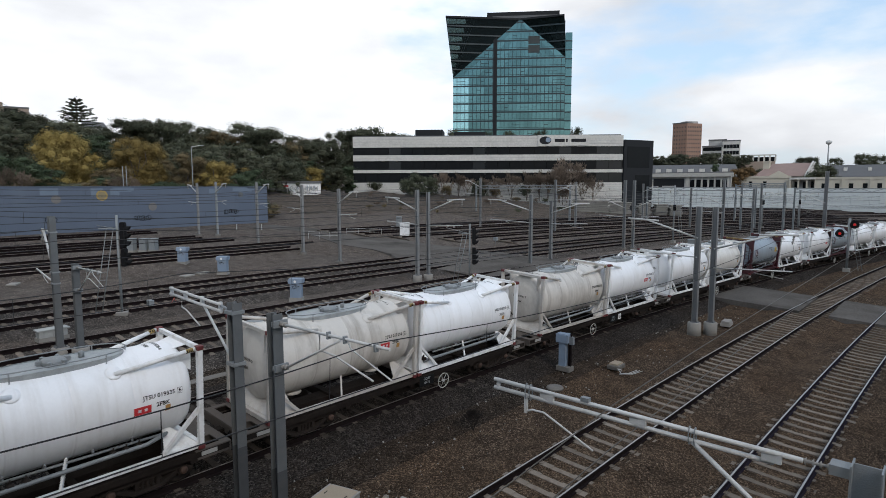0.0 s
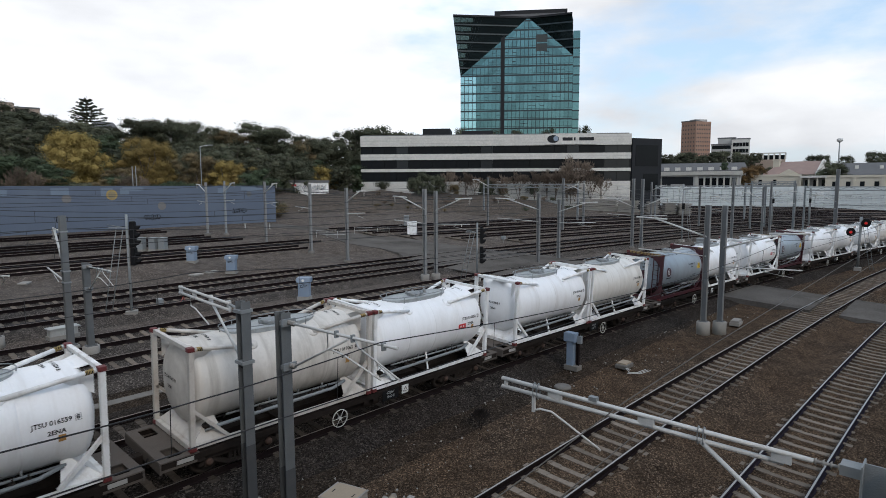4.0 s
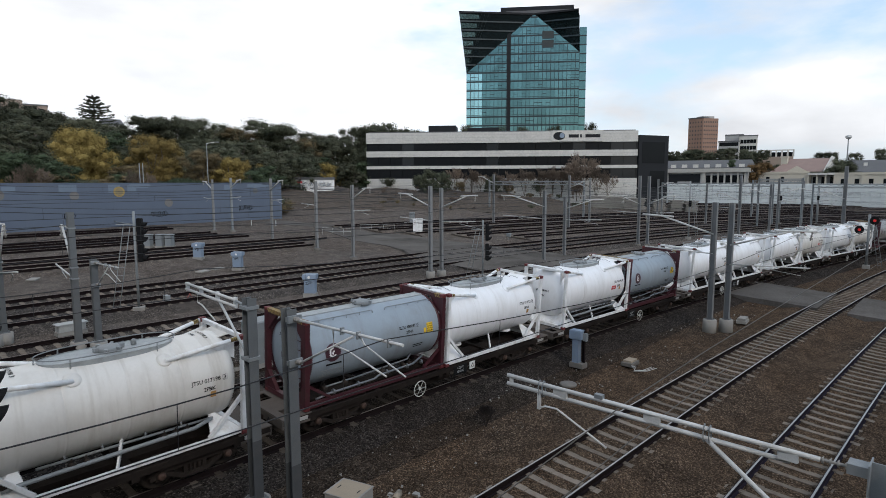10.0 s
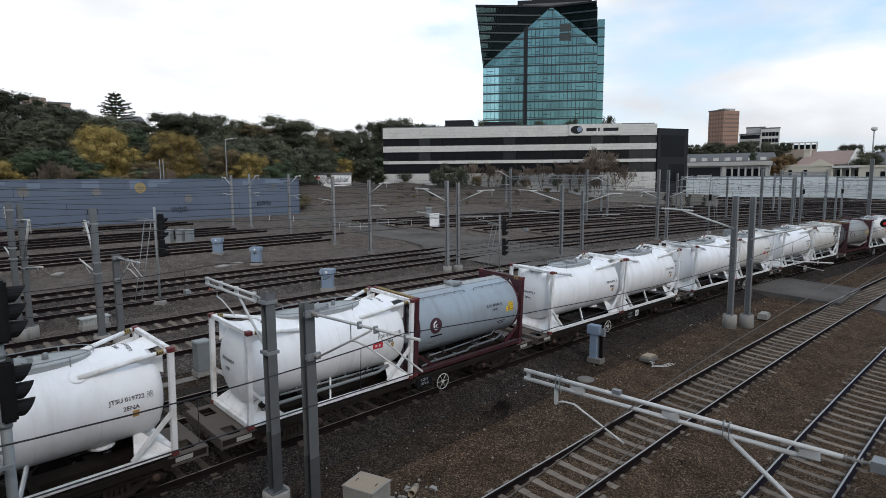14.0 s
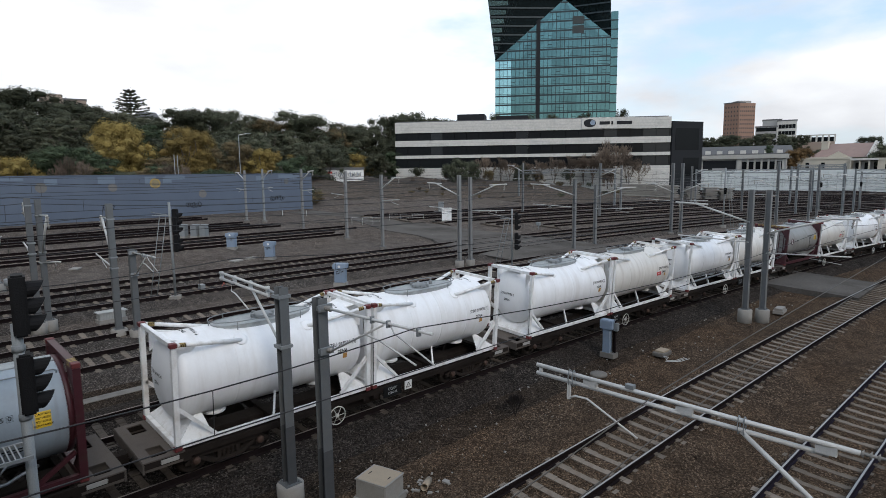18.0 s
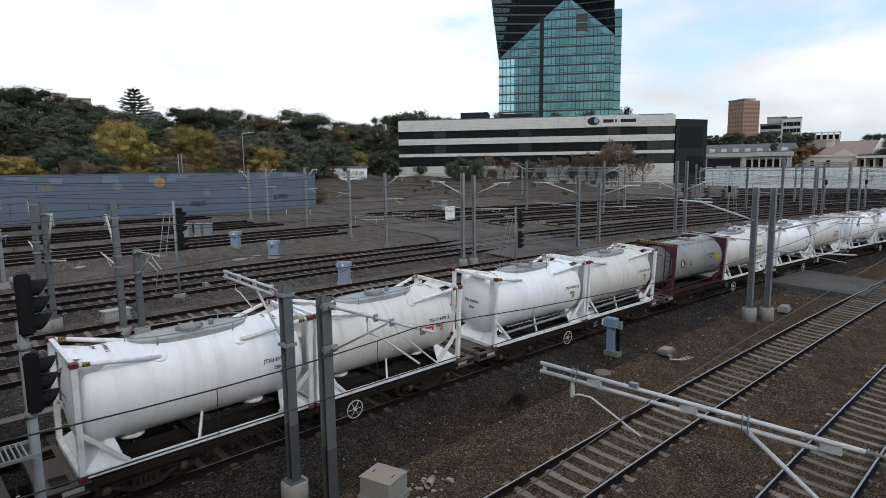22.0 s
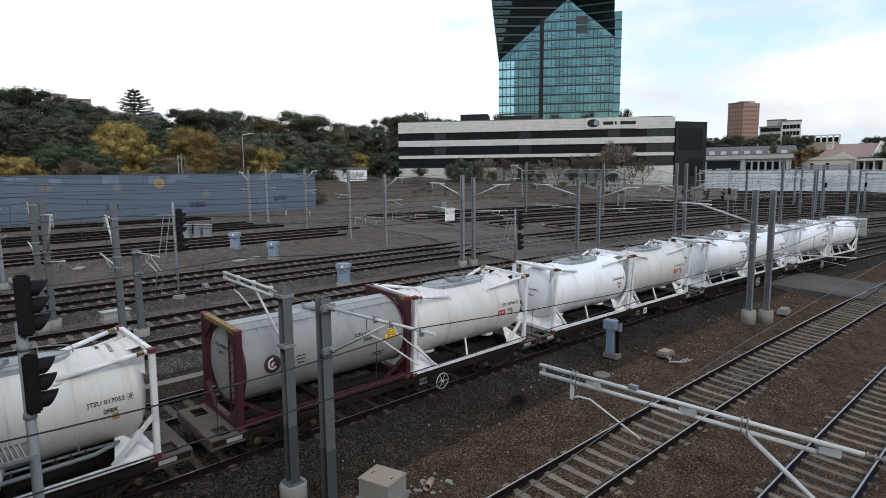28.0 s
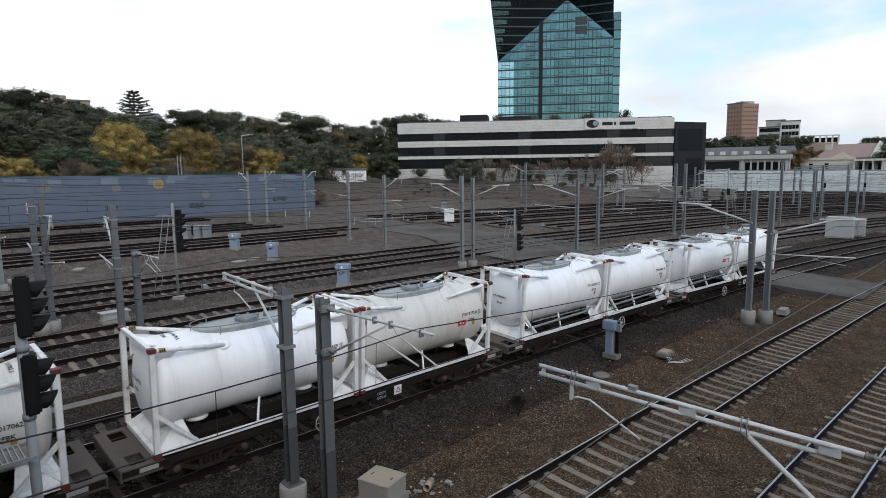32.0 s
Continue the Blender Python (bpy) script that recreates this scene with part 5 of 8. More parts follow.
def head_frame():
    """The mast on the train side: a doubled boom reaching back over the goods line, with its stay below."""
    m = thing("overhead_line_cantilever", at_yard(2.55, -1.97, -0.2), "pale twin-tube cantilever on a grey steel mast", "cantilever", "overhead line masts")
    for dz in (0.0, -0.17):
        bm = bmesh.new()
        rod(bm, (0.06, 0.75, 5.28 + dz), (0.28, 4.15, 5.3 + dz), 0.038, 10)
        part("boom_tube", bm, LIGHT_STEEL, m)
    for q in (0.9, 2.0, 3.1, 4.1):
        bm = bmesh.new()
        box(bm, 0.02 + q * 0.06, q - 0.05, 5.08, 0.1 + q * 0.06, q + 0.05, 5.33)
        part("spacer", bm, LIGHT_STEEL, m)
    bm = bmesh.new()
    rod(bm, (0.02, 0.2, 3.95), (0.17, 1.95, 5.15), 0.034, 8)
    part("stay_tube", bm, LIGHT_STEEL, m)
    bm = bmesh.new()
    insulator(bm, (0, 0.12, 3.75), (0.02, 0.22, 4.0))
    part("insulator", bm, BLACK, m, "dark ribbed insulator")
    bm = bmesh.new()
    pipe(bm, [(0.22, 3.3, 5.12), (0.24, 3.35, 4.85), (0.25, 3.1, 4.8), (0.28, 2.4, 4.45)], 0.022, 6)
    part("registration_arm", bm, LIGHT_STEEL, m)
    for z in (5.22, 3.95):
        bm = bmesh.new()
        box(bm, -0.17, -0.17, z - 0.04, 0.17, 0.19, z + 0.04)
        part("strap", bm, GALV, m)
    bm = bmesh.new()
    rod(bm, (0, 0.16, 5.22), (0.06, 0.76, 5.26), 0.035, 8)
    part("hinge", bm, GALV, m)


head_frame()


def near_cantilever():
    """The long twin-tube cantilever in front of the bridge, over the nearest line, with its mast."""
    m = thing("overhead_line_cantilever", at_yard(3.25, -14.65, -0.2), "long pale twin-tube cantilever with spacer plates on a grey mast", "cantilever", "overhead line masts")
    bm = bmesh.new()
    h_section(bm, 0, 5.79, 0.3, 0.3)
    for v in bm.verts:
        v.co.y += 0.25
    part("post", bm, GALV, m)
    bm = bmesh.new()
    box(bm, -0.4, 0.0, -0.3, 0.4, 0.8, 0.4)
    part("footing", bm, CONCRETE, m)
    z = 5.72
    a, b = Vector((-0.07, 0.86, z - 0.033)), Vector((-0.75, 4.85, z + 0.25))
    for dz, k in ((0.0, 0.0), (-0.125, 0.02)):
        bm = bmesh.new()
        rod(bm, a + Vector((0, 0.3 * (dz < 0), dz)), b + Vector((0, 0, dz)), 0.031, 12)
        part("boom_tube", bm, LIGHT_STEEL, m)
    for q in (0.08, 0.47, 0.79, 0.985):
        p = a.lerp(b, q)
        bm = bmesh.new()
        box(bm, -0.014, -0.11 if q < 0.9 else -0.02, -0.125, 0.035, 0.11 if q < 0.9 else 0.02, 0.0 if q < 0.9 else 0.02, Matrix.Translation(p))
        part("spacer_plate", bm, LIGHT_STEEL, m)
    for q in (0.3, 0.86):
        p = a.lerp(b, q)
        for d in (-0.05, 0.05):
            bm = bmesh.new()
            pipe(bm, [p + Vector((0.045 * math.cos(t), d * 0.7, -0.062 + 0.12 * math.sin(t))) for t in [i * math.pi / 6 for i in range(12)]], 0.009, 6, True)
            part("u_bolt", bm, GALV, m)
    bm = bmesh.new()
    rod(bm, (0, 0.56, z - 1.35), a.lerp(b, 0.3) + Vector((0, 0, -0.14)), 0.03, 10)
    part("stay_tube", bm, LIGHT_STEEL, m)
    p = a.lerp(b, 0.87)
    bm = bmesh.new()
    bar(bm, p + Vector((0, 0, -0.13)), p + Vector((0, 0, -0.39)), 0.045, 0.045, (1, 0, 0))
    part("drop_bracket", bm, LIGHT_STEEL, m)
    bm = bmesh.new()
    pipe(bm, [p + Vector((0, 0, -0.37)), p + Vector((0.02, -0.1, -0.33)), p + Vector((0.04, -0.28, -0.33)), p + Vector((0.05, -0.5, -0.43)), p + Vector((0.09, -1.05, -0.7))], 0.015, 8)
    part("registration_arm", bm, LIGHT_STEEL, m)
    bm = bmesh.new()
    insulator(bm, (-0.03, 0.58, z - 0.04), (-0.07, 0.88, z - 0.034), 0.05, 4)
    part("insulator", bm, CONCRETE, m, "ribbed grey-brown insulator")
    for zz in (z, z - 1.35):
        bm = bmesh.new()
        box(bm, -0.1, 0.4, zz - 0.1, 0.1, 0.6, zz + 0.02)
        part("bracket", bm, GALV, m)
    bm = bmesh.new()
    box(bm, -0.04, -0.05, 0.02, 0.04, 0.07, 0.08, Matrix.Translation(a.lerp(b, 0.645)))
    part("wire_saddle", bm, GALV, m)


near_cantilever()

WIRE = material("dark_wire", (0.025, 0.025, 0.027), 0.6, 0.3, vary=0.2, bump=0)
WIRE_BROWN = material("brown_copper_wire", (0.10, 0.085, 0.07), 0.5, 0.5, vary=0.2, bump=0)


def line_wires(y0, k, xs, z_cat, z_con, r, mat, dy=0.0, drop=9.0):
    """Catenary and contact wire over one track, sagging between its supports xs, with droppers."""
    w = thing("overhead_wires", YARD, "dark overhead catenary and contact wire with droppers", "overhead wire", "overhead wires of the yard", "structure")
    cat, con, drops = [], [], []
    for a, b in zip(xs, xs[1:]):
        n = 8
        for i in range(n + (b == xs[-1])):
            t = i / n
            x = a + (b - a) * t
            y = track_y(y0, x, k) + dy * math.cos(math.pi * (x - xs[1]) / 30)
            sag = 4 * t * (1 - t) * min(0.7, (b - a) * 0.02)
            cat.append((x, y, z_cat - sag))
            con.append((x, y, z_con))
            if i % 3 == 1:
                drops.append(((x, y, z_cat - sag), (x, y, z_con)))
    for name, pts in (("catenary_wire", cat), ("contact_wire", con)):
        bm = bmesh.new()
        pipe(bm, pts, r, 5)
        part(name, bm, mat, w)
    bm = bmesh.new()
    for p, q in drops:
        rod(bm, p, q, r * 0.6, 4)
    ob = part("droppers", bm, mat, w)
    ob["kind"] = "stuff"


near_wires = thing("overhead_wires", YARD, "brown copper catenary and contact wire over the nearest line", "overhead wire", "overhead wires of the yard", "structure")
for name, heights in (("catenary_wire", ((-4.9, 4.84), (-0.36, 5.15), (3.22, 5.4), (6.5, 5.48), (19.1, 5.71), (31, 5.95), (64, 6.4), (140, 6.6))), ("contact_wire", ((-4.9, 4.2), (1.0, 4.58), (3.26, 4.72), (6.2, 4.81), (14.1, 4.98), (31, 5.2), (64, 5.3), (140, 5.4)))):
    bm = bmesh.new()
    pipe(bm, [(x, track_y(-11.15, x, -0.0012), h) for x, h in heights], 0.0085, 6)
    part(name, bm, WIRE_BROWN, near_wires)
line_wires(-6.6, -0.0013, [-5.15, 2.6, 31, 64, 100, 140], 5.35, 4.5, 0.012, WIRE)
line_wires(1.22, CURVE, [-5.15, 2.7, 30, 64, 100, 140], 5.5, 4.75, 0.011, WIRE)
for y0 in (11.35, 15.2):
    line_wires(y0, CURVE, [-5.15, 3.0, 29, 62, 95, 140], 5.3, 4.4, 0.014, WIRE)
for y0 in (20.9, 24.7):
    line_wires(y0, -0.0017, [-5.15, 1.0, 29, 65, 100, 140], 5.5, 4.6, 0.016, WIRE)
for y0 in (36.0, 39.4, 48.4):
    line_wires(y0, -0.0006, [-5.15, 1.0, 29, 66], 5.6, 4.6, 0.018, WIRE)
for y0 in (30.5, 35.0, 44.0):
    line_wires(y0, CURVE, [29, 66, 100, 140, 170], 5.6, 4.6, 0.02, WIRE)


# ---- signals ----
LAMP_RED = bpy.data.materials.new("red_signal_glass")
LAMP_RED.use_nodes = True
LAMP_RED.node_tree.nodes["Principled BSDF"].inputs["Base Color"].default_value = (0.6, 0.02, 0.02, 1)
LAMP_RED.node_tree.nodes["Principled BSDF"].inputs["Emission Color"].default_value = (1.0, 0.06, 0.06, 1)
LAMP_RED.node_tree.nodes["Principled BSDF"].inputs["Emission Strength"].default_value = 0.3
GLASS_DARK = material("dark_lens", (0.015, 0.015, 0.018), 0.15, vary=0.1, bump=0)


def lamp_head(parent, x, y, z, n, face, red=(), pitch=0.33, size=1.0):
    """A black signal head with n hooded lenses; face: the direction in degrees in which they look."""
    m = pose(x, y, z, 0, 0, face)
    hd = new("signal_head")
    hd.parent, hd.matrix_basis = parent, m @ Matrix.Scale(size, 4)
    bm = bmesh.new()
    box(bm, -0.1, -0.17, -0.15, 0.1, 0.17, n * pitch - 0.02)
    bmesh.ops.bevel(bm, geom=bm.edges[:], offset=0.03, segments=2, affect="EDGES")
    part("housing", bm, BLACK, hd)
    for i in range(n):
        bm = bmesh.new()
        seg = 14
        ring = [[bm.verts.new((0.1 + (0.19 if j else 0) * (0.5 + 0.5 * math.sin(a)) ** 0.7 + 0.03 * j, 0.125 * math.cos(a), i * pitch + 0.125 * math.sin(a))) for a in [k * 2 * math.pi / seg for k in range(seg)]] for j in (0, 1)]
        for k in range(seg):
            a = (k + 0.5) * 2 * math.pi / seg
            if math.sin(a) > -0.75:
                bm.faces.new((ring[0][k], ring[0][(k + 1) % seg], ring[1][(k + 1) % seg], ring[1][k]))
        part("hood", bm, BLACK, hd)
        bm = bmesh.new()
        lathe(bm, [(0.1, 0.1), (0.115, 0.09), (0.12, 0.02)], 14, "x", (0, 0, i * pitch))
        part("lens", bm, LAMP_RED if i in red else GLASS_DARK, hd, "glowing red lens" if i in red else "")
    return hd


def signal(x, y, h, heads, ladder=0, r=0.07, face=200, label="black railway signal on a grey steel post", pitch=0.33, off=0.22, size=1.0, turn=0.0):
    face -= turn
    s = thing("railway_signal", at_yard(x, y, -0.25) @ pose(0, 0, 0, 0, 0, turn), label, "railway signal", "signals of the yard")
    bm = bmesh.new()
    rod(bm, (0, 0, 0), (0, 0, h), r, 12)
    part("post", bm, GALV, s)
    bm = bmesh.new()
    box(bm, -0.3, -0.3, -0.15, 0.3, 0.3, 0.2)
    part("footing", bm, CONCRETE, s)
    for z, n, red in heads:
        lamp_head(s, off * math.cos(radians(face)), off * math.sin(radians(face)), z, n, face, red, pitch, size)
    if ladder:
        bm = bmesh.new()
        lx = 0.28
        for p in (-0.17, 0.17):
            rod(bm, (p * 0.2, ladder * (1.15) + p, 0.05), (p * 0.2, ladder * 0.35 + p, h - 0.7), 0.025, 6)
        for i in range(11):
            t = (i + 0.5) / 11
            yy = ladder * (1.15 + (0.35 - 1.15) * t)
            rod(bm, (0, yy - 0.17, 0.05 + (h - 0.75) * t), (0, yy + 0.17, 0.05 + (h - 0.75) * t), 0.013, 6)
        part("ladder", bm, GALV, s)
        bm = bmesh.new()
        pipe(bm, [(0, 0, h - 0.75), (0, ladder * 0.95, h - 0.55), (0, ladder * 0.95, h - 0.5)], 0.025, 6)
        bar(bm, (0, 0, h - 0.75), (0, ladder * 0.9, h - 0.72), 0.3, 0.03)
        part("platform", bm, GALV, s)
    return s


signal(7.7, 19.8, 5.6, [(2.95, 2, ()), (4.0, 3, ())], 1, face=320, size=1.25, off=0.3, turn=65)
signal(30.9, 13.6, 4.6, [(1.6, 3, ()), (3.15, 3, ())], 1, face=320, size=1.18, off=0.34, turn=38)
signal(75.0, 14.0, 7.6, [(4.4, 2, ())], -1, r=0.1, face=215)
red_sig = signal(67.3, -6.5, 5.3, [], -1, r=0.12, face=200, label="railway signal showing two red lights on a grey post")
for dy, z in ((-0.45, 4.7), (0.75, 3.75)):
    hd = lamp_head(red_sig, -0.2, dy, z, 1, 187, (0,), size=1.35)
    bm = bmesh.new()
    lathe(bm, [(0.05, 0.3), (0.09, 0.3)], 20, "x")
    part("backboard", bm, BLACK, hd, "round black backboard")
    bm = bmesh.new()
    bar(bm, (0, 0, z), (-0.2, dy, z), 0.08, 0.08)
    part("head_bracket", bm, GALV, red_sig)
signal(115.0, 12.5, 6.0, [(4.4, 2, ())], 0, r=0.1, face=215)
signal(122.0, 8.0, 6.4, [(4.6, 2, ())], 0, r=0.1, face=215)
near_sig = signal(-3.24, -5.1, 6.4, [(5.24, 3, ()), (6.37, 3, ())], 0, r=0.07, face=-8, pitch=0.255, off=0.06, size=0.97, label="tall black six-lens railway signal on a grey post")
bm = bmesh.new()
for i in range(12):
    bar(bm, (-0.85 + i * 0.065, -0.3, 4.55), (-0.85 + i * 0.065, 0.3, 4.55), 0.02, 0.035)
for y in (-0.3, 0.3):
    bar(bm, (-0.88, y, 4.545), (0.0, y, 4.545), 0.03, 0.05)
part("grating", bm, GALV, near_sig, "pale steel grating step")
for z in (5.0, 6.0, 6.95):
    bm = bmesh.new()
    lathe(bm, [(z, 0.085), (z + 0.09, 0.085)], 12, "z")
    part("clamp", bm, GALV, near_sig)


# ---- lineside boxes ----
BEIGE = material("beige_concrete", (0.31, 0.25, 0.18), 0.85, vary=0.1, scale=3, fine=40, dirt=(0.2, 0.17, 0.13), dirt_amount=0.5, dirt_scale=3)


def cabinet(x, y, w, d, h, name, label, mat, lid=True, legs=False, turn=0.0, z=-0.22):
    c = thing(name, at_yard(x, y, z) @ pose(0, 0, 0, 0, 0, turn), label, "cabinet", "lineside cabinets")
    bm = bmesh.new()
    box(bm, -w / 2, -d / 2, 0.08, w / 2, d / 2, h)
    bmesh.ops.bevel(bm, geom=bm.edges[:], offset=0.02, segments=2, affect="EDGES")
    part("body", bm, mat, c)
    bm = bmesh.new()
    box(bm, -w / 2 - 0.05, -d / 2 - 0.05, -0.1, w / 2 + 0.05, d / 2 + 0.05, 0.08)
    part("plinth", bm, CONCRETE, c)
    if lid:
        bm = bmesh.new()
        vs = box(bm, -w / 2 - 0.04, -d / 2 - 0.04, h, w / 2 + 0.04, d / 2 + 0.04, h + 0.07)
        for v in vs:
            if v.co.z > h + 0.05:
                v.co.x *= 0.9
                v.co.y *= 0.9
        part("lid", bm, mat, c)
    return c


def relay_box(x, y, s=1.0, turn=0.0):
    """Blue-grey lineside box: narrow body on a stand with a wider head."""
    c = thing("lineside_box", at_yard(x, y, -0.2) @ pose(0, 0, 0, 0, 0, turn), "blue-grey painted steel lineside box with dark scribbles", "cabinet", "lineside cabinets")
    bm = bmesh.new()
    box(bm, -0.27 * s, -0.36 * s, 0.06, 0.27 * s, 0.36 * s, 0.98 * s)
    bmesh.ops.bevel(bm, geom=bm.edges[:], offset=0.02, segments=1, affect="EDGES")
    part("body", bm, BLUE_BOX, c)
    bm = bmesh.new()
    box(bm, -0.33 * s, -0.42 * s, -0.2, 0.33 * s, 0.42 * s, 0.06)
    part("plinth", bm, CONCRETE, c)
    bm = bmesh.new()
    for v in box(bm, -0.33 * s, -0.46 * s, 0.98 * s, 0.33 * s, 0.46 * s, 1.3 * s):
        if v.co.z > 1.2 * s:
            v.co.x += 0.06 * s
    bmesh.ops.bevel(bm, geom=bm.edges[:], offset=0.03, segments=2, affect="EDGES")
    hd = part("head", bm, BLUE_BOX, c)
    bm = bmesh.new()
    lathe(bm, [(-0.014, 0.09 * s), (0.0, 0.085 * s)], 16, "x", (-0.325 * s, 0, 1.13 * s))
    part("badge", bm, PALE, hd, "small pale oval badge")
    bm = bmesh.new()
    rod(bm, (0, 0.46 * s, 1.1 * s), (0, 0.58 * s, 1.1 * s), 0.05 * s, 8)
    part("cable_gland", bm, GALV, hd)
    bm = bmesh.new()
    for i in range(5):
        a, b = rnd.uniform(-0.3, 0.3) * s, rnd.uniform(-0.3, 0.3) * s
        pipe(bm, [(-0.272 * s, a, rnd.uniform(0.6, 0.9) * s), (-0.272 * s, (a + b) / 2, rnd.uniform(0.6, 0.9) * s), (-0.272 * s, b, rnd.uniform(0.6, 0.9) * s)], 0.012, 4)
    part("scribble", bm, BLACK, c, "dark sprayed scribble")
    return c


relay_box(17.4, 17.2, 1.0, 40)
relay_box(17.8, 34.2, 0.98, 40)
relay_box(18.2, 28.2, 0.96, 40)
for dx, dy in ((0, 0), (0.9, -0.5), (1.6, -0.9)):
    cabinet(16.9 + dx, 42.6 + dy, 0.7, 0.6, 1.1, "relay_cabinet", "grey steel relay cabinet with a domed cap", GALV, turn=40)
cabinet(47.6, 37.6, 1.5, 1.1, 1.6, "equipment_cabinet", "white steel equipment cabinet with a sloped lid", WHITE_FRAME, turn=40)
cabinet(54.0, 45.2, 0.7, 0.7, 1.5, "relay_cabinet", "pale grey steel cabinet behind the white one", GALV, turn=40)
HUT = material("pale_hut_paint", (0.36, 0.365, 0.35), 0.7, vary=0.1, scale=1.5, fine=20, dirt=(0.24, 0.23, 0.21), dirt_amount=0.5, dirt_scale=1.0)
cabinet(77.6, 2.0, 1.6, 2.7, 2.3, "equipment_hut", "pale grey steel equipment hut beside the running lines", HUT, turn=5)
cabinet(81.5, 1.0, 1.4, 1.6, 1.95, "equipment_hut", "smaller pale grey steel equipment hut", HUT, turn=5)
eb = cabinet(4.2, -3.6, 0.84, 0.92, 0.56, "equipment_box", "grey concrete equipment box with a beige lid slab", CONCRETE, lid=False, turn=16)
bm = bmesh.new()
box(bm, -0.4, -0.44, 0.555, 0.4, 0.44, 0.585)
bmesh.ops.bevel(bm, geom=bm.edges[:], offset=0.012, segments=2, affect="EDGES")
lid = part("lid", bm, BEIGE, eb, "weathered beige lid plate")
for y in (-0.3, 0.3):
    bm = bmesh.new()
    box(bm, -0.07, y - 0.014, 0.578, 0.07, y + 0.014, 0.588)
    part("lifting_slot", bm, BLACK, lid)
for sx, sy, wx, wy in ((0, -0.43, 0.42, 0.025), (0, 0.43, 0.42, 0.025), (-0.395, 0, 0.025, 0.405), (0.395, 0, 0.025, 0.405)):
    bm = bmesh.new()
    box(bm, sx - wx, sy - wy - (0.035 if sy < 0 else -0.035 if sy > 0 else 0) * 0.8, 0.555, sx + wx, sy + wy - (0.035 if sy < 0 else -0.035 if sy > 0 else 0) * 0.8, 0.58)
    part("rim", bm, CONCRETE, eb)
cabinet(8.4, 7.7, 1.5, 0.9, 1.85, "equipment_cabinet", "grey steel equipment cabinet behind the train", GALV, turn=3)
cabinet(5.0, 8.0, 0.55, 0.45, 1.25, "relay_cabinet", "small pale grey cabinet behind the train", GALV, turn=3)
tb = cabinet(3.7, 17.5, 1.2, 0.5, 0.42, "trough_box", "pale corrugated lineside box", HUT, lid=False, turn=3)
for i in range(9):
    bm = bmesh.new()
    box(bm, -0.56 + i * 0.135, -0.27, 0.1, -0.52 + i * 0.135, -0.245, 0.4)
    part("rib", bm, HUT, tb)
bm = bmesh.new()
box(bm, -0.68, -0.32, 0.42, 0.68, 0.32, 0.47)
part("cover", bm, HUT, tb)
cabinet(66.0, 0.0 + 8.5, 0.8, 0.8, 1.5, "relay_cabinet", "grey lineside cabinet on a post", GALV, turn=5)


def point_motor_post(x, y):
    """A tall blue-grey lineside box on a channel post beside the goods line."""
    c = thing("lineside_post_box", at_yard(x, y, -0.25), "blue-grey lineside box on a tall painted post", "cabinet", "lineside cabinets")
    bm = bmesh.new()
    box(bm, -0.13, -0.16, 0.1, 0.13, 0.16, 1.2)
    part("post", bm, BLUE_BOX, c)
    bm = bmesh.new()
    box(bm, -0.2, -0.3, 1.2, 0.2, 0.3, 1.62)
    bmesh.ops.bevel(bm, geom=bm.edges[:], offset=0.03, segments=2, affect="EDGES")
    part("head", bm, BLUE_BOX, c)
    bm = bmesh.new()
    box(bm, 0.0, -0.48, 1.15, 0.16, -0.3, 1.5)
    part("junction_box", bm, GALV, c)
    bm = bmesh.new()
    h_section(bm, 0.0, 1.6, 0.12, 0.12, 0.012)
    ob = part("stake", bm, RAIL_SIDE, c, "rusty steel stake")
    ob.matrix_basis = pose(0.1, -0.3, 0)
    bm = bmesh.new()
    box(bm, -0.2, -0.42, -0.1, 0.25, 0.25, 0.12)
    part("footing", bm, FOOTING, c)


point_motor_post(18.7, -1.75)


def pit(x, y):
    c = thing("cable_pit", at_yard(x, y, -0.34), "grey-green steel cable pit with loose cables", "cable pit")
    bm = bmesh.new()
    box(bm, -0.4, -0.28, 0, 0.4, 0.28, 0.2)
    bmesh.ops.bevel(bm, geom=bm.edges[:], offset=0.03, segments=1, affect="EDGES")
    part("body", bm, FOOTING, c)
    bm = bmesh.new()
    box(bm, -0.3, -0.21, 0.2, 0.3, 0.21, 0.27)
    part("lid", bm, BEIGE, c, "rusty beige lid")
    for i in range(3):
        bm = bmesh.new()
        pipe(bm, [(-0.35, -0.2 - 0.05 * i, 0.1), (-0.55, -0.35 - 0.1 * i, 0.15), (-0.65 - 0.1 * i, -0.55, 0.03), (-0.4, -0.8 - 0.1 * i, 0.02), (0.3, -0.9 - 0.12 * i, 0.02)], 0.013, 6)
        part("cable", bm, LIGHT_STEEL, c)


pit(20.8, -3.35)
bm = bmesh.new()
lathe(bm, [(0, 0.36), (0.06, 0.36), (0.1, 0.34), (0.12, 0.2), (0.12, 0.02)], 20, "z")
solid("manhole_cover", bm, FOOTING, "round pale concrete manhole cover in the gravel", "manhole", m=at_yard(16.57, -2.6, -0.44))
cabinet(33.5, -4.6, 0.9, 0.45, 0.22, "concrete_slab", "flat pale concrete slab on the gravel", CONCRETE, lid=False, turn=5)

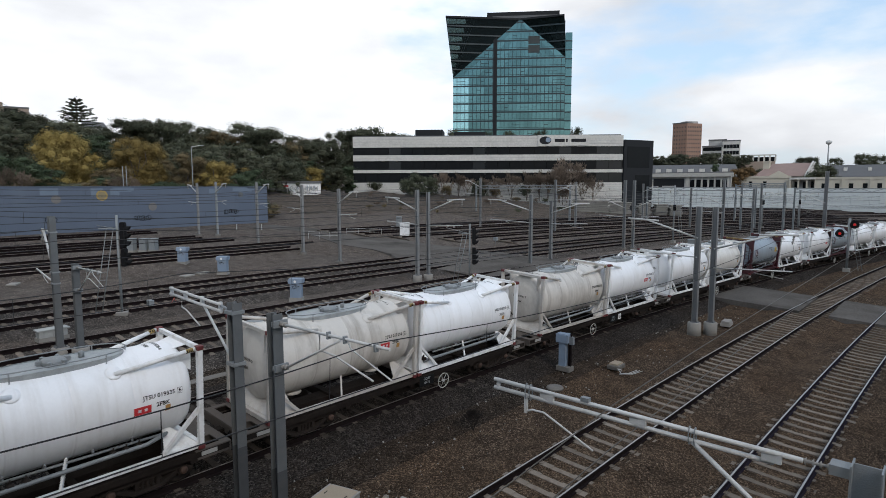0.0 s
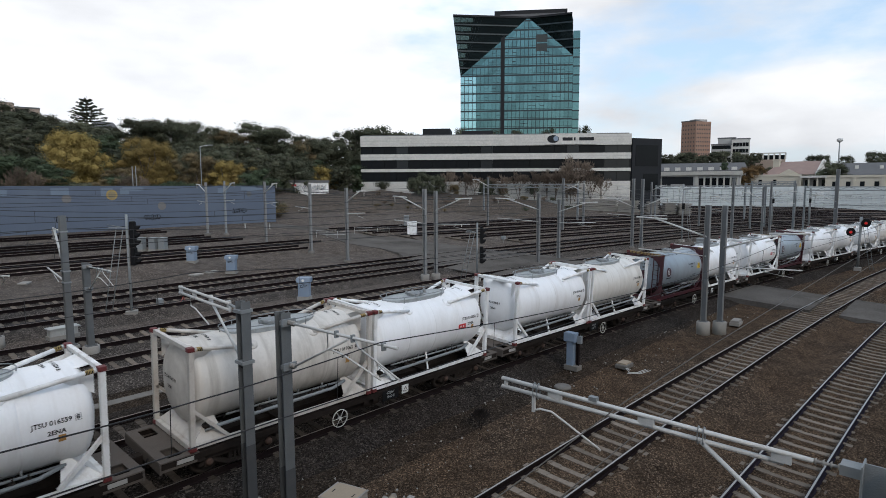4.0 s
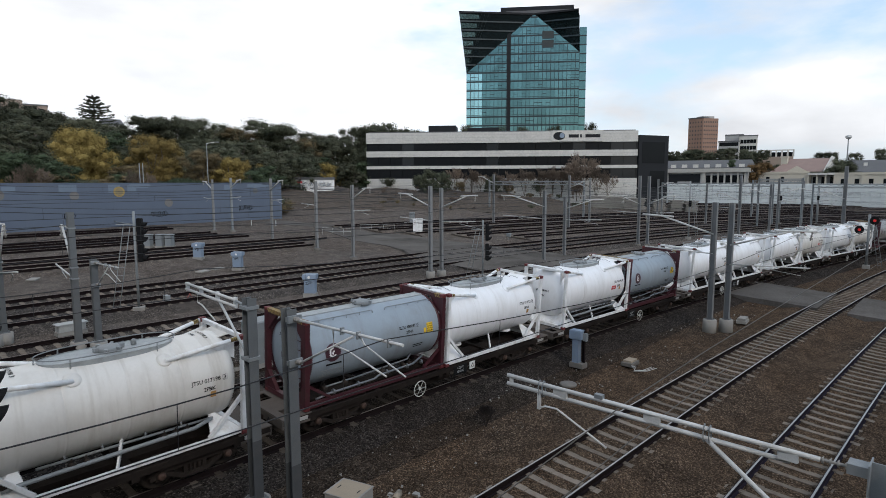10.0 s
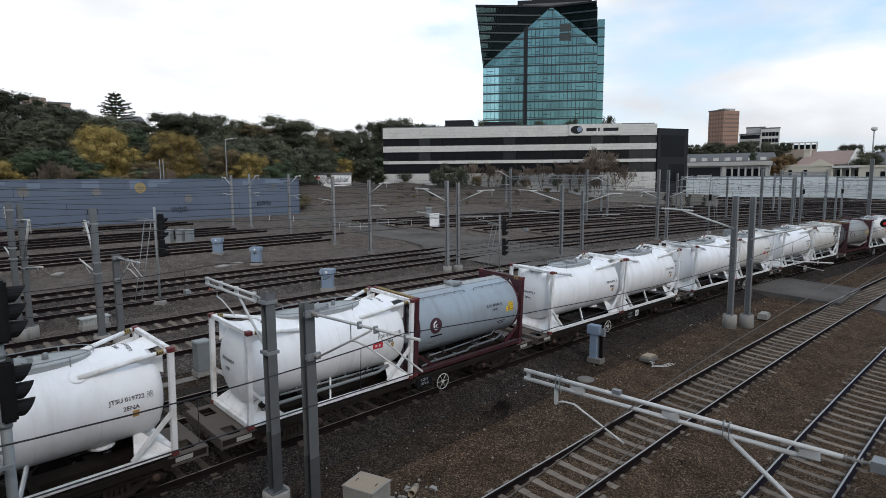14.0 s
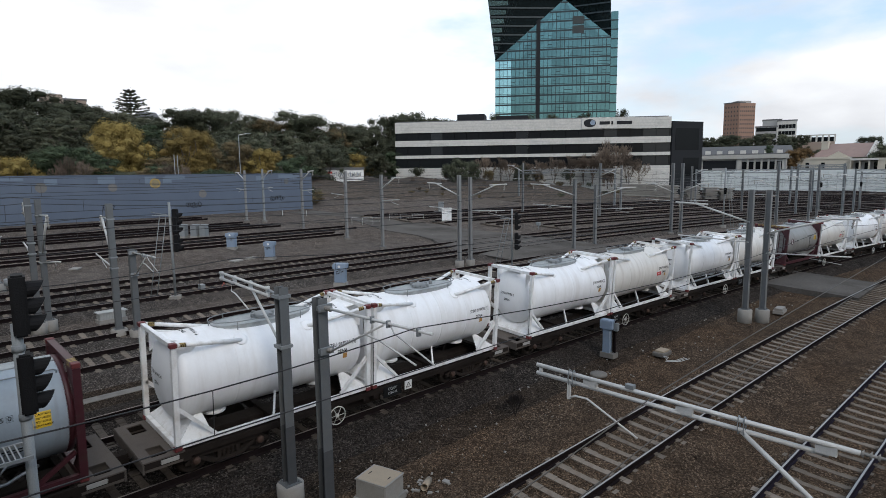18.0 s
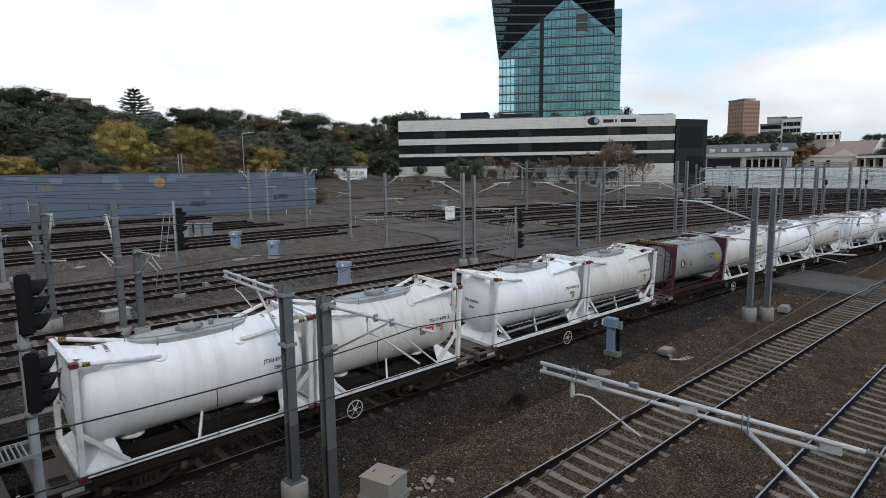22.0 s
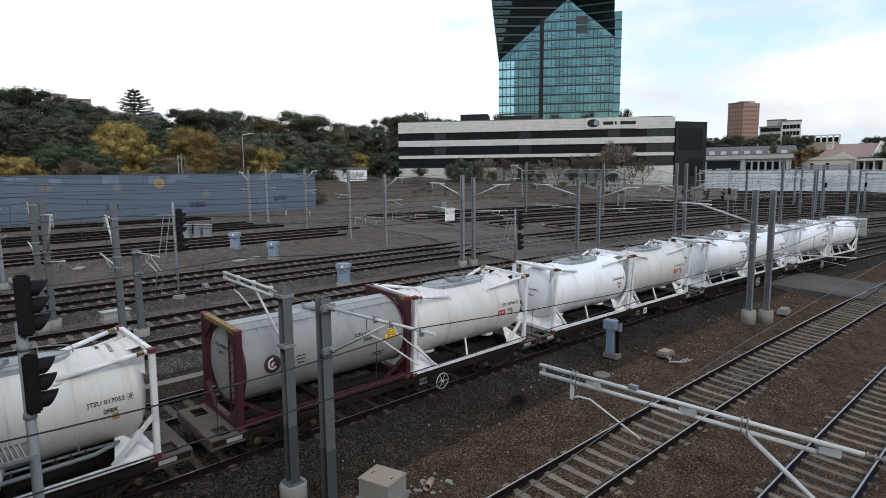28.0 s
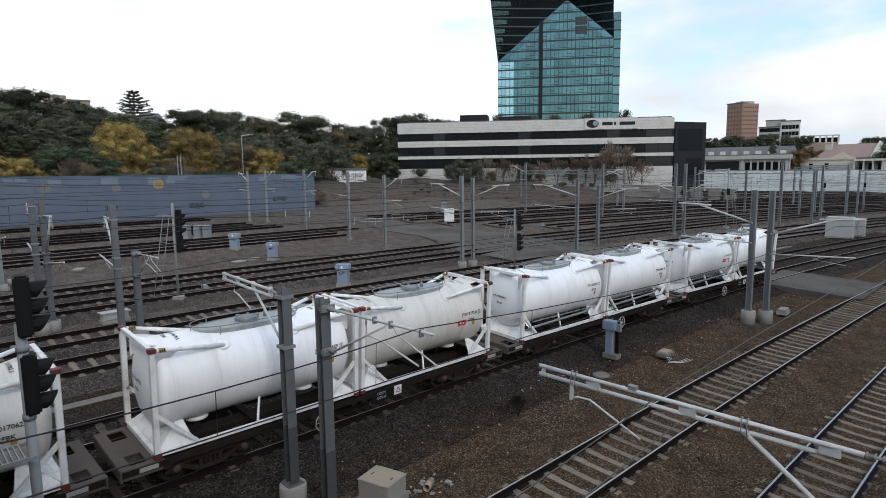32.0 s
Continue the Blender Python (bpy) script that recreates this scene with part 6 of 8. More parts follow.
# asphalt crossing over the lines
bm = bmesh.new()
for x0, x1, y0, y1 in ((40.5, 47.5, -3.8, -0.6), (40.5, 47.5, -7.2, -3.8), (40.5, 47.5, -12.0, -8.9), (40.5, 47.5, 2.2, 3.2)):
    box(bm, x0, y0, -0.6, x1, y1, -0.05 if y0 < -3 else -0.12)
solid("level_crossing", bm, ASPHALT, "grey asphalt vehicle crossing across the tracks", "crossing", kind="structure", m=YARD)
bm = bmesh.new()
rows = [(2.3, 40.2, 47.6, -0.12), (6.4, 37.2, 47.0, -0.1), (8.0, 36.0, 47.0, -0.035), (14.0, 34.2, 47.4, -0.035), (18.0, 33.4, 47.2, -0.035), (21.0, 33.0, 46.6, -0.035), (25.4, 34.2, 45.6, -0.035), (27.5, 35.6, 45.0, -0.2), (31.5, 37.0, 45.2, -0.34), (37.0, 36.6, 45.4, -0.36), (40.5, 38.0, 43.4, -0.36), (50.0, 40.0, 43.6, -0.37), (58.0, 36.0, 40.5, -0.375)]
rings = [[bm.verts.new((xl + (xr - xl) * i / 6 + 0.3 * math.sin(2.3 * y + i), y + 0.25 * math.sin(3 * i + y), min(z, -0.19) if i in (0, 6) else z)) for i in range(7)] + [bm.verts.new((xr, y, z - 0.45)), bm.verts.new((xl, y, z - 0.45))] for y, xl, xr, z in rows]
for p, q in zip(rings, rings[1:]):
    for i in range(9):
        bm.faces.new((p[i], p[(i + 1) % 9], q[(i + 1) % 9], q[i]))
solid("yard_road", bm, ASPHALT, "worn asphalt service road crossing the sidings", "road", kind="structure", m=YARD)

# concrete cable trough behind the goods lines
bm = bmesh.new()
swept(bm, [(x, track_y(8.1, x), 0) for x in range(-20, 70, 5)], [(-0.22, -0.5), (0.22, -0.5), (0.22, -0.4), (-0.22, -0.4)])
solid("cable_trough", bm, FOOTING, "long grey concrete cable trough beside the tracks", "cable trough", kind="structure", m=YARD)


def gantry(x, y0, y1, h):
    """A portal of two lattice posts and a beam over several far tracks."""
    g = thing("line_gantry", at_yard(x, y0, -0.3), "dark steel portal gantry over the far tracks", "gantry", "gantries of the yard")
    for y in (0, y1 - y0):
        bm = bmesh.new()
        h_section(bm, SLOPE * y, h + 0.2, 0.26, 0.26, 0.03)
        ob = part("post", bm, GALV, g)
        ob.matrix_basis = pose(0, y, 0)
    for dz in (0, -0.55):
        bm = bmesh.new()
        bar(bm, (0, 0, h + dz), (0, y1 - y0, h + dz), 0.25, 0.16)
        part("chord", bm, GALV, g)
    n = 10
    for i in range(n):
        bm = bmesh.new()
        ya, yb = (y1 - y0) * i / n, (y1 - y0) * (i + 1) / n
        bar(bm, (0, ya, h - (0.5 if i % 2 else 0)), (0, yb, h - (0 if i % 2 else 0.5)), 0.07, 0.07)
        part("lacing", bm, GALV, g)


gantry(112, 13.0, 33.0, 7.4)
gantry(126, 11.3, 20.2, 7.9)
gantry(88, 37.0, 58.0, 6.5)
gantry(104.5, 7.0, 13.4, 8.35)
gantry(106.5, -8.85, 5.9, 8.35)

# the road bridge from which the yard is seen, itself unseen: deck, parapet, piers
bridge = thing("road_bridge", pose(0, 0, 0), "plain concrete road bridge crossing the tracks, out of view", "bridge", kind="structure")
# the deck also blocks western sky light from the nearest wagons
bm = bmesh.new()
box(bm, -17.5, -60, 5.15, -5.2, 75, 6.35)
part("deck", bm, CONCRETE, bridge)
for x in (-17.5, -5.45):
    bm = bmesh.new()
    box(bm, x, -60, 6.35, x + 0.25, 75, 7.4)
    part("parapet", bm, CONCRETE, bridge)
for y in (-17.0, -3.0, 8.3, 32.0, 52.0):
    for x in (-15.5, -11.3, -7.2):
        bm = bmesh.new()
        rod(bm, (x, y, SLOPE * y - 0.9), (x, y, 5.15), 0.45, 20)
        part("pier", bm, CONCRETE, bridge)

# wall added behind the viewer, unseen, to keep low southern sky off the train
bm = bmesh.new()
box(bm, -90, -27.0, -3.0, 260, -26.0, 9.5)
solid("retaining_wall", bm, FOOTING, "plain concrete wall added out of view to block low sky light", "wall", kind="structure")

# broken concrete and scraps beside the equipment box
for i in range(24):
    bm = bmesh.new()
    r = rnd.uniform(0.025, 0.085)
    box(bm, -r, -r * 0.7, -0.02, r, r * 0.7, r * 0.5)
    for v in bm.verts:
        v.co += Vector((rnd.uniform(-0.3, 0.3), rnd.uniform(-0.3, 0.3), rnd.uniform(0, 0.3))) * r
    solid("concrete_fragment", bm, CONCRETE, "pale broken fragment lying on the gravel", "rubble", "rubble by the box", m=at_yard(5.5 + rnd.uniform(-0.6, 0.7), -3.95 + rnd.uniform(-0.45, 0.55), -0.41) @ pose(0, 0, 0, 0, 0, rnd.uniform(0, 360)))

bm = bmesh.new()
lathe(bm, [(-0.3, 0.1), (0.3, 0.1), (0.3, 0.085), (-0.25, 0.085)], 16, "x")
solid("broken_pipe", bm, BEIGE, "short broken earthenware pipe lying on the gravel", "pipe", "rubble by the box", m=at_yard(5.6, -3.85, -0.32) @ pose(0, 0, 0, 0, -12, 215))

# low white pipe barriers by the service road
def barrier(x0, y0, x1, y1):
    """A low hoop-railed barrier of white pipe."""
    b = thing("pipe_barrier", pose(0, 0, 0), "low white pipe barrier beside the service road", "barrier", "pipe barriers")
    a, e = Vector((x0, y0, SLOPE * y0 - 0.42)), Vector((x1, y1, SLOPE * y1 - 0.42))
    for h in (0.45, 0.85):
        bm = bmesh.new()
        rod(bm, a + Vector((0, 0, h)), e + Vector((0, 0, h)), 0.018, 6)
        part("rail", bm, LIGHT_STEEL, b)
    for i in range(4):
        bm = bmesh.new()
        p = a.lerp(e, i / 3)
        rod(bm, p - Vector((0, 0, 0.1)), p + Vector((0, 0, 0.87)), 0.02, 6)
        part("upright", bm, LIGHT_STEEL, b)


barrier(36.6, 42.6, 39.6, 40.4)
barrier(43.0, 43.4, 46.4, 40.6)

RED_PLASTIC = material("red_plastic_mesh", (0.42, 0.07, 0.045), 0.6, vary=0.15, bump=0)
sc = thing("plastic_pipe_scraps", at_yard(10.88, 20.6, -0.42), "tangle of thin red plastic pipe lying on gravel", "litter")
for i, pts in enumerate((((-0.7, 0.3, 0.04), (-0.2, 0.1, 0.1), (0.3, -0.3, 0.05), (0.8, -0.2, 0.04)), ((-0.4, -0.3, 0.04), (0.0, 0.1, 0.3), (0.3, 0.5, 0.45), (0.35, 0.2, 0.05)), ((0.1, -0.5, 0.04), (0.5, -0.1, 0.12), (0.7, 0.4, 0.04)))):
    bm = bmesh.new()
    pipe(bm, pts, 0.022, 6)
    part("pipe_scrap", bm, RED_PLASTIC, sc)


def small_box(x, y, h, s, label):
    c = thing("junction_box", at_yard(x, y, -0.42), label, "cabinet", "lineside cabinets")
    bm = bmesh.new()
    rod(bm, (0, 0, -0.1), (0, 0, h), 0.03, 6)
    part("stake", bm, GALV, c)
    bm = bmesh.new()
    box(bm, -s * 0.7, -s, h - 0.02, s * 0.7, s, h + s * 1.5)
    bmesh.ops.bevel(bm, geom=bm.edges[:], offset=0.015, segments=1, affect="EDGES")
    part("body", bm, GALV, c)


small_box(9.35, 20.05, 0.45, 0.2, "small grey junction box on a thin stake")
small_box(52.5, 27.0, 0.5, 0.25, "small grey junction box on a thin stake")
for x, y, a in ((17.2, 29.6, 20), (15.8, 29.2, 25), (18.3, 15.5, 10), (5.6, 33.0, 60), (39.0, 30.5, 5), (60.0, 33.0, 15)):
    bm = bmesh.new()
    box(bm, -0.55, -0.28, 0, 0.55, 0.28, 0.12)
    bmesh.ops.bevel(bm, geom=bm.edges[:], offset=0.02, segments=1, affect="EDGES")
    solid("concrete_slab", bm, CONCRETE, "flat pale concrete slab lying in the yard", "slab", "loose slabs", m=at_yard(x, y, -0.44) @ pose(0, 0, 0, 2, 1, a))
for x, y in ((34.3, 54.8), (36.9, 53.2), (58.0, 41.5), (60.0, 40.0)):
    bm = bmesh.new()
    box(bm, -0.04, -0.04, -0.1, 0.04, 0.04, 0.7)
    solid("marker_post", bm, LIGHT_STEEL, "short white marker post at the edge of the yard", "post", "marker posts", m=at_yard(x, y, -0.42))

# loose stones and rubbish in the foreground gravel
bm = bmesh.new()
for i in range(650):
    x, y = rnd.uniform(-2, 40), rnd.uniform(-4.6, -0.6)
    if rnd.random() < 0.35:
        y = rnd.uniform(-9.2, -8.4)
    r = rnd.choice((0.02, 0.03, 0.035, 0.06)) * rnd.uniform(0.6, 1.2)
    m = YARD @ pose(x, y, -0.41, rnd.uniform(0, 360), rnd.uniform(0, 360), rnd.uniform(0, 360))
    vs = [bm.verts.new(m @ Vector(v) * 1.0) for v in ((r, 0, 0), (-r, 0, 0), (0, r * 0.7, 0), (0, -r * 0.8, 0), (0, 0, r * 0.8), (0, 0, -r * 0.6))]
    for a in (0, 1):
        for b in (2, 3):
            for c in (4, 5):
                bm.faces.new((vs[a], vs[b], vs[c]))
solid("scattered_stones", bm, CONCRETE, "pale loose stones and litter on the gravel", "stones", kind="stuff")


# ---- noise wall at the back of the yard ----
def spot(bearing, far):
    """A place by its bearing (degrees from the x axis) and distance from the bridge."""
    return EYE[0] + far * math.cos(radians(bearing)), EYE[1] + far * math.sin(radians(bearing))


OCHRE = material("dull_yellow_paint", (0.3, 0.215, 0.075), 0.8, vary=0.15, scale=2, bump=0)
DISC_GREY = material("grey_brown_paint", (0.15, 0.14, 0.135), 0.8, vary=0.2, scale=2, bump=0)
OCHRE_GREY = material("faded_yellow_paint", (0.22, 0.175, 0.095), 0.8, vary=0.2, scale=2, bump=0)
FADED = material("faded_orange_paint", (0.135, 0.128, 0.12), 0.8, vary=0.2, scale=2, bump=0)
PATCH_BLUE = material("overpainting", (0.13, 0.165, 0.215), 0.85, vary=0.08, scale=0.5, fine=10, bump=0)


def noise_wall():
    w = thing("noise_wall", pose(0, 60.8, 3.0), "long blue-grey painted noise wall with patches of overpainting", "wall", kind="structure")
    x = -46.0
    while x < 42.5:
        x1 = min(42.6, x + 4.4)
        bm = bmesh.new()
        box(bm, x + 0.002, 0, -0.6, x1 - 0.002, 0.2, 4.95 + (0.06 if int(x) % 3 == 0 else 0.0))
        part("panel", bm, BLUE_WALL, w)
        x += 4.4
    bm = bmesh.new()
    box(bm, -46, -0.06, 4.95, 42.6, 0.26, 5.06)
    part("coping", bm, BLUE_WALL, w)
    for cx, cz, r, mat in ((20.7, 4.0, 0.62, OCHRE), (9.0, 3.75, 0.55, FADED), (16.0, 3.6, 0.48, DISC_GREY), (26.4, 2.55, 0.5, DISC_GREY), (38.4, 3.9, 0.36, POLE_GREY)):
        bm = bmesh.new()
        lathe(bm, [(-0.055, r), (-0.004, r)], 28, "y", (cx, 0, cz), False)
        part("painted_disc", bm, mat, w, "round painted disc")
        if mat is OCHRE:
            bm = bmesh.new()
            lathe(bm, [(-0.061, r * 0.7), (-0.056, r * 0.7)], 28, "y", (cx, 0, cz), False)
            part("painted_disc", bm, OCHRE_GREY, w, "faded middle of the ochre disc")
    patches = random.Random(5)
    for i in range(16):
        cx, cz = patches.uniform(-8, 40), patches.uniform(3.9, 4.6)
        bm = bmesh.new()
        box(bm, cx, -0.006 - 0.002 * i, cz, cx + patches.uniform(1.0, 2.4), -0.002, 4.93 - 0.02 * i)
        part("overpainted_patch", bm, PATCH_BLUE, w)
    tagr = random.Random(23)
    for cx, cz, n, hgt in ((15.0, 1.35, 4, 0.42), (24.4, 1.25, 7, 0.4), (36.0, 1.6, 8, 0.38)):
        for i in range(n):
            p, pts = Vector((cx, 0, cz)), []
            a = tagr.uniform(0, 6.28)
            for k in range(9):
                pts.append((cx + 0.2 * math.cos(a) * tagr.uniform(0.5, 1.3), -0.012, cz + hgt * math.sin(a) * tagr.uniform(0.5, 1.0)))
                a += tagr.uniform(0.7, 1.5)
            bm = bmesh.new()
            pipe(bm, pts, 0.022 if i % 3 else 0.035, 4)
            part("scribble", bm, BLACK, w, "illegible dark sprayed scribble")
            cx, cz = cx + 0.26, cz + tagr.uniform(-0.05, 0.05)


noise_wall()

# ---- buildings ----
LIMESTONE = material("pale_stone_cladding", (0.5, 0.485, 0.45), 0.8, vary=0.2, scale=0.5, fine=2.2, bump=0.01, dirt=(0.45, 0.43, 0.40), dirt_amount=0.4, dirt_scale=0.5)
CREAM_WALL = material("cream_render", (0.46, 0.42, 0.345), 0.85, vary=0.07, scale=0.4, fine=10, bump=0.01, dirt=(0.35, 0.32, 0.27), dirt_amount=0.4, dirt_scale=0.3)
GREY_STONE = material("grey_beige_stone", (0.36, 0.35, 0.32), 0.85, vary=0.12, scale=0.4, fine=4, bump=0.01)
GREY_WALL = material("grey_render", (0.33, 0.33, 0.32), 0.85, vary=0.08, scale=0.4, fine=10, bump=0.01)
DARK_CLAD = material("black_cladding", (0.012, 0.013, 0.015), 0.6, spec=0.2, vary=0.15, scale=0.5, fine=10, bump=0.005)
TAN_WALL = material("tan_render", (0.3, 0.235, 0.19), 0.85, vary=0.08, scale=0.4, fine=10, bump=0.01)
BRICK_WALL = material("orange_brown_brick", (0.27, 0.165, 0.12), 0.85, vary=0.1, scale=0.3, fine=6, bump=0.01, dirt=(0.26, 0.13, 0.09), dirt_amount=0.5, dirt_scale=0.2)
BRICK_SHADE = material("brown_tinted_glass", (0.06, 0.045, 0.04), 0.4, vary=0.15, bump=0)
ROOF_TILE = material("brown_roof_tiles", (0.25, 0.175, 0.15), 0.8, vary=0.12, scale=0.8, fine=10, bump=0.02)
ROOF_GREY = material("grey_metal_roof", (0.125, 0.125, 0.128), 0.95, spec=0.05, vary=0.1, scale=0.5, fine=10, bump=0.01)
FENCE = material("pale_corrugated_steel", (0.42, 0.455, 0.46), 0.6, 0.1, vary=0.08, scale=0.5, fine=20, bump=0.005, dirt=(0.3, 0.3, 0.28), dirt_amount=0.4, dirt_scale=0.6)
WINDOW = material("dark_window_glass", (0.006, 0.007, 0.008), 0.25, vary=0.25, scale=0.25, fine=3, bump=0.0, spec=0.12)
WINDOW_GREY = material("grey_tinted_glass", (0.015, 0.017, 0.019), 0.2, vary=0.2, scale=0.3, fine=3, bump=0.0, spec=0.25)


def facade_glass(name, tint, metal, rough=0.1, vary=0.25):
    m = material(name, tint, rough, metal, vary=vary, scale=0.12, fine=1.2, bump=0.006, tint=0.22)
    return m


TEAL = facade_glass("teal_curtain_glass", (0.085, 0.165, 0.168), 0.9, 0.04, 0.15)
# pale tint stands in for daylight seen through the glass corner
TEAL_SKY_BEHIND = facade_glass("sky_toned_corner_glass", (0.26, 0.43, 0.44), 0.85, 0.05, 0.15)
# dark tint stands in for the dark ground mirrored by the leaning panes
TEAL_MIRRORED_GROUND = facade_glass("reflection_darkened_teal_glass", (0.016, 0.027, 0.03), 0.6, 0.06)
SPANDREL = material("dark_spandrel", (0.012, 0.022, 0.025), 0.35, 0.2, vary=0.2, scale=0.2, fine=4, bump=0)
LOUVRE = material("grey_brown_louvre", (0.02, 0.028, 0.029), 0.6, vary=0.15, scale=0.4, fine=5, bump=0)


def wall_frame(a, b):
    """Pose whose x runs along a facade from a to b (as seen from the yard), y into the building."""
    d = Vector((b[0] - a[0], b[1] - a[1], 0))
    return Matrix.Translation((a[0], a[1], 0)) @ Matrix.Rotation(math.atan2(d.y, d.x), 4, "Z"), d.length


def office_block():
    m, L = wall_frame((91.7, 100.2), (131.9, 47.5))
    b = thing("office_building", m, "low pale stone office building with three dark ribbon windows", "building")
    z0, D = 3.0, 34.0
    bands = [(20.35, 17.75), (15.85, 14.4), (12.2, 11.45), (9.05, z0)]
    for top, bot in bands:
        bm = bmesh.new()
        box(bm, 0, 0, bot, L, D, top)
        part("stone_band", bm, LIMESTONE, b)
        n = int((top - bot) / 0.55)
        for i in range(1, n):
            bm = bmesh.new()
            box(bm, -0.02, -0.03, bot + (top - bot) * i / n - 0.02, L + 0.02, 0, bot + (top - bot) * i / n + 0.02)
            part("course_joint", bm, GREY_WALL, b)
    for top, bot in ((17.75, 15.85), (14.4, 12.2), (11.45, 9.05)):
        x = 0.0
        k = 0
        while x < L:
            x1 = min(L, x + 3.0)
            bm = bmesh.new()
            box(bm, x + 0.03, 0.35, bot, x1 - 0.03, D - 0.4, top)
            pal = (k % 7 == 3 and top > 14) or x > L * 0.86
            part("window_pane", bm, WINDOW_GREY if pal else WINDOW, b)
            x, k = x1, k + 1
    bm = bmesh.new()
    box(bm, 0.5, 0.5, 20.35, L - 0.5, D - 0.5, 20.6)
    part("roof", bm, ROOF_GREY, b)
    s = new("sign")
    s.parent = b
    bm = bmesh.new()
    box(bm, L * 0.69, -0.25, 17.9, L * 0.875, 0, 20.5)
    part("sign_panel", bm, LIMESTONE, s, "pale sign panel")
    bm = bmesh.new()
    lathe(bm, [(-0.29, 0.95), (-0.255, 0.95)], 28, "y", (L * 0.72, 0, 19.2), False)
    for v in bm.verts:
        v.co.x = L * 0.718 + (v.co.x - L * 0.72) * 1.5
    part("sign_oval", bm, DARK_CLAD, s, "dark oval emblem")
    bm = bmesh.new()
    lathe(bm, [(-0.31, 0.6), (-0.295, 0.6)], 24, "y", (L * 0.728, 0, 19.3), False)
    part("sign_oval_inner", bm, BLUE_BOX, s)
    for x0, x1 in ((0.752, 0.788), (0.793, 0.799), (0.812, 0.865)):
        bm = bmesh.new()
        box(bm, L * x0, -0.29, 18.8, L * x1, -0.25, 19.55)
        part("sign_bar", bm, DARK_CLAD, s)
    # dark annex
    m2, L2 = wall_frame((132.1, 47.3), (140.6, 43.6))
    a = thing("office_annex", m2, "black-clad annex beside the pale office building", "building")
    bm = bmesh.new()
    box(bm, 0, 0, 1.5, L2, 26, 19.3)
    part("wall", bm, DARK_CLAD, a)
    for x0, x1, z_0, z_1 in ((1.0, L2 - 1.2, 12.6, 17.7), (3.6, L2 - 1.0, 6.5, 10.8)):
        bm = bmesh.new()
        box(bm, x0, -0.05, z_0, x1, -0.003, z_1)
        part("window", bm, WINDOW, a)
    # plant and planting on the roof
    for x0, x1, z_1 in ((15, 22, 22.6), (25, 33, 22.0)):
        bm = bmesh.new()
        box(bm, x0, 6, 20.6, x1, 14, z_1)
        part("roof_plant_room", bm, DARK_CLAD, b)


office_block()


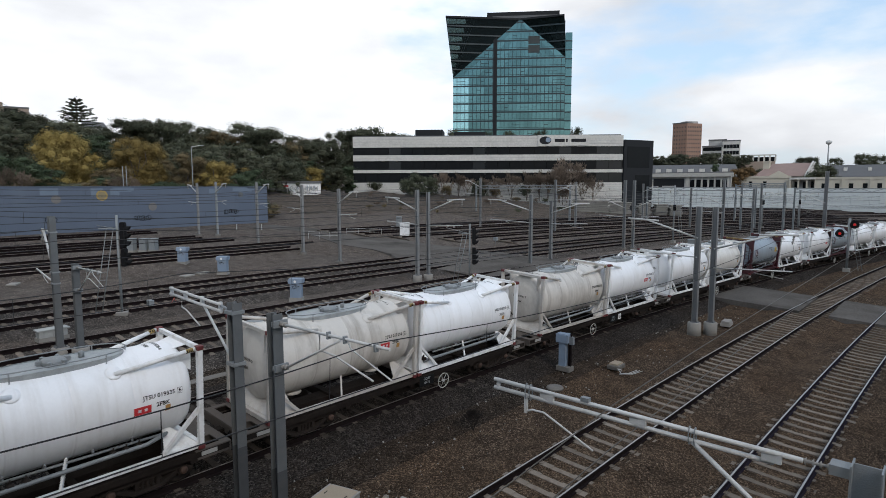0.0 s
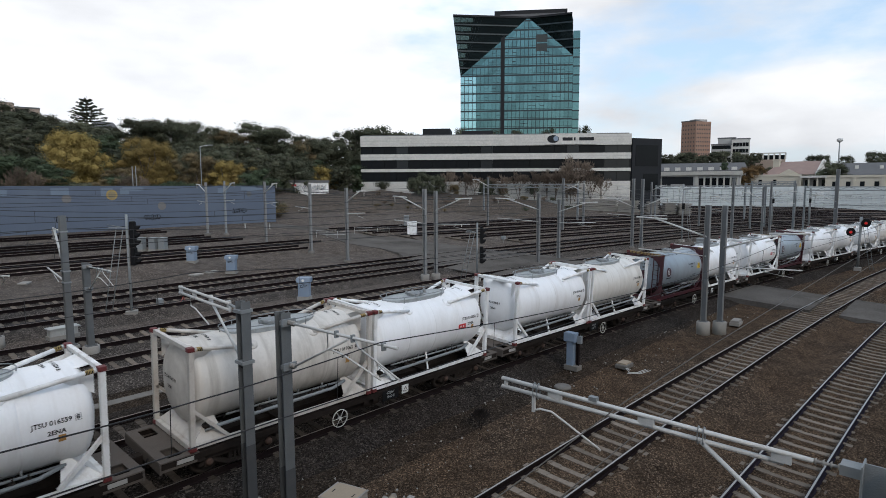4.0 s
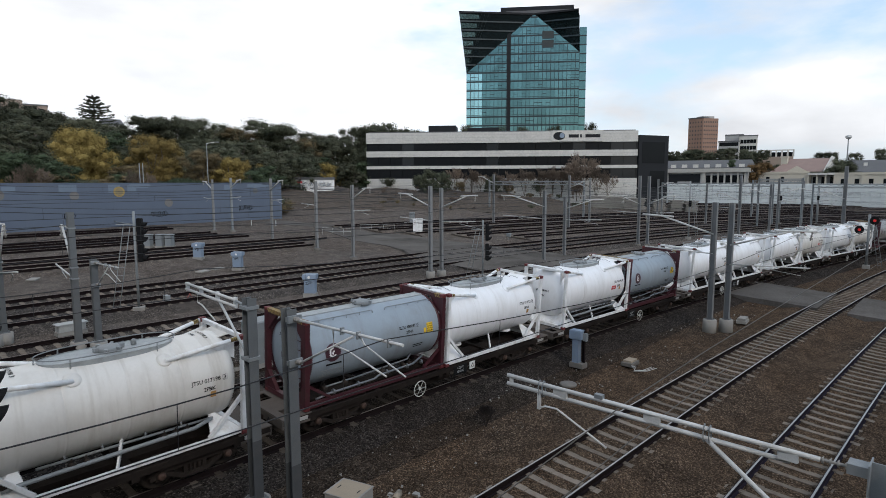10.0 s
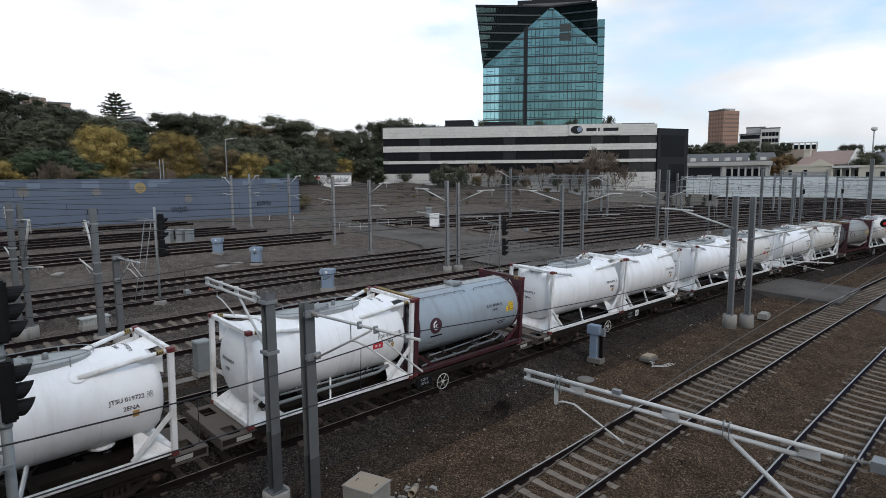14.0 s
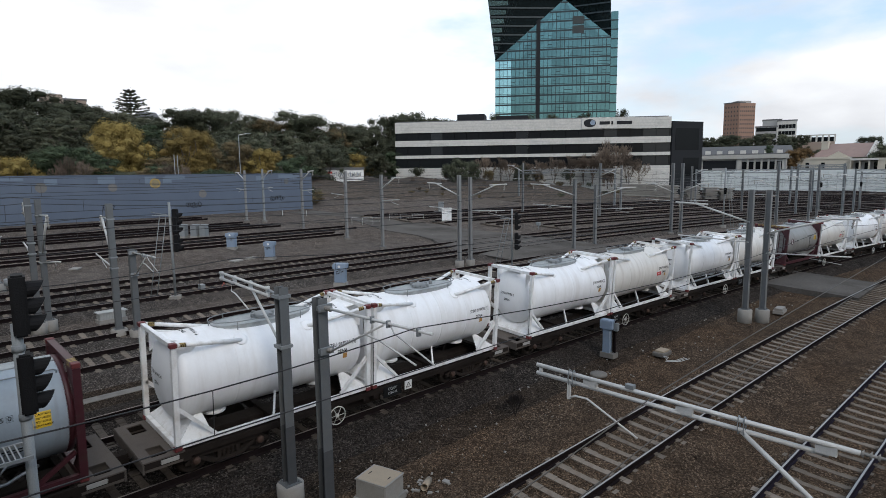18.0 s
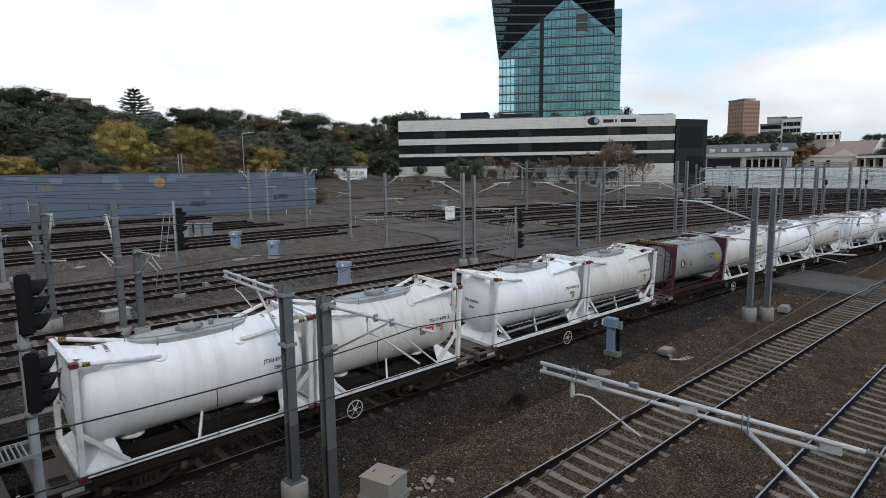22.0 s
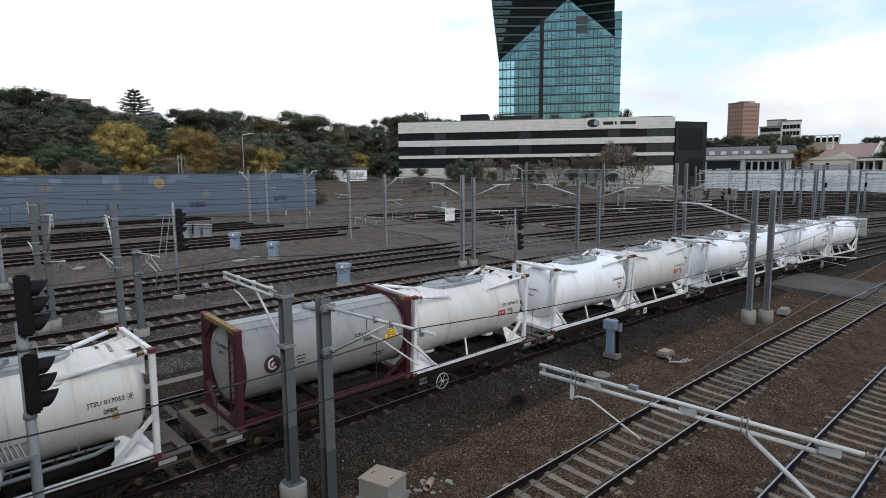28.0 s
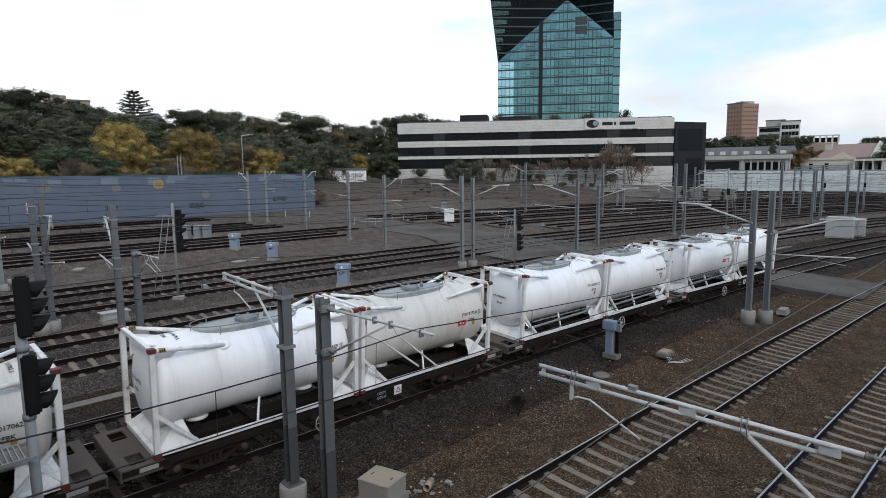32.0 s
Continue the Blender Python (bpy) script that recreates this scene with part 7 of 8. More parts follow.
def glass_tower():
    """Sixteen-storey glass tower with folded outward-leaning upper corners."""
    m, L = wall_frame((193.1, 153.9), (220.6, 115.0))
    b = thing("glass_tower", m, "tall teal glass office tower with folded dark upper corners", "building")
    F = 3.72
    z0 = 14.0
    z_knee, z_apex, z_right, z_top = 54.9, 78.5, 62.6, 80.6
    s_apex = L * 0.6

    def span(z):
        l = 0.0 if z < z_knee else s_apex * (z - z_knee) / (z_apex - z_knee)
        r = L if z < z_right else L - (L - s_apex) * (z - z_right) / (z_apex - z_right)
        return l, r
    panes = random.Random(17)
    slot = (L * 0.362, L * 0.397)
    bay = 1.7
    z = z0
    while z < z_apex - 0.4:
        zt = min(z + F, z_apex - 0.02)
        (la, ra), (lb, rb) = span(z), span(zt)
        n = max(1, round((ra - la) / (2 * bay)))
        g = lambda p, q, f: p + (q - p) * f
        for k in range(n):
            x0, x1, x2, x3 = g(la, ra, k / n), g(la, ra, (k + 1) / n), g(lb, rb, (k + 1) / n), g(lb, rb, k / n)
            bm = bmesh.new()
            tip = panes.uniform(-0.012, 0.012)
            v = [bm.verts.new(p) for p in ((x0, tip, z), (x1, -tip, z), (x2, -tip, zt), (x3, tip, zt), (x0, 0.3, z), (x1, 0.3, z), (x2, 0.3, zt), (x3, 0.3, zt))]
            for q in ((0, 1, 2, 3), (7, 6, 5, 4), (0, 4, 5, 1), (1, 5, 6, 2), (2, 6, 7, 3), (3, 7, 4, 0)):
                bm.faces.new([v[k2] for k2 in q])
            # end panes below the knee take the tint of sky showing through
            part("pane", bm, TEAL_SKY_BEHIND if x1 < L * 0.16 and z < z_knee else TEAL, b)
        # floor edge with a thin glass upstand line above it
        for za, h, d in ((z - 0.3, 0.62, 0.1), (z + 0.72, 0.14, 0.06)):
            bm = bmesh.new()
            box(bm, la, -d, za, ra, 0.0, za + h)
            part("floor_edge", bm, SPANDREL, b)
        bm = bmesh.new()
        x = bay * math.ceil((la + 0.3) / bay)
        while x < ra:
            l2, r2 = span(zt)
            if l2 < x < r2:
                w = 0.11 if round(x / bay) % 2 else 0.07
                box(bm, x - w, -0.09, z + 0.3, x + w, -0.01, zt - 0.3)
                if panes.random() < 0.14:
                    box(bm, x, -0.07, z + 1.9, x + bay, -0.015, z + 2.08)
            x += bay
        if bm.verts:
            ob = part("mullions", bm, SPANDREL, b)
            ob["kind"] = "stuff"
        else:
            bm.free()
        z = zt
    # dark vertical slot
    bm = bmesh.new()
    box(bm, slot[0], -0.25, z0 + 6, slot[1], 0.1, z_top - 3.4)
    part("dark_slot", bm, DARK_CLAD, b)
    for i in range(2):
        bm = bmesh.new()
        box(bm, L * 0.672, -0.14, 64.6 + i * F, L * 0.772, 0.05, 64.0 + (i + 1) * F)
        part("louvre_panel", bm, LOUVRE, b, "grey-brown louvred panel")
    # outward-leaning upper corners, floor by floor
    out = -6.0
    tl, tr, ap = Vector((-2.6, out, z_top - 1.7)), Vector((L - 1.3, out, z_top - 2.6)), Vector((s_apex, 0, z_apex))
    for base, top in ((Vector((0, 0, z_knee)), tl), (Vector((L, 0, z_right)), tr)):
        n = 7 if base.x < 1 else 5
        for k in range(n):
            t0, t1 = k / n, (k + 1) / n
            a0, a1 = base.lerp(top, t0), base.lerp(top, t1)
            c0, c1 = base.lerp(ap, t0), base.lerp(ap, t1)
            bm = bmesh.new()
            bm.faces.new([bm.verts.new(p) for p in ((a0, c0, c1, a1) if k else (a0, c1, a1))])
            part("leaning_glass", bm, TEAL_MIRRORED_GROUND, b, "outward-leaning glass, darkened for the ground it mirrors")
            # light through the outer corner, painted as a pale strip per storey, with mullions
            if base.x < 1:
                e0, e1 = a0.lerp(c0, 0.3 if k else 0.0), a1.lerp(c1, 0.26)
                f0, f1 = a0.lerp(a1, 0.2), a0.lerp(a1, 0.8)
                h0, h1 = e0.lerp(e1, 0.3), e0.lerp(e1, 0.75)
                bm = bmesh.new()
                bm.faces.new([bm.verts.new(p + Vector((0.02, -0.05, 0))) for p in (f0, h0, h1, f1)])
                part("corner_pane", bm, TEAL_SKY_BEHIND, b, "corner glass made paler for light seen through it")
            for j in range(1, 9):
                q0, q1 = a0.lerp(c0, j / 20), a1.lerp(c1, j / 20)
                if base.x < 1 and k:
                    bm = bmesh.new()
                    bar(bm, q0 + Vector((0, -0.07, 0)), q1 + Vector((0, -0.07, 0)), 0.14, 0.06, (1, 0, 0))
                    part("mullion", bm, SPANDREL, b)
            bm = bmesh.new()
            if k:
                bar(bm, a0 + Vector((0, -0.1, 0)), c0 + Vector((0, -0.1, 0)), 0.2, 0.55)
                part("floor_edge", bm, SPANDREL, b)
            else:
                bm.free()
    bm = bmesh.new()
    bm.faces.new([bm.verts.new(p) for p in (tl, ap, tr, Vector((L, 25, z_top - 2)), Vector((0, 25, z_top - 2)))])
    part("roof", bm, DARK_CLAD, b)
    bm = bmesh.new()
    bar(bm, tl, ap, 0.5, 0.7)
    bar(bm, ap, tr, 0.5, 0.7)
    part("parapet", bm, DARK_CLAD, b)
    # sides and back
    for s in (0, 1):
        zz = z0
        while zz < z_top - 4:
            bm = bmesh.new()
            x = 0.0 if s == 0 else L
            lean = max(0, (zz - z_knee) / (z_top - z_knee)) if s == 0 else max(0, (zz - z_right) / (z_top - z_right))
            lean1 = max(0, (zz + F - z_knee) / (z_top - z_knee)) if s == 0 else max(0, (zz + F - z_right) / (z_top - z_right))
            px = (-2.6 if s == 0 else -1.3)
            za, zb = zz + 0.25, min(zz + F - 0.25, z_top)
            v = [bm.verts.new(p) for p in ((x + px * lean, out * lean, za), (x + px * lean1, out * lean1, zb), (x, 25, zb), (x, 25, za))]
            bm.faces.new(v)
            part("side_glazing", bm, TEAL, b)
            bm = bmesh.new()
            v = [bm.verts.new(p) for p in ((x + px * lean, out * lean, zz - 0.25), (x + px * lean, out * lean, za), (x, 25, za), (x, 25, zz - 0.25))]
            bm.faces.new(v)
            part("floor_edge", bm, SPANDREL, b)
            zz += F
    bm = bmesh.new()
    box(bm, 0.3, 0.5, z0, L - 0.3, 25, z_top - 3)
    part("core", bm, SPANDREL, b)
    # set-back strip at the side and the plant room on the roof
    zz = z0
    while zz < 72:
        bm = bmesh.new()
        box(bm, L + 0.15, 3.0, zz + 0.25, L + 3.0, 20, zz + F - 0.25)
        part("side_strip_glazing", bm, TEAL, b)
        bm = bmesh.new()
        box(bm, L + 0.1, 2.9, zz - 0.25, L + 3.05, 20, zz + 0.25)
        part("floor_edge", bm, SPANDREL, b)
        zz += F
    bm = bmesh.new()
    box(bm, L * 0.3, 5, z_top - 4, L * 0.95, 22, z_top + 2.4)
    part("plant_room", bm, DARK_CLAD, b)
    bm = bmesh.new()
    box(bm, L * 0.35, 4.9, z_top - 1.0, L * 0.93, 5.0, z_top + 0.8)
    part("plant_louvre", bm, ROOF_GREY, b)


glass_tower()

# the city blocks behind the bridge, which the tower's glass mirrors
for bear, far, w, d, top, label in ((216.6, 150, 17, 20, 66, "dark office tower behind the bridge"), (212.4, 135, 34, 20, 21, "low dark block behind the bridge"), (214.6, 175, 14, 16, 68, "ochre apartment tower behind the bridge")):
    x, y = spot(bear, far)
    cb = thing("city_block", pose(x, y, -2, 0, 0, bear - 90), label, "building", "blocks behind the bridge")
    bm = bmesh.new()
    box(bm, -w / 2, -d / 2, 0, w / 2, d / 2, top)
    part("wall", bm, BRICK_WALL if "ochre" in label else DARK_CLAD, cb)
    for f in range(int(top / 3.8)):
        bm = bmesh.new()
        box(bm, -w / 2 + 1, -d / 2 - 0.1, 3 + f * 3.8, w / 2 - 1, -d / 2 - 0.004, 4.6 + f * 3.8)
        part("window_band", bm, WINDOW_GREY, cb)


def windows(b, L, z_from, floors, storey, n, w, h, mat, margin=1.0, y=-0.04):
    for f in range(floors):
        for i in range(n):
            x = margin + (L - 2 * margin) * (i + 0.5) / n
            bm = bmesh.new()
            box(bm, x - w / 2, y, z_from + f * storey, x + w / 2, y + 0.03, z_from + f * storey + h)
            part("window", bm, mat, b)


def block(name, bear0, bear1, far, z0, z1, depth, mat, label, roof=None, ridge=0.0, far1=None):
    """A plain block seen between two bearings; returns it and its length."""
    m, L = wall_frame(spot(bear0, far), spot(bear1, far1 or far))
    b = thing(name, m, label, "building")
    bm = bmesh.new()
    box(bm, 0, 0, z0, L, depth, z1)
    part("wall", bm, mat, b)
    bm = bmesh.new()
    if ridge:
        e = 0.6
        v = [bm.verts.new(p) for p in ((-e, -e, z1), (L + e, -e, z1), (L + e, depth + e, z1), (-e, depth + e, z1), (0.4, depth / 2, z1 + ridge), (L - 0.4, depth / 2, z1 + ridge))]
        for q in ((0, 1, 5, 4), (2, 3, 4, 5), (1, 2, 5), (3, 0, 4), (0, 3, 2, 1)):
            bm.faces.new([v[i] for i in q])
    else:
        box(bm, -0.2, -0.2, z1, L + 0.2, depth + 0.2, z1 + 0.5)
    part("roof", bm, roof or ROOF_GREY, b)
    return b, L


# brick apartment tower on the hill: two faces
b, L = block("apartment_tower", 20.4, 19.2, 330, 8, 40.0, 9, BRICK_WALL, "tall orange-brown brick apartment tower on the hill", far1=326)
windows(b, L, 11, 14, 2.05, 5, 0.55, 0.8, BRICK_SHADE, 0.3)
m2, L2 = wall_frame(spot(19.2, 326), spot(18.0, 331))
b2 = thing("apartment_tower_wing", m2, "window side of the brick apartment tower", "building")
bm = bmesh.new()
box(bm, 0.02, 0.02, 8, L2, 9, 39.9)
part("wall", bm, BRICK_WALL, b2)
windows(b2, L2, 11, 14, 2.05, 8, 0.55, 0.8, BRICK_SHADE, 0.2)
bm = bmesh.new()
box(bm, 1, 2, 39.9, L2 - 1, 7, 41.2)
part("plant_room", bm, GREY_WALL, b2)

b, L = block("apartment_block", 17.9, 16.3, 345, 10, 29.0, 14, GREY_WALL, "white and grey terraced apartment block on the hill")
windows(b, L, 14, 5, 3.2, 7, 1.5, 1.9, WINDOW, 0.5)
b, L = block("apartment_block", 16.3, 14.9, 350, 10, 32.0, 14, LIMESTONE, "pale modern apartment block on the hill")
windows(b, L, 15, 5, 3.3, 5, 1.4, 2.0, WINDOW, 0.5)
b, L = block("apartment_block", 17.4, 16.0, 358, 24, 33.2, 12, GREY_WALL, "grey glass top storeys behind the apartment block")

# the quarter beyond the hoarding, laid out small, then enlarged about the camera point
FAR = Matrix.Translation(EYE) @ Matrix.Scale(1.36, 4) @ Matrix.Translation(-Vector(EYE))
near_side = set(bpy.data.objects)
# long grey building with portico, right of the annex
b, L = block("station_building", 22.4, 15.5, 176, 1, 11.4, 18, GREY_WALL, "long low grey building with tall dark glazed bays", far1=172)
for i in range(6):
    bm = bmesh.new()
    x0 = L * 0.53 + i * L * 0.075
    box(bm, x0, -0.06, 4.0, x0 + L * 0.055, -0.004, 9.8)
    part("window", bm, WINDOW, b)
    bm = bmesh.new()
    box(bm, x0 + L * 0.056, -0.5, 1.5, x0 + L * 0.072, -0.01, 10.4)
    part("pier", bm, GREY_STONE, b)
bm = bmesh.new()
box(bm, L * 0.08, -0.06, 4.0, L * 0.46, -0.004, 10.2)
part("dark_bay", bm, DARK_CLAD, b)
bm = bmesh.new()
box(bm, L * 0.19, -0.12, 2.0, L * 0.36, -0.065, 8.2)
part("shutter", bm, GREY_WALL, b)
for q in (0.03, 0.48):
    bm = bmesh.new()
    box(bm, L * q, -0.45, 1.5, L * q + 0.9, -0.01, 11.2)
    part("pier", bm, GREY_STONE, b)
bm = bmesh.new()
box(bm, -0.5, -0.9, 10.6, L + 0.6, 0.0, 11.6)
part("fascia", bm, GREY_STONE, b)
b, L = block("terrace_building", 22.5, 15.0, 205, 3, 11.9, 12, GREY_WALL, "grey terrace with dormers behind the long grey building", ROOF_GREY, 3.2)
windows(b, L, 12.4, 1, 3, 7, 1.6, 1.2, LIMESTONE, 2.0, -0.75)
# cream buildings at the right
b, L = block("cream_building", 14.95, 11.1, 175, -1, 10.1, 6, CREAM_WALL, "cream rendered building with a flat parapet", CREAM_WALL, far1=174)
for q in (0.22, 0.5):
    bm = bmesh.new()
    box(bm, L * q, -0.05, 7.7, L * q + 0.8, -0.004, 9.3)
    part("window", bm, WINDOW, b)
    bm = bmesh.new()
    box(bm, L * q - 0.15, -0.12, 7.5, L * q + 0.95, -0.052, 7.68)
    part("sill", bm, LIMESTONE, b)
bm = bmesh.new()
prism(bm, [(L * 0.6, 10.62), (L * 0.985, 10.62), (L * 0.79, 12.0)], 0.7, pose(0, 0.6, 0))
part("pediment", bm, CREAM_WALL, b)
# tiled hall behind it, its ridge along the yard, with a raised white gable
m, L = wall_frame(spot(13.7, 181), spot(10.0, 178))
b = thing("tiled_hall", m, "long hall with a brown tiled roof and white gable", "building")
bm = bmesh.new()
box(bm, 0, 0, -1, L, 13, 10.7)
part("wall", bm, CREAM_WALL, b)
bm = bmesh.new()
v = [bm.verts.new(p) for p in ((-0.5, -0.6, 10.6), (L, -0.6, 10.6), (L, 13.6, 10.6), (-0.5, 13.6, 10.6), (2.6, 6.5, 14.2), (L, 6.5, 14.2))]
for q in ((0, 1, 5, 4), (2, 3, 4, 5), (1, 2, 5), (3, 0, 4), (0, 3, 2, 1)):
    bm.faces.new([v[i] for i in q])
part("roof", bm, ROOF_TILE, b)
bm = bmesh.new()
prism(bm, [(-0.7, 10.4), (13.7, 10.4), (13.7, 10.9), (6.5, 14.7), (-0.7, 10.9)], 0.4, Matrix.Translation((L + 0.2, 0, 0)) @ Matrix.Rotation(math.pi / 2, 4, "Z"))
part("gable", bm, LIMESTONE, b)
bm = bmesh.new()
box(bm, 1.0, 3.6, 10.5, 2.5, 4.8, 14.5)
box(bm, 0.85, 3.45, 14.5, 2.65, 4.95, 14.85)
part("chimney", bm, CREAM_WALL, b)
# verandah between the two
m, L = wall_frame(spot(11.05, 173), spot(9.25, 172))
b = thing("verandah", m, "deep shaded verandah on pale posts", "verandah")
bm = bmesh.new()
box(bm, 0, 3.0, -1, L, 3.4, 10.0)
part("back_wall", bm, GREY_WALL, b)
bm = bmesh.new()
box(bm, -0.1, -0.3, 9.7, L + 0.1, 3.6, 10.2)
part("roof", bm, LIMESTONE, b)
for i in range(4):
    bm = bmesh.new()
    box(bm, L * i / 3 - 0.16, -0.1, -1, L * i / 3 + 0.16, 0.22, 9.7)
    part("post", bm, CREAM_WALL, b)
for i in range(3):
    bm = bmesh.new()
    box(bm, L * (i + 0.25) / 3, 2.9, 4, L * (i + 0.8) / 3, 2.97, 9.2)
    part("window", bm, WINDOW, b)
# long cream wing with a grey roof behind it
b, L = block("cream_building", 9.25, 0.5, 172, -1, 9.7, 7, CREAM_WALL, "long cream rendered wing with small windows", CREAM_WALL)
for i in range(9):
    bm = bmesh.new()
    box(bm, L * (0.05 + i * 0.105), -0.05, 6.6, L * (0.05 + i * 0.105) + 0.9, -0.004, 8.7)
    part("window", bm, WINDOW, b)
    if i % 2:
        bm = bmesh.new()
        box(bm, L * (0.1 + i * 0.105), -0.3, -1, L * (0.1 + i * 0.105) + 0.5, -0.01, 9.9)
        part("pier", bm, CREAM_WALL, b)
b, L = block("grey_roofed_hall", 8.7, 0.5, 182, -1, 10.4, 22, CREAM_WALL, "cream hall under a wide grey slate roof", ROOF_GREY, 3.3)
for i in range(4):
    bm = bmesh.new()
    box(bm, L * (0.15 + i * 0.2), 5, 11.8, L * (0.15 + i * 0.2) + 0.8, 6, 12.9)
    part("roof_vent", bm, LIMESTONE, b)
# unfinished-looking concrete terrace higher up
m, L = wall_frame(spot(15.55, 240), spot(12.2, 240))
b = thing("terrace_building", m, "tan apartment terrace with an open concrete top storey", "building")
bm = bmesh.new()
box(bm, 0, 0, 4, L, 12, 16.9)
part("wall", bm, TAN_WALL, b)
for i in range(9):
    bm = bmesh.new()
    box(bm, L * i / 8 - 0.25, 0.3, 16.9, L * i / 8 + 0.25, 0.8, 19.0)
    part("column", bm, LIMESTONE, b)
    if i < 8:
        bm = bmesh.new()
        box(bm, L * i / 8 + 0.3, 1.4, 16.9, L * (i + 1) / 8 - 0.3, 1.5, 18.5)
        part("window", bm, WINDOW, b)
bm = bmesh.new()
box(bm, -0.2, 0.2, 19.0, L + 0.2, 0.9, 19.35)
part("beam", bm, LIMESTONE, b)
bm = bmesh.new()
box(bm, 0.2, 1.6, 16.9, L - 0.2, 10, 18.4)
part("penthouse", bm, GREY_WALL, b)
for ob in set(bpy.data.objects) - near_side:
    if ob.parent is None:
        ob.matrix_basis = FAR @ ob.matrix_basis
# buildings on the left hill
b, L = block("hill_building", 79.4, 76.2, 255, 12, 35.4, 15, TAN_WALL, "tan building above the trees on the hill")
windows(b, L, 30, 2, 3.0, 6, 1.5, 1.4, WINDOW, 1)
bm = bmesh.new()
box(bm, 0.2, -0.4, 30, L * 0.49, 9, 37.1)
part("stair_tower", bm, TAN_WALL, b, "taller tan end of the building")
bm = bmesh.new()
box(bm, L * 0.51, -0.08, 33.9, L * 0.78, -0.02, 35.2)
part("window", bm, WINDOW, b, "dark strip of windows under the roof")
b, L = block("hill_house", 72.7, 71.0, 230, 12, 28.0, 12, GREY_WALL, "dark-roofed house beside the conifer on the hill", ROOF_GREY, 2.2)
b, L = block("graffiti_shed", 57.0, 53.2, 131, 4.0, 8.75, 5, WHITE_FRAME, "low white shed covered in faint sprayed writing marks")
for i in range(14):
    bm = bmesh.new()
    x = L * (0.25 + i * 0.05)
    pipe(bm, [(x + 0.3 * math.sin(k * 1.7 + i), -0.05, 7.7 + 0.6 * math.sin(k * 2.3 + i * 1.4)) for k in range(5)], 0.06, 4)
    part("scribble", bm, GREY_WALL if i % 2 else BLUE_BOX, b)
bm = bmesh.new()
box(bm, 0.2, -0.06, 6.4, L * 0.22, -0.01, 8.4)
part("red_panel", bm, RED_SIGN, b, "red sprayed panel")

# pale corrugated hoarding along the far side of the yard
hoard = thing("hoarding", Matrix.Identity(4), "pale grey-green corrugated steel hoarding with rails", "fence", kind="structure")
for b0, b1, f0, f1, top in ((25.6, 18.2, 168, 186, 7.55), (18.2, 9.3, 186, 216, 7.5), (9.3, 0.5, 216, 229, 7.45)):
    n = 14
    for i in range(n):
        p = spot(b0 + (b1 - b0) * i / n, f0 + (f1 - f0) * i / n)
        q = spot(b0 + (b1 - b0) * (i + 1) / n, f0 + (f1 - f0) * (i + 1) / n)
        m, l = wall_frame(p, q)
        bm = bmesh.new()
        rows = 9
        zb = 0.0
        for r in range(rows):
            z_a, z_b = zb + (top - zb) * r / rows, zb + (top - zb) * (r + 1) / rows
            box(bm, 0.02, 0.1 * (r % 2), z_a, l - 0.02, 0.12 + 0.1 * (r % 2), z_b)
        ob = part("panel", bm, FENCE, hoard)
        ob.matrix_basis = m
        bm = bmesh.new()
        box(bm, -0.06, -0.06, zb, 0.06, -0.002, top + 0.05)
        ob = part("post", bm, FENCE, hoard)
        ob.matrix_basis = m

# stacks of pale sleepers in front of the hoarding
for i, bear in enumerate((28.6, 27.9, 27.1, 26.3, 25.2, 24.4, 22.6, 21.2, 20.0)):
    x, y = spot(bear, 139)
    s = thing("sleeper_stack", pose(x, y, SLOPE * y - 0.3, 0, 0, 118 + i), "stack of pale concrete sleepers at the back of the yard", "stack", "sleeper stacks")
    for r in range(6):
        bm = bmesh.new()
        q, e = rnd.uniform(-0.25, 0.25), rnd.uniform(-0.2, 0.2)
        box(bm, -1.3 + q, -1.5 + e, r * 0.46, 1.3 + q, 1.5 + e, r * 0.46 + 0.24)
        for y in (-1.0, 0.9):
            box(bm, -1.1 + q, y, r * 0.46 - 0.23, 1.1 + q, y + 0.2, r * 0.46 + 0.01)
        part("layer", bm, CONCRETE, s)
# low scrub bank in front of the office building
bm = bmesh.new()
pts = []
for i in range(25):
    for j in range(6):
        t, u = i / 24, j / 5
        p = spot(61 - 34 * t, 108 + 36 * u - 4 * math.sin(t * 9))
        pts.append(bm.verts.new((*p, SLOPE * p[1] - 0.6 + (2.9 * u if u < 0.85 else 2.3) * min(1, (1 - t) * 4) * min(1, t * 16) + 0.4 * math.sin(i * 1.7 + j))))
for i in range(24):
    for j in range(5):
        f = bm.faces.new((pts[i * 6 + j], pts[i * 6 + j + 1], pts[i * 6 + 7 + j], pts[i * 6 + 6 + j]))
        f.smooth = True
solid("embankment", bm, BANK, "bare brown earth bank below the office building", "bank", kind="structure")

# light mast far off
x, y = spot(8.5, 260)
lm = thing("light_mast", pose(x, y, 10), "tall grey floodlight mast on the hill", "mast")
bm = bmesh.new()
rod(bm, (0, 0, 0), (0, 0, 14.0), 0.3, 8, 0.18)
part("post", bm, GALV, lm)
bm = bmesh.new()
lathe(bm, [(13.3, 0.4), (13.8, 1.0), (14.5, 1.0), (14.8, 0.4)], 12, "z")
part("lamp_ring", bm, LIGHT_STEEL, lm)


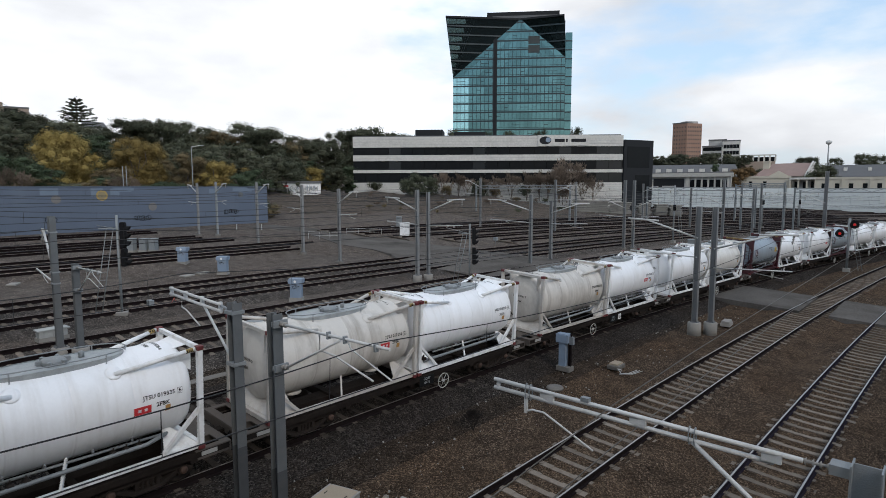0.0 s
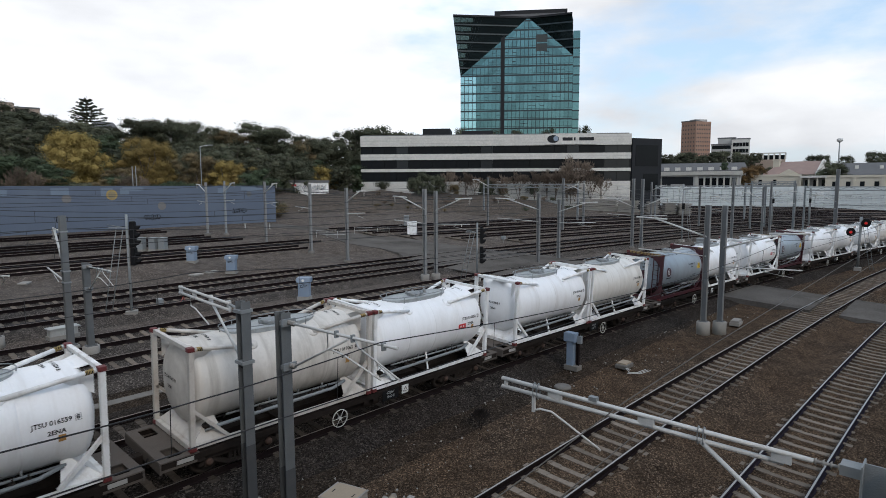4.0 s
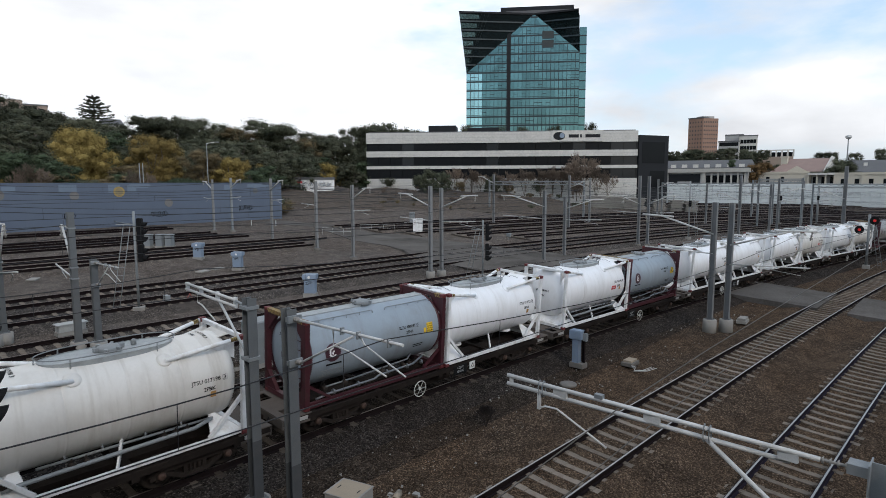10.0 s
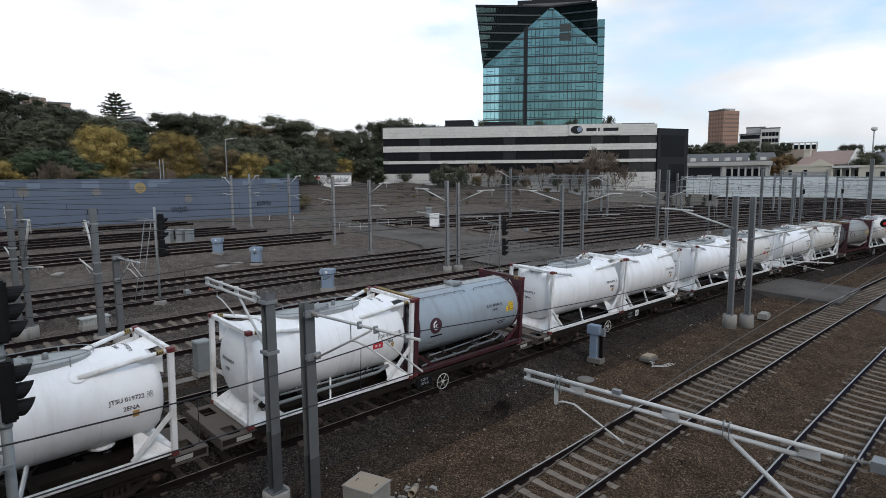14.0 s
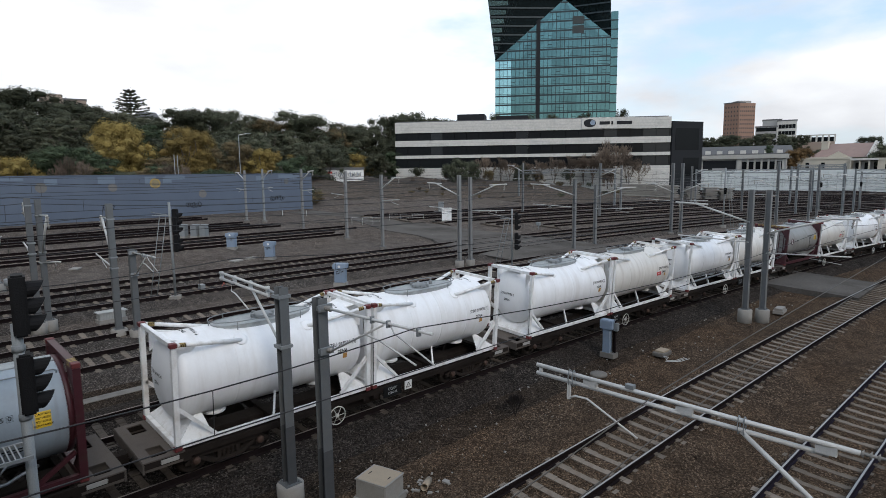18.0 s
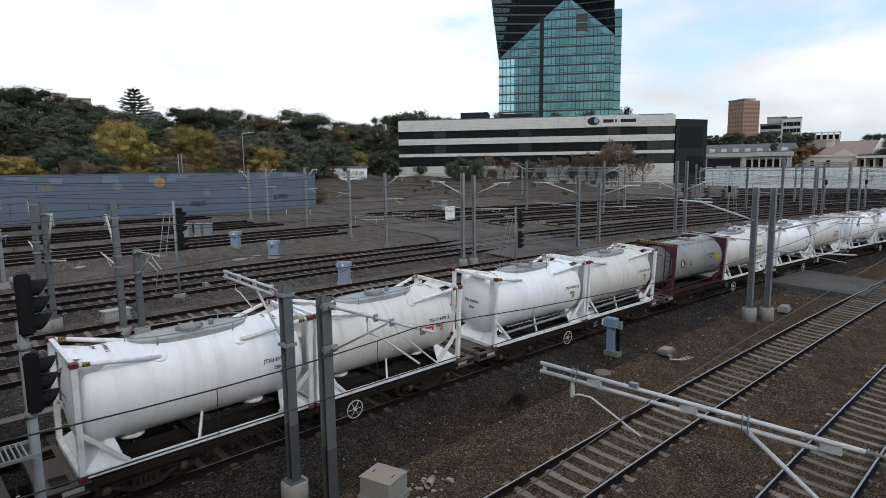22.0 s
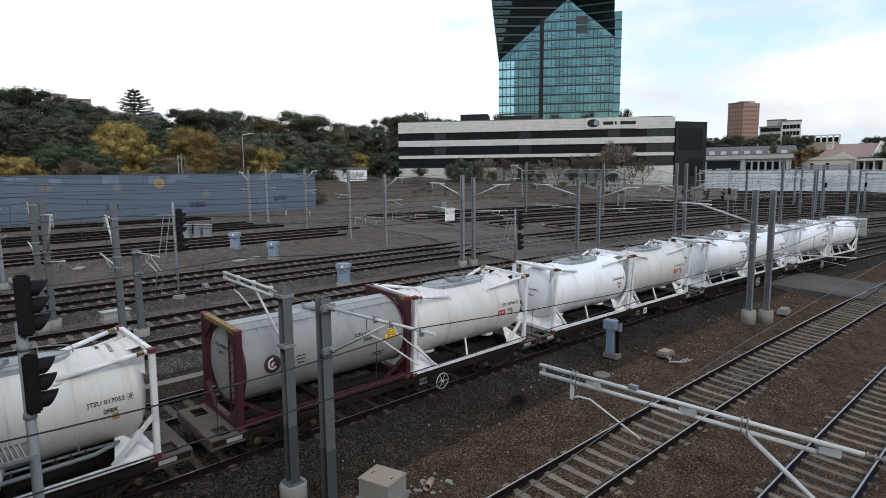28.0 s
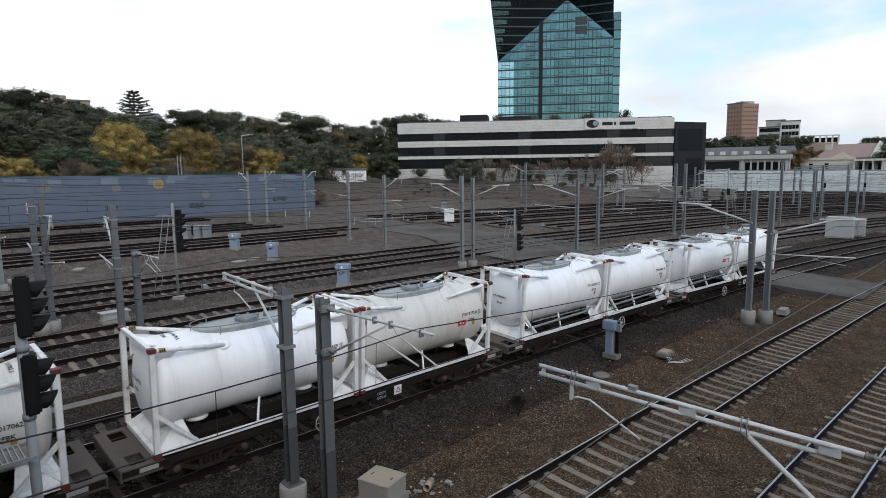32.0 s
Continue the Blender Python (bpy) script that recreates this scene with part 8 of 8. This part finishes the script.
# ---- trees ----
def leaf_material(name, a, b, rough=0.75):
    m = bpy.data.materials.new(name)
    m.use_nodes = True
    n, l = m.node_tree.nodes, m.node_tree.links
    g, oi = n.new("ShaderNodeNewGeometry"), n.new("ShaderNodeObjectInfo")
    r = n.new("ShaderNodeValToRGB")
    r.color_ramp.elements[0].color, r.color_ramp.elements[1].color = (*a, 1), (*b, 1)
    l.new(g.outputs["Random Per Island"], r.inputs[0])
    h = n.new("ShaderNodeHueSaturation")
    mr = n.new("ShaderNodeMapRange")
    mr.inputs["To Min"].default_value, mr.inputs["To Max"].default_value = 0.7, 1.35
    l.new(oi.outputs["Random"], mr.inputs["Value"])
    l.new(mr.outputs[0], h.inputs["Value"])
    l.new(r.outputs[0], h.inputs["Color"])
    l.new(h.outputs[0], n["Principled BSDF"].inputs["Base Color"])
    n["Principled BSDF"].inputs["Roughness"].default_value = rough
    n["Principled BSDF"].inputs["Specular IOR Level"].default_value = 0.06
    return m


# dark and olive greens are lifted to take in the hill's haze
LEAF = {"dark": leaf_material("dark_foliage", (0.042, 0.047, 0.031), (0.078, 0.083, 0.056)),
        "olive": leaf_material("olive_foliage", (0.058, 0.062, 0.041), (0.096, 0.099, 0.066)),
        "green": leaf_material("green_foliage", (0.036, 0.05, 0.029), (0.064, 0.083, 0.048)),
        "yellow": leaf_material("yellow_autumn_foliage", (0.16, 0.118, 0.038), (0.245, 0.185, 0.065)),
        "brown": leaf_material("brown_autumn_foliage", (0.095, 0.074, 0.042), (0.145, 0.112, 0.062)),
        "ochre": leaf_material("ochre_autumn_foliage", (0.12, 0.088, 0.032), (0.19, 0.138, 0.05)),
        "rust": leaf_material("rusty_autumn_foliage", (0.12, 0.075, 0.036), (0.17, 0.11, 0.055)),
        "bare": leaf_material("bare_twigs", (0.09, 0.068, 0.052), (0.19, 0.15, 0.12))}
BARK = material("bark", (0.085, 0.068, 0.055), 0.9, vary=0.25, scale=3, fine=30)


def crown_mesh(seed, shape, leaves, size):
    """A crown of many small leaves in uneven clumps; unit height 1 above the ground."""
    r = random.Random(seed)
    clumps = []
    if shape == "conifer":
        for t in range(19):
            z = 0.18 + 0.8 * t / 19 + r.uniform(-0.008, 0.008)
            w = (0.34 * (1 - z) ** 0.8 + 0.02) * r.uniform(0.82, 1.12)
            for k in range(8):
                a = k * 0.785 + t * 0.4 + r.uniform(-0.3, 0.3)
                reach = w * r.uniform(0.78, 1.12)
                for f in (0.2, 0.4, 0.6, 0.8, 1.0):
                    q = f * reach
                    clumps.append((Vector((q * math.cos(a), q * math.sin(a), z - 0.012 + 0.03 * f * f)), Vector((reach * 0.13, reach * 0.13, 0.009))))
        clumps.append((Vector((0, 0, 0.99)), Vector((0.012, 0.012, 0.03))))
    elif shape == "hedge":
        for k in range(60):
            a, q = r.uniform(0, 6.283), 0.85 * r.random() ** 0.5
            top = math.sqrt(max(0.04, 1 - q * q))
            clumps.append((Vector((q * math.cos(a), q * math.sin(a), r.uniform(0.1, 0.86) * top)), Vector((r.uniform(0.14, 0.22), r.uniform(0.14, 0.22), r.uniform(0.1, 0.17)))))
    elif shape == "bush":
        for k in range(16):
            a, q = r.uniform(0, 6.283), r.uniform(0, 0.55)
            clumps.append((Vector((q * math.cos(a), q * math.sin(a), r.uniform(0.25, 0.75))), Vector((r.uniform(0.16, 0.28), r.uniform(0.16, 0.28), r.uniform(0.14, 0.24)))))
    elif shape == "round":
        for k in range(50):
            a, q, z = r.uniform(0, 6.283), r.uniform(0.03, 0.36), r.uniform(0.22, 0.93)
            q *= math.sin(math.pi * (0.12 + 0.8 * (z - 0.3) / 0.7))
            clumps.append((Vector((q * math.cos(a), q * math.sin(a), z)), Vector((r.uniform(0.09, 0.15), r.uniform(0.09, 0.15), r.uniform(0.07, 0.12)))))
    else:
        for k in range(64):
            a, q, z = r.uniform(0, 6.283), r.uniform(0.02, 0.4), r.uniform(0.26, 0.95)
            clumps.append((Vector((q * math.cos(a), q * math.sin(a), z)), Vector((r.uniform(0.07, 0.15), r.uniform(0.07, 0.15), r.uniform(0.045, 0.085)))))
    vs, fs = [], []
    for i in range(leaves):
        c, e = clumps[r.randrange(len(clumps))]
        d = Vector((r.gauss(0, 1), r.gauss(0, 1), r.gauss(0, 1))).normalized() * (1.15 * r.random() ** 0.45)
        p = c + Vector((d.x * e.x, d.y * e.y, d.z * e.z))
        face = (d * 1.3 + Vector((r.gauss(0, 0.45), r.gauss(0, 0.45), 0.35 + r.gauss(0, 0.45)))).normalized()
        u = face.cross(Vector((r.gauss(0, 1), r.gauss(0, 1), r.gauss(0, 1)))).normalized()
        w = face.cross(u)
        s = size * r.uniform(0.6, 1.4)
        o = len(vs)
        vs += [p - u * s, p + w * s * 0.55, p + u * s, p - w * s * 0.55]
        fs.append((o, o + 1, o + 2, o + 3))
    if shape in ("gum", "round", "hedge"):
        for c, e in clumps:
            o = len(vs)
            n, rows = 8, 5
            k = r.uniform(0.4, 0.62)
            for i in range(rows):
                b = math.pi * (i + 0.5) / rows
                for j in range(n):
                    a = 2 * math.pi * j / n
                    w = k * r.uniform(0.85, 1.1)
                    vs.append(c + Vector((e.x * w * math.sin(b) * math.cos(a), e.y * w * math.sin(b) * math.sin(a), e.z * w * math.cos(b))))
            for i in range(rows - 1):
                for j in range(n):
                    fs.append((o + i * n + j, o + (i + 1) * n + j, o + (i + 1) * n + (j + 1) % n, o + i * n + (j + 1) % n))
            fs.append(tuple(o + j for j in range(n)))
            fs.append(tuple(o + (rows - 1) * n + j for j in reversed(range(n))))
    me = bpy.data.meshes.new("crown")
    me.from_pydata(vs, [], fs)
    return me


def trunk_mesh(seed, spread, top):
    r = random.Random(seed)
    bm = bmesh.new()
    rod(bm, (0, 0, -0.04), (0.01, 0, top * 0.55), 0.028, 8, 0.016)
    for i in range(7):
        a, z = r.uniform(0, 6.283), r.uniform(0.28, 0.55) * top
        rod(bm, (0.005, 0, z), (spread * math.cos(a), spread * math.sin(a), z + r.uniform(0.2, 0.45) * top), 0.012, 6, 0.004)
    return mesh_of(bm, "trunk")


def bare_mesh(seed):
    """Bare branching twigs, unit height."""
    r = random.Random(seed)
    bm = bmesh.new()

    def grow(p, d, l, w, n):
        q = p + d * l
        rod(bm, p, q, w, 3, w * 0.7, cap=False)
        if n:
            for k in range(3 if n > 1 else 4):
                e = (d + Vector((r.gauss(0, 0.46), r.gauss(0, 0.46), r.gauss(0.08, 0.22)))).normalized()
                grow(p.lerp(q, r.uniform(0.55, 1.0)), e, l * r.uniform(0.6, 0.8), max(0.0026, w * 0.62), n - 1)
    for k in range(4):
        grow(Vector((0, 0, 0)), Vector((r.gauss(0, 0.25), r.gauss(0, 0.25), 1)).normalized(), 0.27, 0.0085, 5)
    return mesh_of(bm, "bare_crown")


CROWNS = {"gum": [crown_mesh(s, "gum", 16000, 0.0108) for s in (11, 12, 13, 14)], "round": [crown_mesh(s, "round", 16000, 0.0108) for s in (21, 22, 23)],
          "bush": [crown_mesh(s, "bush", 4500, 0.028) for s in (31, 32, 33)], "hedge": [crown_mesh(71, "hedge", 16000, 0.02)], "wood_gum": [crown_mesh(s, "gum", 7000, 0.0155) for s in (81, 82)], "wood_round": [crown_mesh(s, "round", 7000, 0.0155) for s in (83, 84)],
          "far_gum": [crown_mesh(s, "gum", 3200, 0.021) for s in (91, 92)], "far_round": [crown_mesh(s, "round", 3200, 0.021) for s in (93, 94)], "conifer": [crown_mesh(41, "conifer", 9500, 0.0105)]}
TRUNKS = [trunk_mesh(s, 0.2, 1.0) for s in (51, 52, 53)]
for me in TRUNKS:
    me.materials.append(BARK)
bm = bmesh.new()
rod(bm, (0, 0, -0.04), (0, 0, 0.95), 0.022, 8, 0.004)
STRAIGHT_TRUNK = mesh_of(bm, "trunk")
STRAIGHT_TRUNK.materials.append(BARK)
CROWN_OF = {}


def tree(shape, colour, x, y, height, width=1.0, base=None, name="tree", label=None):
    key = (shape, colour, rnd.randrange(len(CROWNS[shape])))
    if key not in CROWN_OF:
        me = CROWNS[shape][key[2]].copy()
        me.materials.append(LEAF[colour])
        CROWN_OF[key] = me
    z = (ground_z(x, y) if base is None else base) - 0.5
    words = {"dark": "dark green", "olive": "olive green", "green": "green", "yellow": "golden yellow autumn", "ochre": "ochre autumn", "brown": "brown autumn", "rust": "rusty autumn", "bare": "bare"}[colour]
    t = thing(name, pose(x, y, z, 0, 0, rnd.uniform(0, 360)), label or (words + (" shrub on the hillside" if shape == "bush" else " tree on the wooded hill behind the yard")), "shrub" if shape == "bush" else "tree", "trees of the hill")
    t.scale = (height * width, height * width, height)
    if shape not in ("bush", "hedge"):
        part("trunk", STRAIGHT_TRUNK if shape == "conifer" else TRUNKS[rnd.randrange(3)], BARK, t)
    part("crown", CROWN_OF[key], LEAF[colour], t)
    return t


# skyline trees: bearing, distance, top height, kind, colour, width
SKY = [(86, 165, 26, "gum", "dark", 1.2), (83.5, 165, 26.5, "round", "dark", 1.5), (81.5, 166, 27, "round", "dark", 1.6), (80.3, 166, 27.2, "round", "dark", 1.6), (77.9, 168, 25.0, "round", "dark", 1.5), (76.0, 170, 25, "gum", "olive", 1.3),
       (74.4, 172, 23.6, "round", "olive", 1.4), (72.4, 172, 22.3, "round", "olive", 1.4), (70.6, 170, 21.4, "gum", "dark", 1.2), (69.0, 170, 24, "gum", "dark", 1.0), (67.4, 172, 24.6, "gum", "olive", 1.2), (66.2, 170, 24.6, "gum", "dark", 0.9), (64.4, 170, 24.2, "gum", "dark", 0.9),
       (62.8, 172, 22.4, "round", "olive", 1.4), (61.2, 172, 22.0, "gum", "brown", 1.1), (59.0, 170, 23.8, "gum", "dark", 1.1), (57.6, 170, 23.2, "gum", "dark", 1.0), (55.9, 172, 21.0, "round", "brown", 1.2), (54.2, 172, 20.4, "round", "olive", 1.2),
       (52.6, 174, 21.0, "gum", "dark", 1.1), (50.8, 176, 23.5, "gum", "dark", 0.9), (49.6, 176, 24.4, "gum", "dark", 0.9), (48.4, 178, 24.4, "gum", "dark", 1.0), (46.6, 205, 25.5, "gum", "dark", 1.0), (44.6, 210, 25.5, "gum", "dark", 1.0)]
for bear, far, top, shape, colour, width in SKY:
    x, y = spot(bear, far)
    g = ground_z(x, y)
    tree(shape, colour, x, y, max(6, (top - g) + 0.5) * 1.06, width)
x, y = spot(73.0, 215)
tree("conifer", "dark", x, y, 20.3, 1.6, label="tall dark tiered conifer standing above the hill")
# body of the wood
fill = random.Random(9)
for i in range(95):
    bear, far = fill.uniform(46, 86), fill.uniform(128, 178)
    if bear < 55 and far < 165:
        continue
    x, y = spot(bear, far)
    tree(fill.choice(("wood_gum", "wood_gum", "wood_round")), fill.choice(("dark", "dark", "olive", "olive", "green")), x, y, fill.uniform(7, 11), fill.uniform(0.95, 1.3))
for bear, far, h, shape, colour, width in ((74.1, 110, 11.8, "round", "yellow", 1.0), (73.0, 111, 10.8, "round", "yellow", 0.85), (68.9, 112, 11.8, "round", "ochre", 0.95), (68.0, 112, 11.0, "round", "ochre", 0.85), (64.8, 110, 9.6, "gum", "brown", 0.9), (64.2, 112, 9.2, "round", "brown", 0.7),
                                           (62.6, 110, 8.6, "round", "yellow", 0.95), (61.2, 110, 8.4, "gum", "ochre", 0.7), (54.2, 150, 8.0, "round", "yellow", 1.0), (53.1, 152, 7.5, "gum", "yellow", 1.0), (83.5, 102, 6.6, "round", "yellow", 1.4), (81.3, 103, 6.4, "round", "yellow", 1.3), (85.5, 104, 6.5, "round", "brown", 1.4),
                                           (59.6, 107, 7.6, "round", "green", 1.3), (60.2, 103, 6.6, "round", "green", 1.2), (71.0, 102, 5.6, "round", "green", 1.4), (66.8, 101, 5.2, "round", "green", 1.4), (67.9, 100, 4.6, "round", "dark", 1.3), (77.8, 104, 8.2, "round", "green", 1.4), (79.4, 106, 7.0, "round", "green", 1.2),
                                           (75.6, 102, 7.2, "gum", "green", 1.2), (70.6, 108, 6.5, "gum", "brown", 1.2), (76.6, 100, 5.5, "gum", "brown", 1.2), (51.8, 150, 8.0, "round", "olive", 1.3), (50.4, 152, 8.5, "round", "green", 1.3), (55.6, 150, 8.0, "round", "olive", 1.3), (56.8, 148, 7.0, "round", "brown", 1.3)):
    x, y = spot(bear, far)
    tree(shape, colour, x, y, h, width)
for i in range(70):
    bear, far = fill.uniform(57.5, 86), fill.uniform(92, 104)
    x, y = spot(bear, far)
    if y < 66:
        continue
    tree("bush", fill.choice(("dark", "olive", "olive", "brown", "green")), x, y, fill.uniform(2.0, 3.6), fill.uniform(0.9, 1.4), name="shrub")
# planting before and on the office building
for bear, far, h, shape, colour, width in ((43.7, 140, 6.6, "hedge", "dark", 0.8), (37.9, 143, 5.4, "hedge", "dark", 0.45), (33.6, 144, 4.0, "bush", "dark", 0.6), (36.5, 146, 3, "bush", "brown", 0.9), (48.0, 146, 3.2, "bush", "olive", 1.0), (41.0, 142, 3.0, "bush", "brown", 1.0)):
    x, y = spot(bear, far)
    tree(shape, colour, x, y, h, width, base=SLOPE * y + 2.0, name="shrub", label="dark rounded shrub in front of the office building")
for bear, far, h, width in ((40.6, 172, 6.0, 0.9), (37.4, 170, 5.0, 1.1), (35.0, 170, 5.0, 1.0), (32.2, 172, 5.4, 1.2), (28.9, 172, 6.2, 0.7), (30.4, 171, 2.6, 1.6), (45.2, 172, 4.0, 1.0), (46.4, 174, 4.4, 0.9)):
    x, y = spot(bear, far)
    tree("bush", "dark", x, y, h * 0.85, width * 0.7, base=20.6, name="shrub", label="dark shrub in the roof garden of the office building")
TWIGS = [bare_mesh(s) for s in (61, 62)]
for me in TWIGS:
    me.materials.append(LEAF["bare"])
for bear, far, h in ((29.6, 143, 13.0), (30.3, 142, 11.5), (31.4, 143, 9.0), (34.9, 144, 8.0), (40.0, 143, 7.5), (41.6, 143, 7.0), (39.2, 144, 6.5), (28.2, 143, 8.5), (36.4, 144, 7.0), (33.4, 143, 8.5), (30.4, 144, 9.5), (37.6, 143, 6.5), (32.2, 145, 9.0), (27.2, 144, 7.0), (42.6, 144, 5.5)):
    x, y = spot(bear, far)
    t = thing("bare_tree", pose(x, y, SLOPE * y + 1.2, 0, 0, rnd.uniform(0, 360)), "bare twiggy tree before the office building", "tree", "bare trees")
    t.scale = (h * 0.95, h * 0.95, h * 1.3)
    part("bare_crown", TWIGS[rnd.randrange(2)], LEAF["bare"], t)
x, y = spot(30.0, 142)
tree("gum", "bare", x, y, 7.0, 0.5, base=SLOPE * y + 1.5, label="half-bare olive tree before the office building")
# trees on the right-hand hill
for i in range(80):
    bear, far = fill.uniform(0, 24), fill.uniform(296, 326)
    x, y = spot(bear, far)
    tree(fill.choice(("far_gum", "far_round")), fill.choice(("dark", "olive", "dark")), x, y, fill.uniform(8, 11), fill.uniform(0.9, 1.3), base=13.5 if bear > 14.5 else 6.5, label="dark tree on the hill beyond the buildings")
for bear, far, h, col, base in ((15.0, 238, 9.8, "rust", 5.3), (14.3, 240, 10.3, "rust", 5.3), (8.9, 238, 11.5, "dark", 5.0), (8.3, 240, 11.0, "dark", 5.0), (16.8, 264, 4.6, "green", 13.0), (10.2, 268, 8.0, "dark", 11.8), (9.6, 270, 8.2, "dark", 11.8), (8.0, 270, 7.6, "dark", 11.8), (6.2, 268, 8.8, "dark", 11.8), (3.2, 285, 13, "dark", 9), (5.2, 290, 12, "dark", 9)):
    x, y = spot(bear, far)
    tree("round", col, x, y, h, 1.0, base=base, label="tree between the buildings beyond the yard")
# dry scrub along the bank below the office
for i in range(30):
    bear, far = fill.uniform(28, 51), fill.uniform(112, 140)
    x, y = spot(bear, far)
    tree("bush", fill.choice(("bare", "brown", "olive", "bare")), x, y, fill.uniform(0.5, 1.2), fill.uniform(0.9, 1.6), base=SLOPE * y - 0.1 + 2.6 * min(1, max(0, (far - 108) / 31)), name="shrub", label="low dry scrub on the bare earth bank")
# dry weed in the foreground gravel
wd = thing("dry_weed", at_yard(10.85, -2.75, -0.42), "dark dry twiggy weed growing in the gravel", "weed")
wd.scale = (0.95, 0.95, 1.2)
WEED = TWIGS[0].copy()
WEED.materials.clear()
WEED.materials.append(material("dark_dry_stalk", (0.026, 0.022, 0.021), 0.9, spec=0.05, bump=0))
part("bare_crown", WEED, LEAF["bare"], wd)
second = part("stem_tuft", WEED, LEAF["bare"], wd)
second.matrix_basis = pose(0.03, 0.02, 0, 4, 3, 140)


# ---- what moves ----
def travel(t):
    """How far the train still has to come, in metres, at t seconds."""
    return 133.76 - 4.232 * t + 0.00041 * t * t + 0.0000367 * t ** 3


# undergrowth, bare trees and posts along the top of the noise wall
for bear, far, h, shape, colour, width in ((61.5, 160, 13.0, "wood_round", "dark", 1.1), (60.3, 162, 12.5, "wood_round", "olive", 1.1), (73.9, 101, 4.6, "round", "olive", 1.4), (72.4, 101, 5.2, "gum", "brown", 1.3), (69.6, 101, 4.8, "gum", "brown", 1.3), (68.2, 99, 4.6, "round", "green", 1.3), (65.6, 101, 5.0, "round", "green", 1.2), (63.3, 100, 4.2, "round", "olive", 1.3)):
    x, y = spot(bear, far)
    tree(shape, colour, x, y, h, width)
for bear, h in ((77.9, 5.6), (76.9, 5.0), (78.6, 4.8), (70.4, 5.4), (69.2, 5.0)):
    x, y = spot(bear, 97)
    t = thing("bare_tree", pose(x, y, ground_z(x, y) + 1.6, 0, 0, rnd.uniform(0, 360)), "bare twiggy tree among the shrubs behind the noise wall", "tree", "bare trees")
    t.scale = (h * 0.7, h * 0.7, h * 1.25)
    part("bare_crown", TWIGS[rnd.randrange(2)], LEAF["bare"], t)
for bear, top in ((69.92, 11.0), (69.66, 11.0)):
    x, y = spot(bear, 95)
    t = thing("post", pose(x, y, ground_z(x, y) - 0.1), "grey metal post behind the noise wall", "post", "metal posts")
    bm = bmesh.new()
    rod(bm, (0, 0, 0), (0, 0, top - ground_z(x, y)), 0.06, 8)
    part("shaft", bm, GALV, t)
x, y = spot(64.45, 95)
g = ground_z(x, y)
t = thing("street_lamp", pose(x, y, g - 0.1, 0, 0, 64), "slim pale street lamp behind the noise wall", "street lamp")
bm = bmesh.new()
rod(bm, (0, 0, 0), (0, 0, 14.0 - g), 0.07, 8, 0.05)
part("pole", bm, GALV, t)
bm = bmesh.new()
rod(bm, (0, 0, 13.95 - g), (0, -1.2, 14.2 - g), 0.05, 6, 0.04)
part("arm", bm, WHITE_FRAME, t)
bm = bmesh.new()
box(bm, -0.14, -1.75, 14.14 - g, 0.14, -1.15, 14.27 - g)
part("lamp_head", bm, GALV, t, "grey lamp head")


def motions():
    times = [i * 2.0 for i in range(17)]
    for ob, base, along, up in MOVING:
        walk(ob, [(t, train_pose(base + travel(t), along, up)) for t in times])
        for part_ob in ob.children_recursive:
            if part_ob.name.startswith("wheelset"):
                x = part_ob.location.x
                spins = [min(32.0, i * 0.15) for i in range(215)]
                walk(part_ob, [(t, pose(x, 0, 0.428, 0, -math.degrees((travel(0) - travel(t)) / 0.428), 0)) for t in spins])


motions()
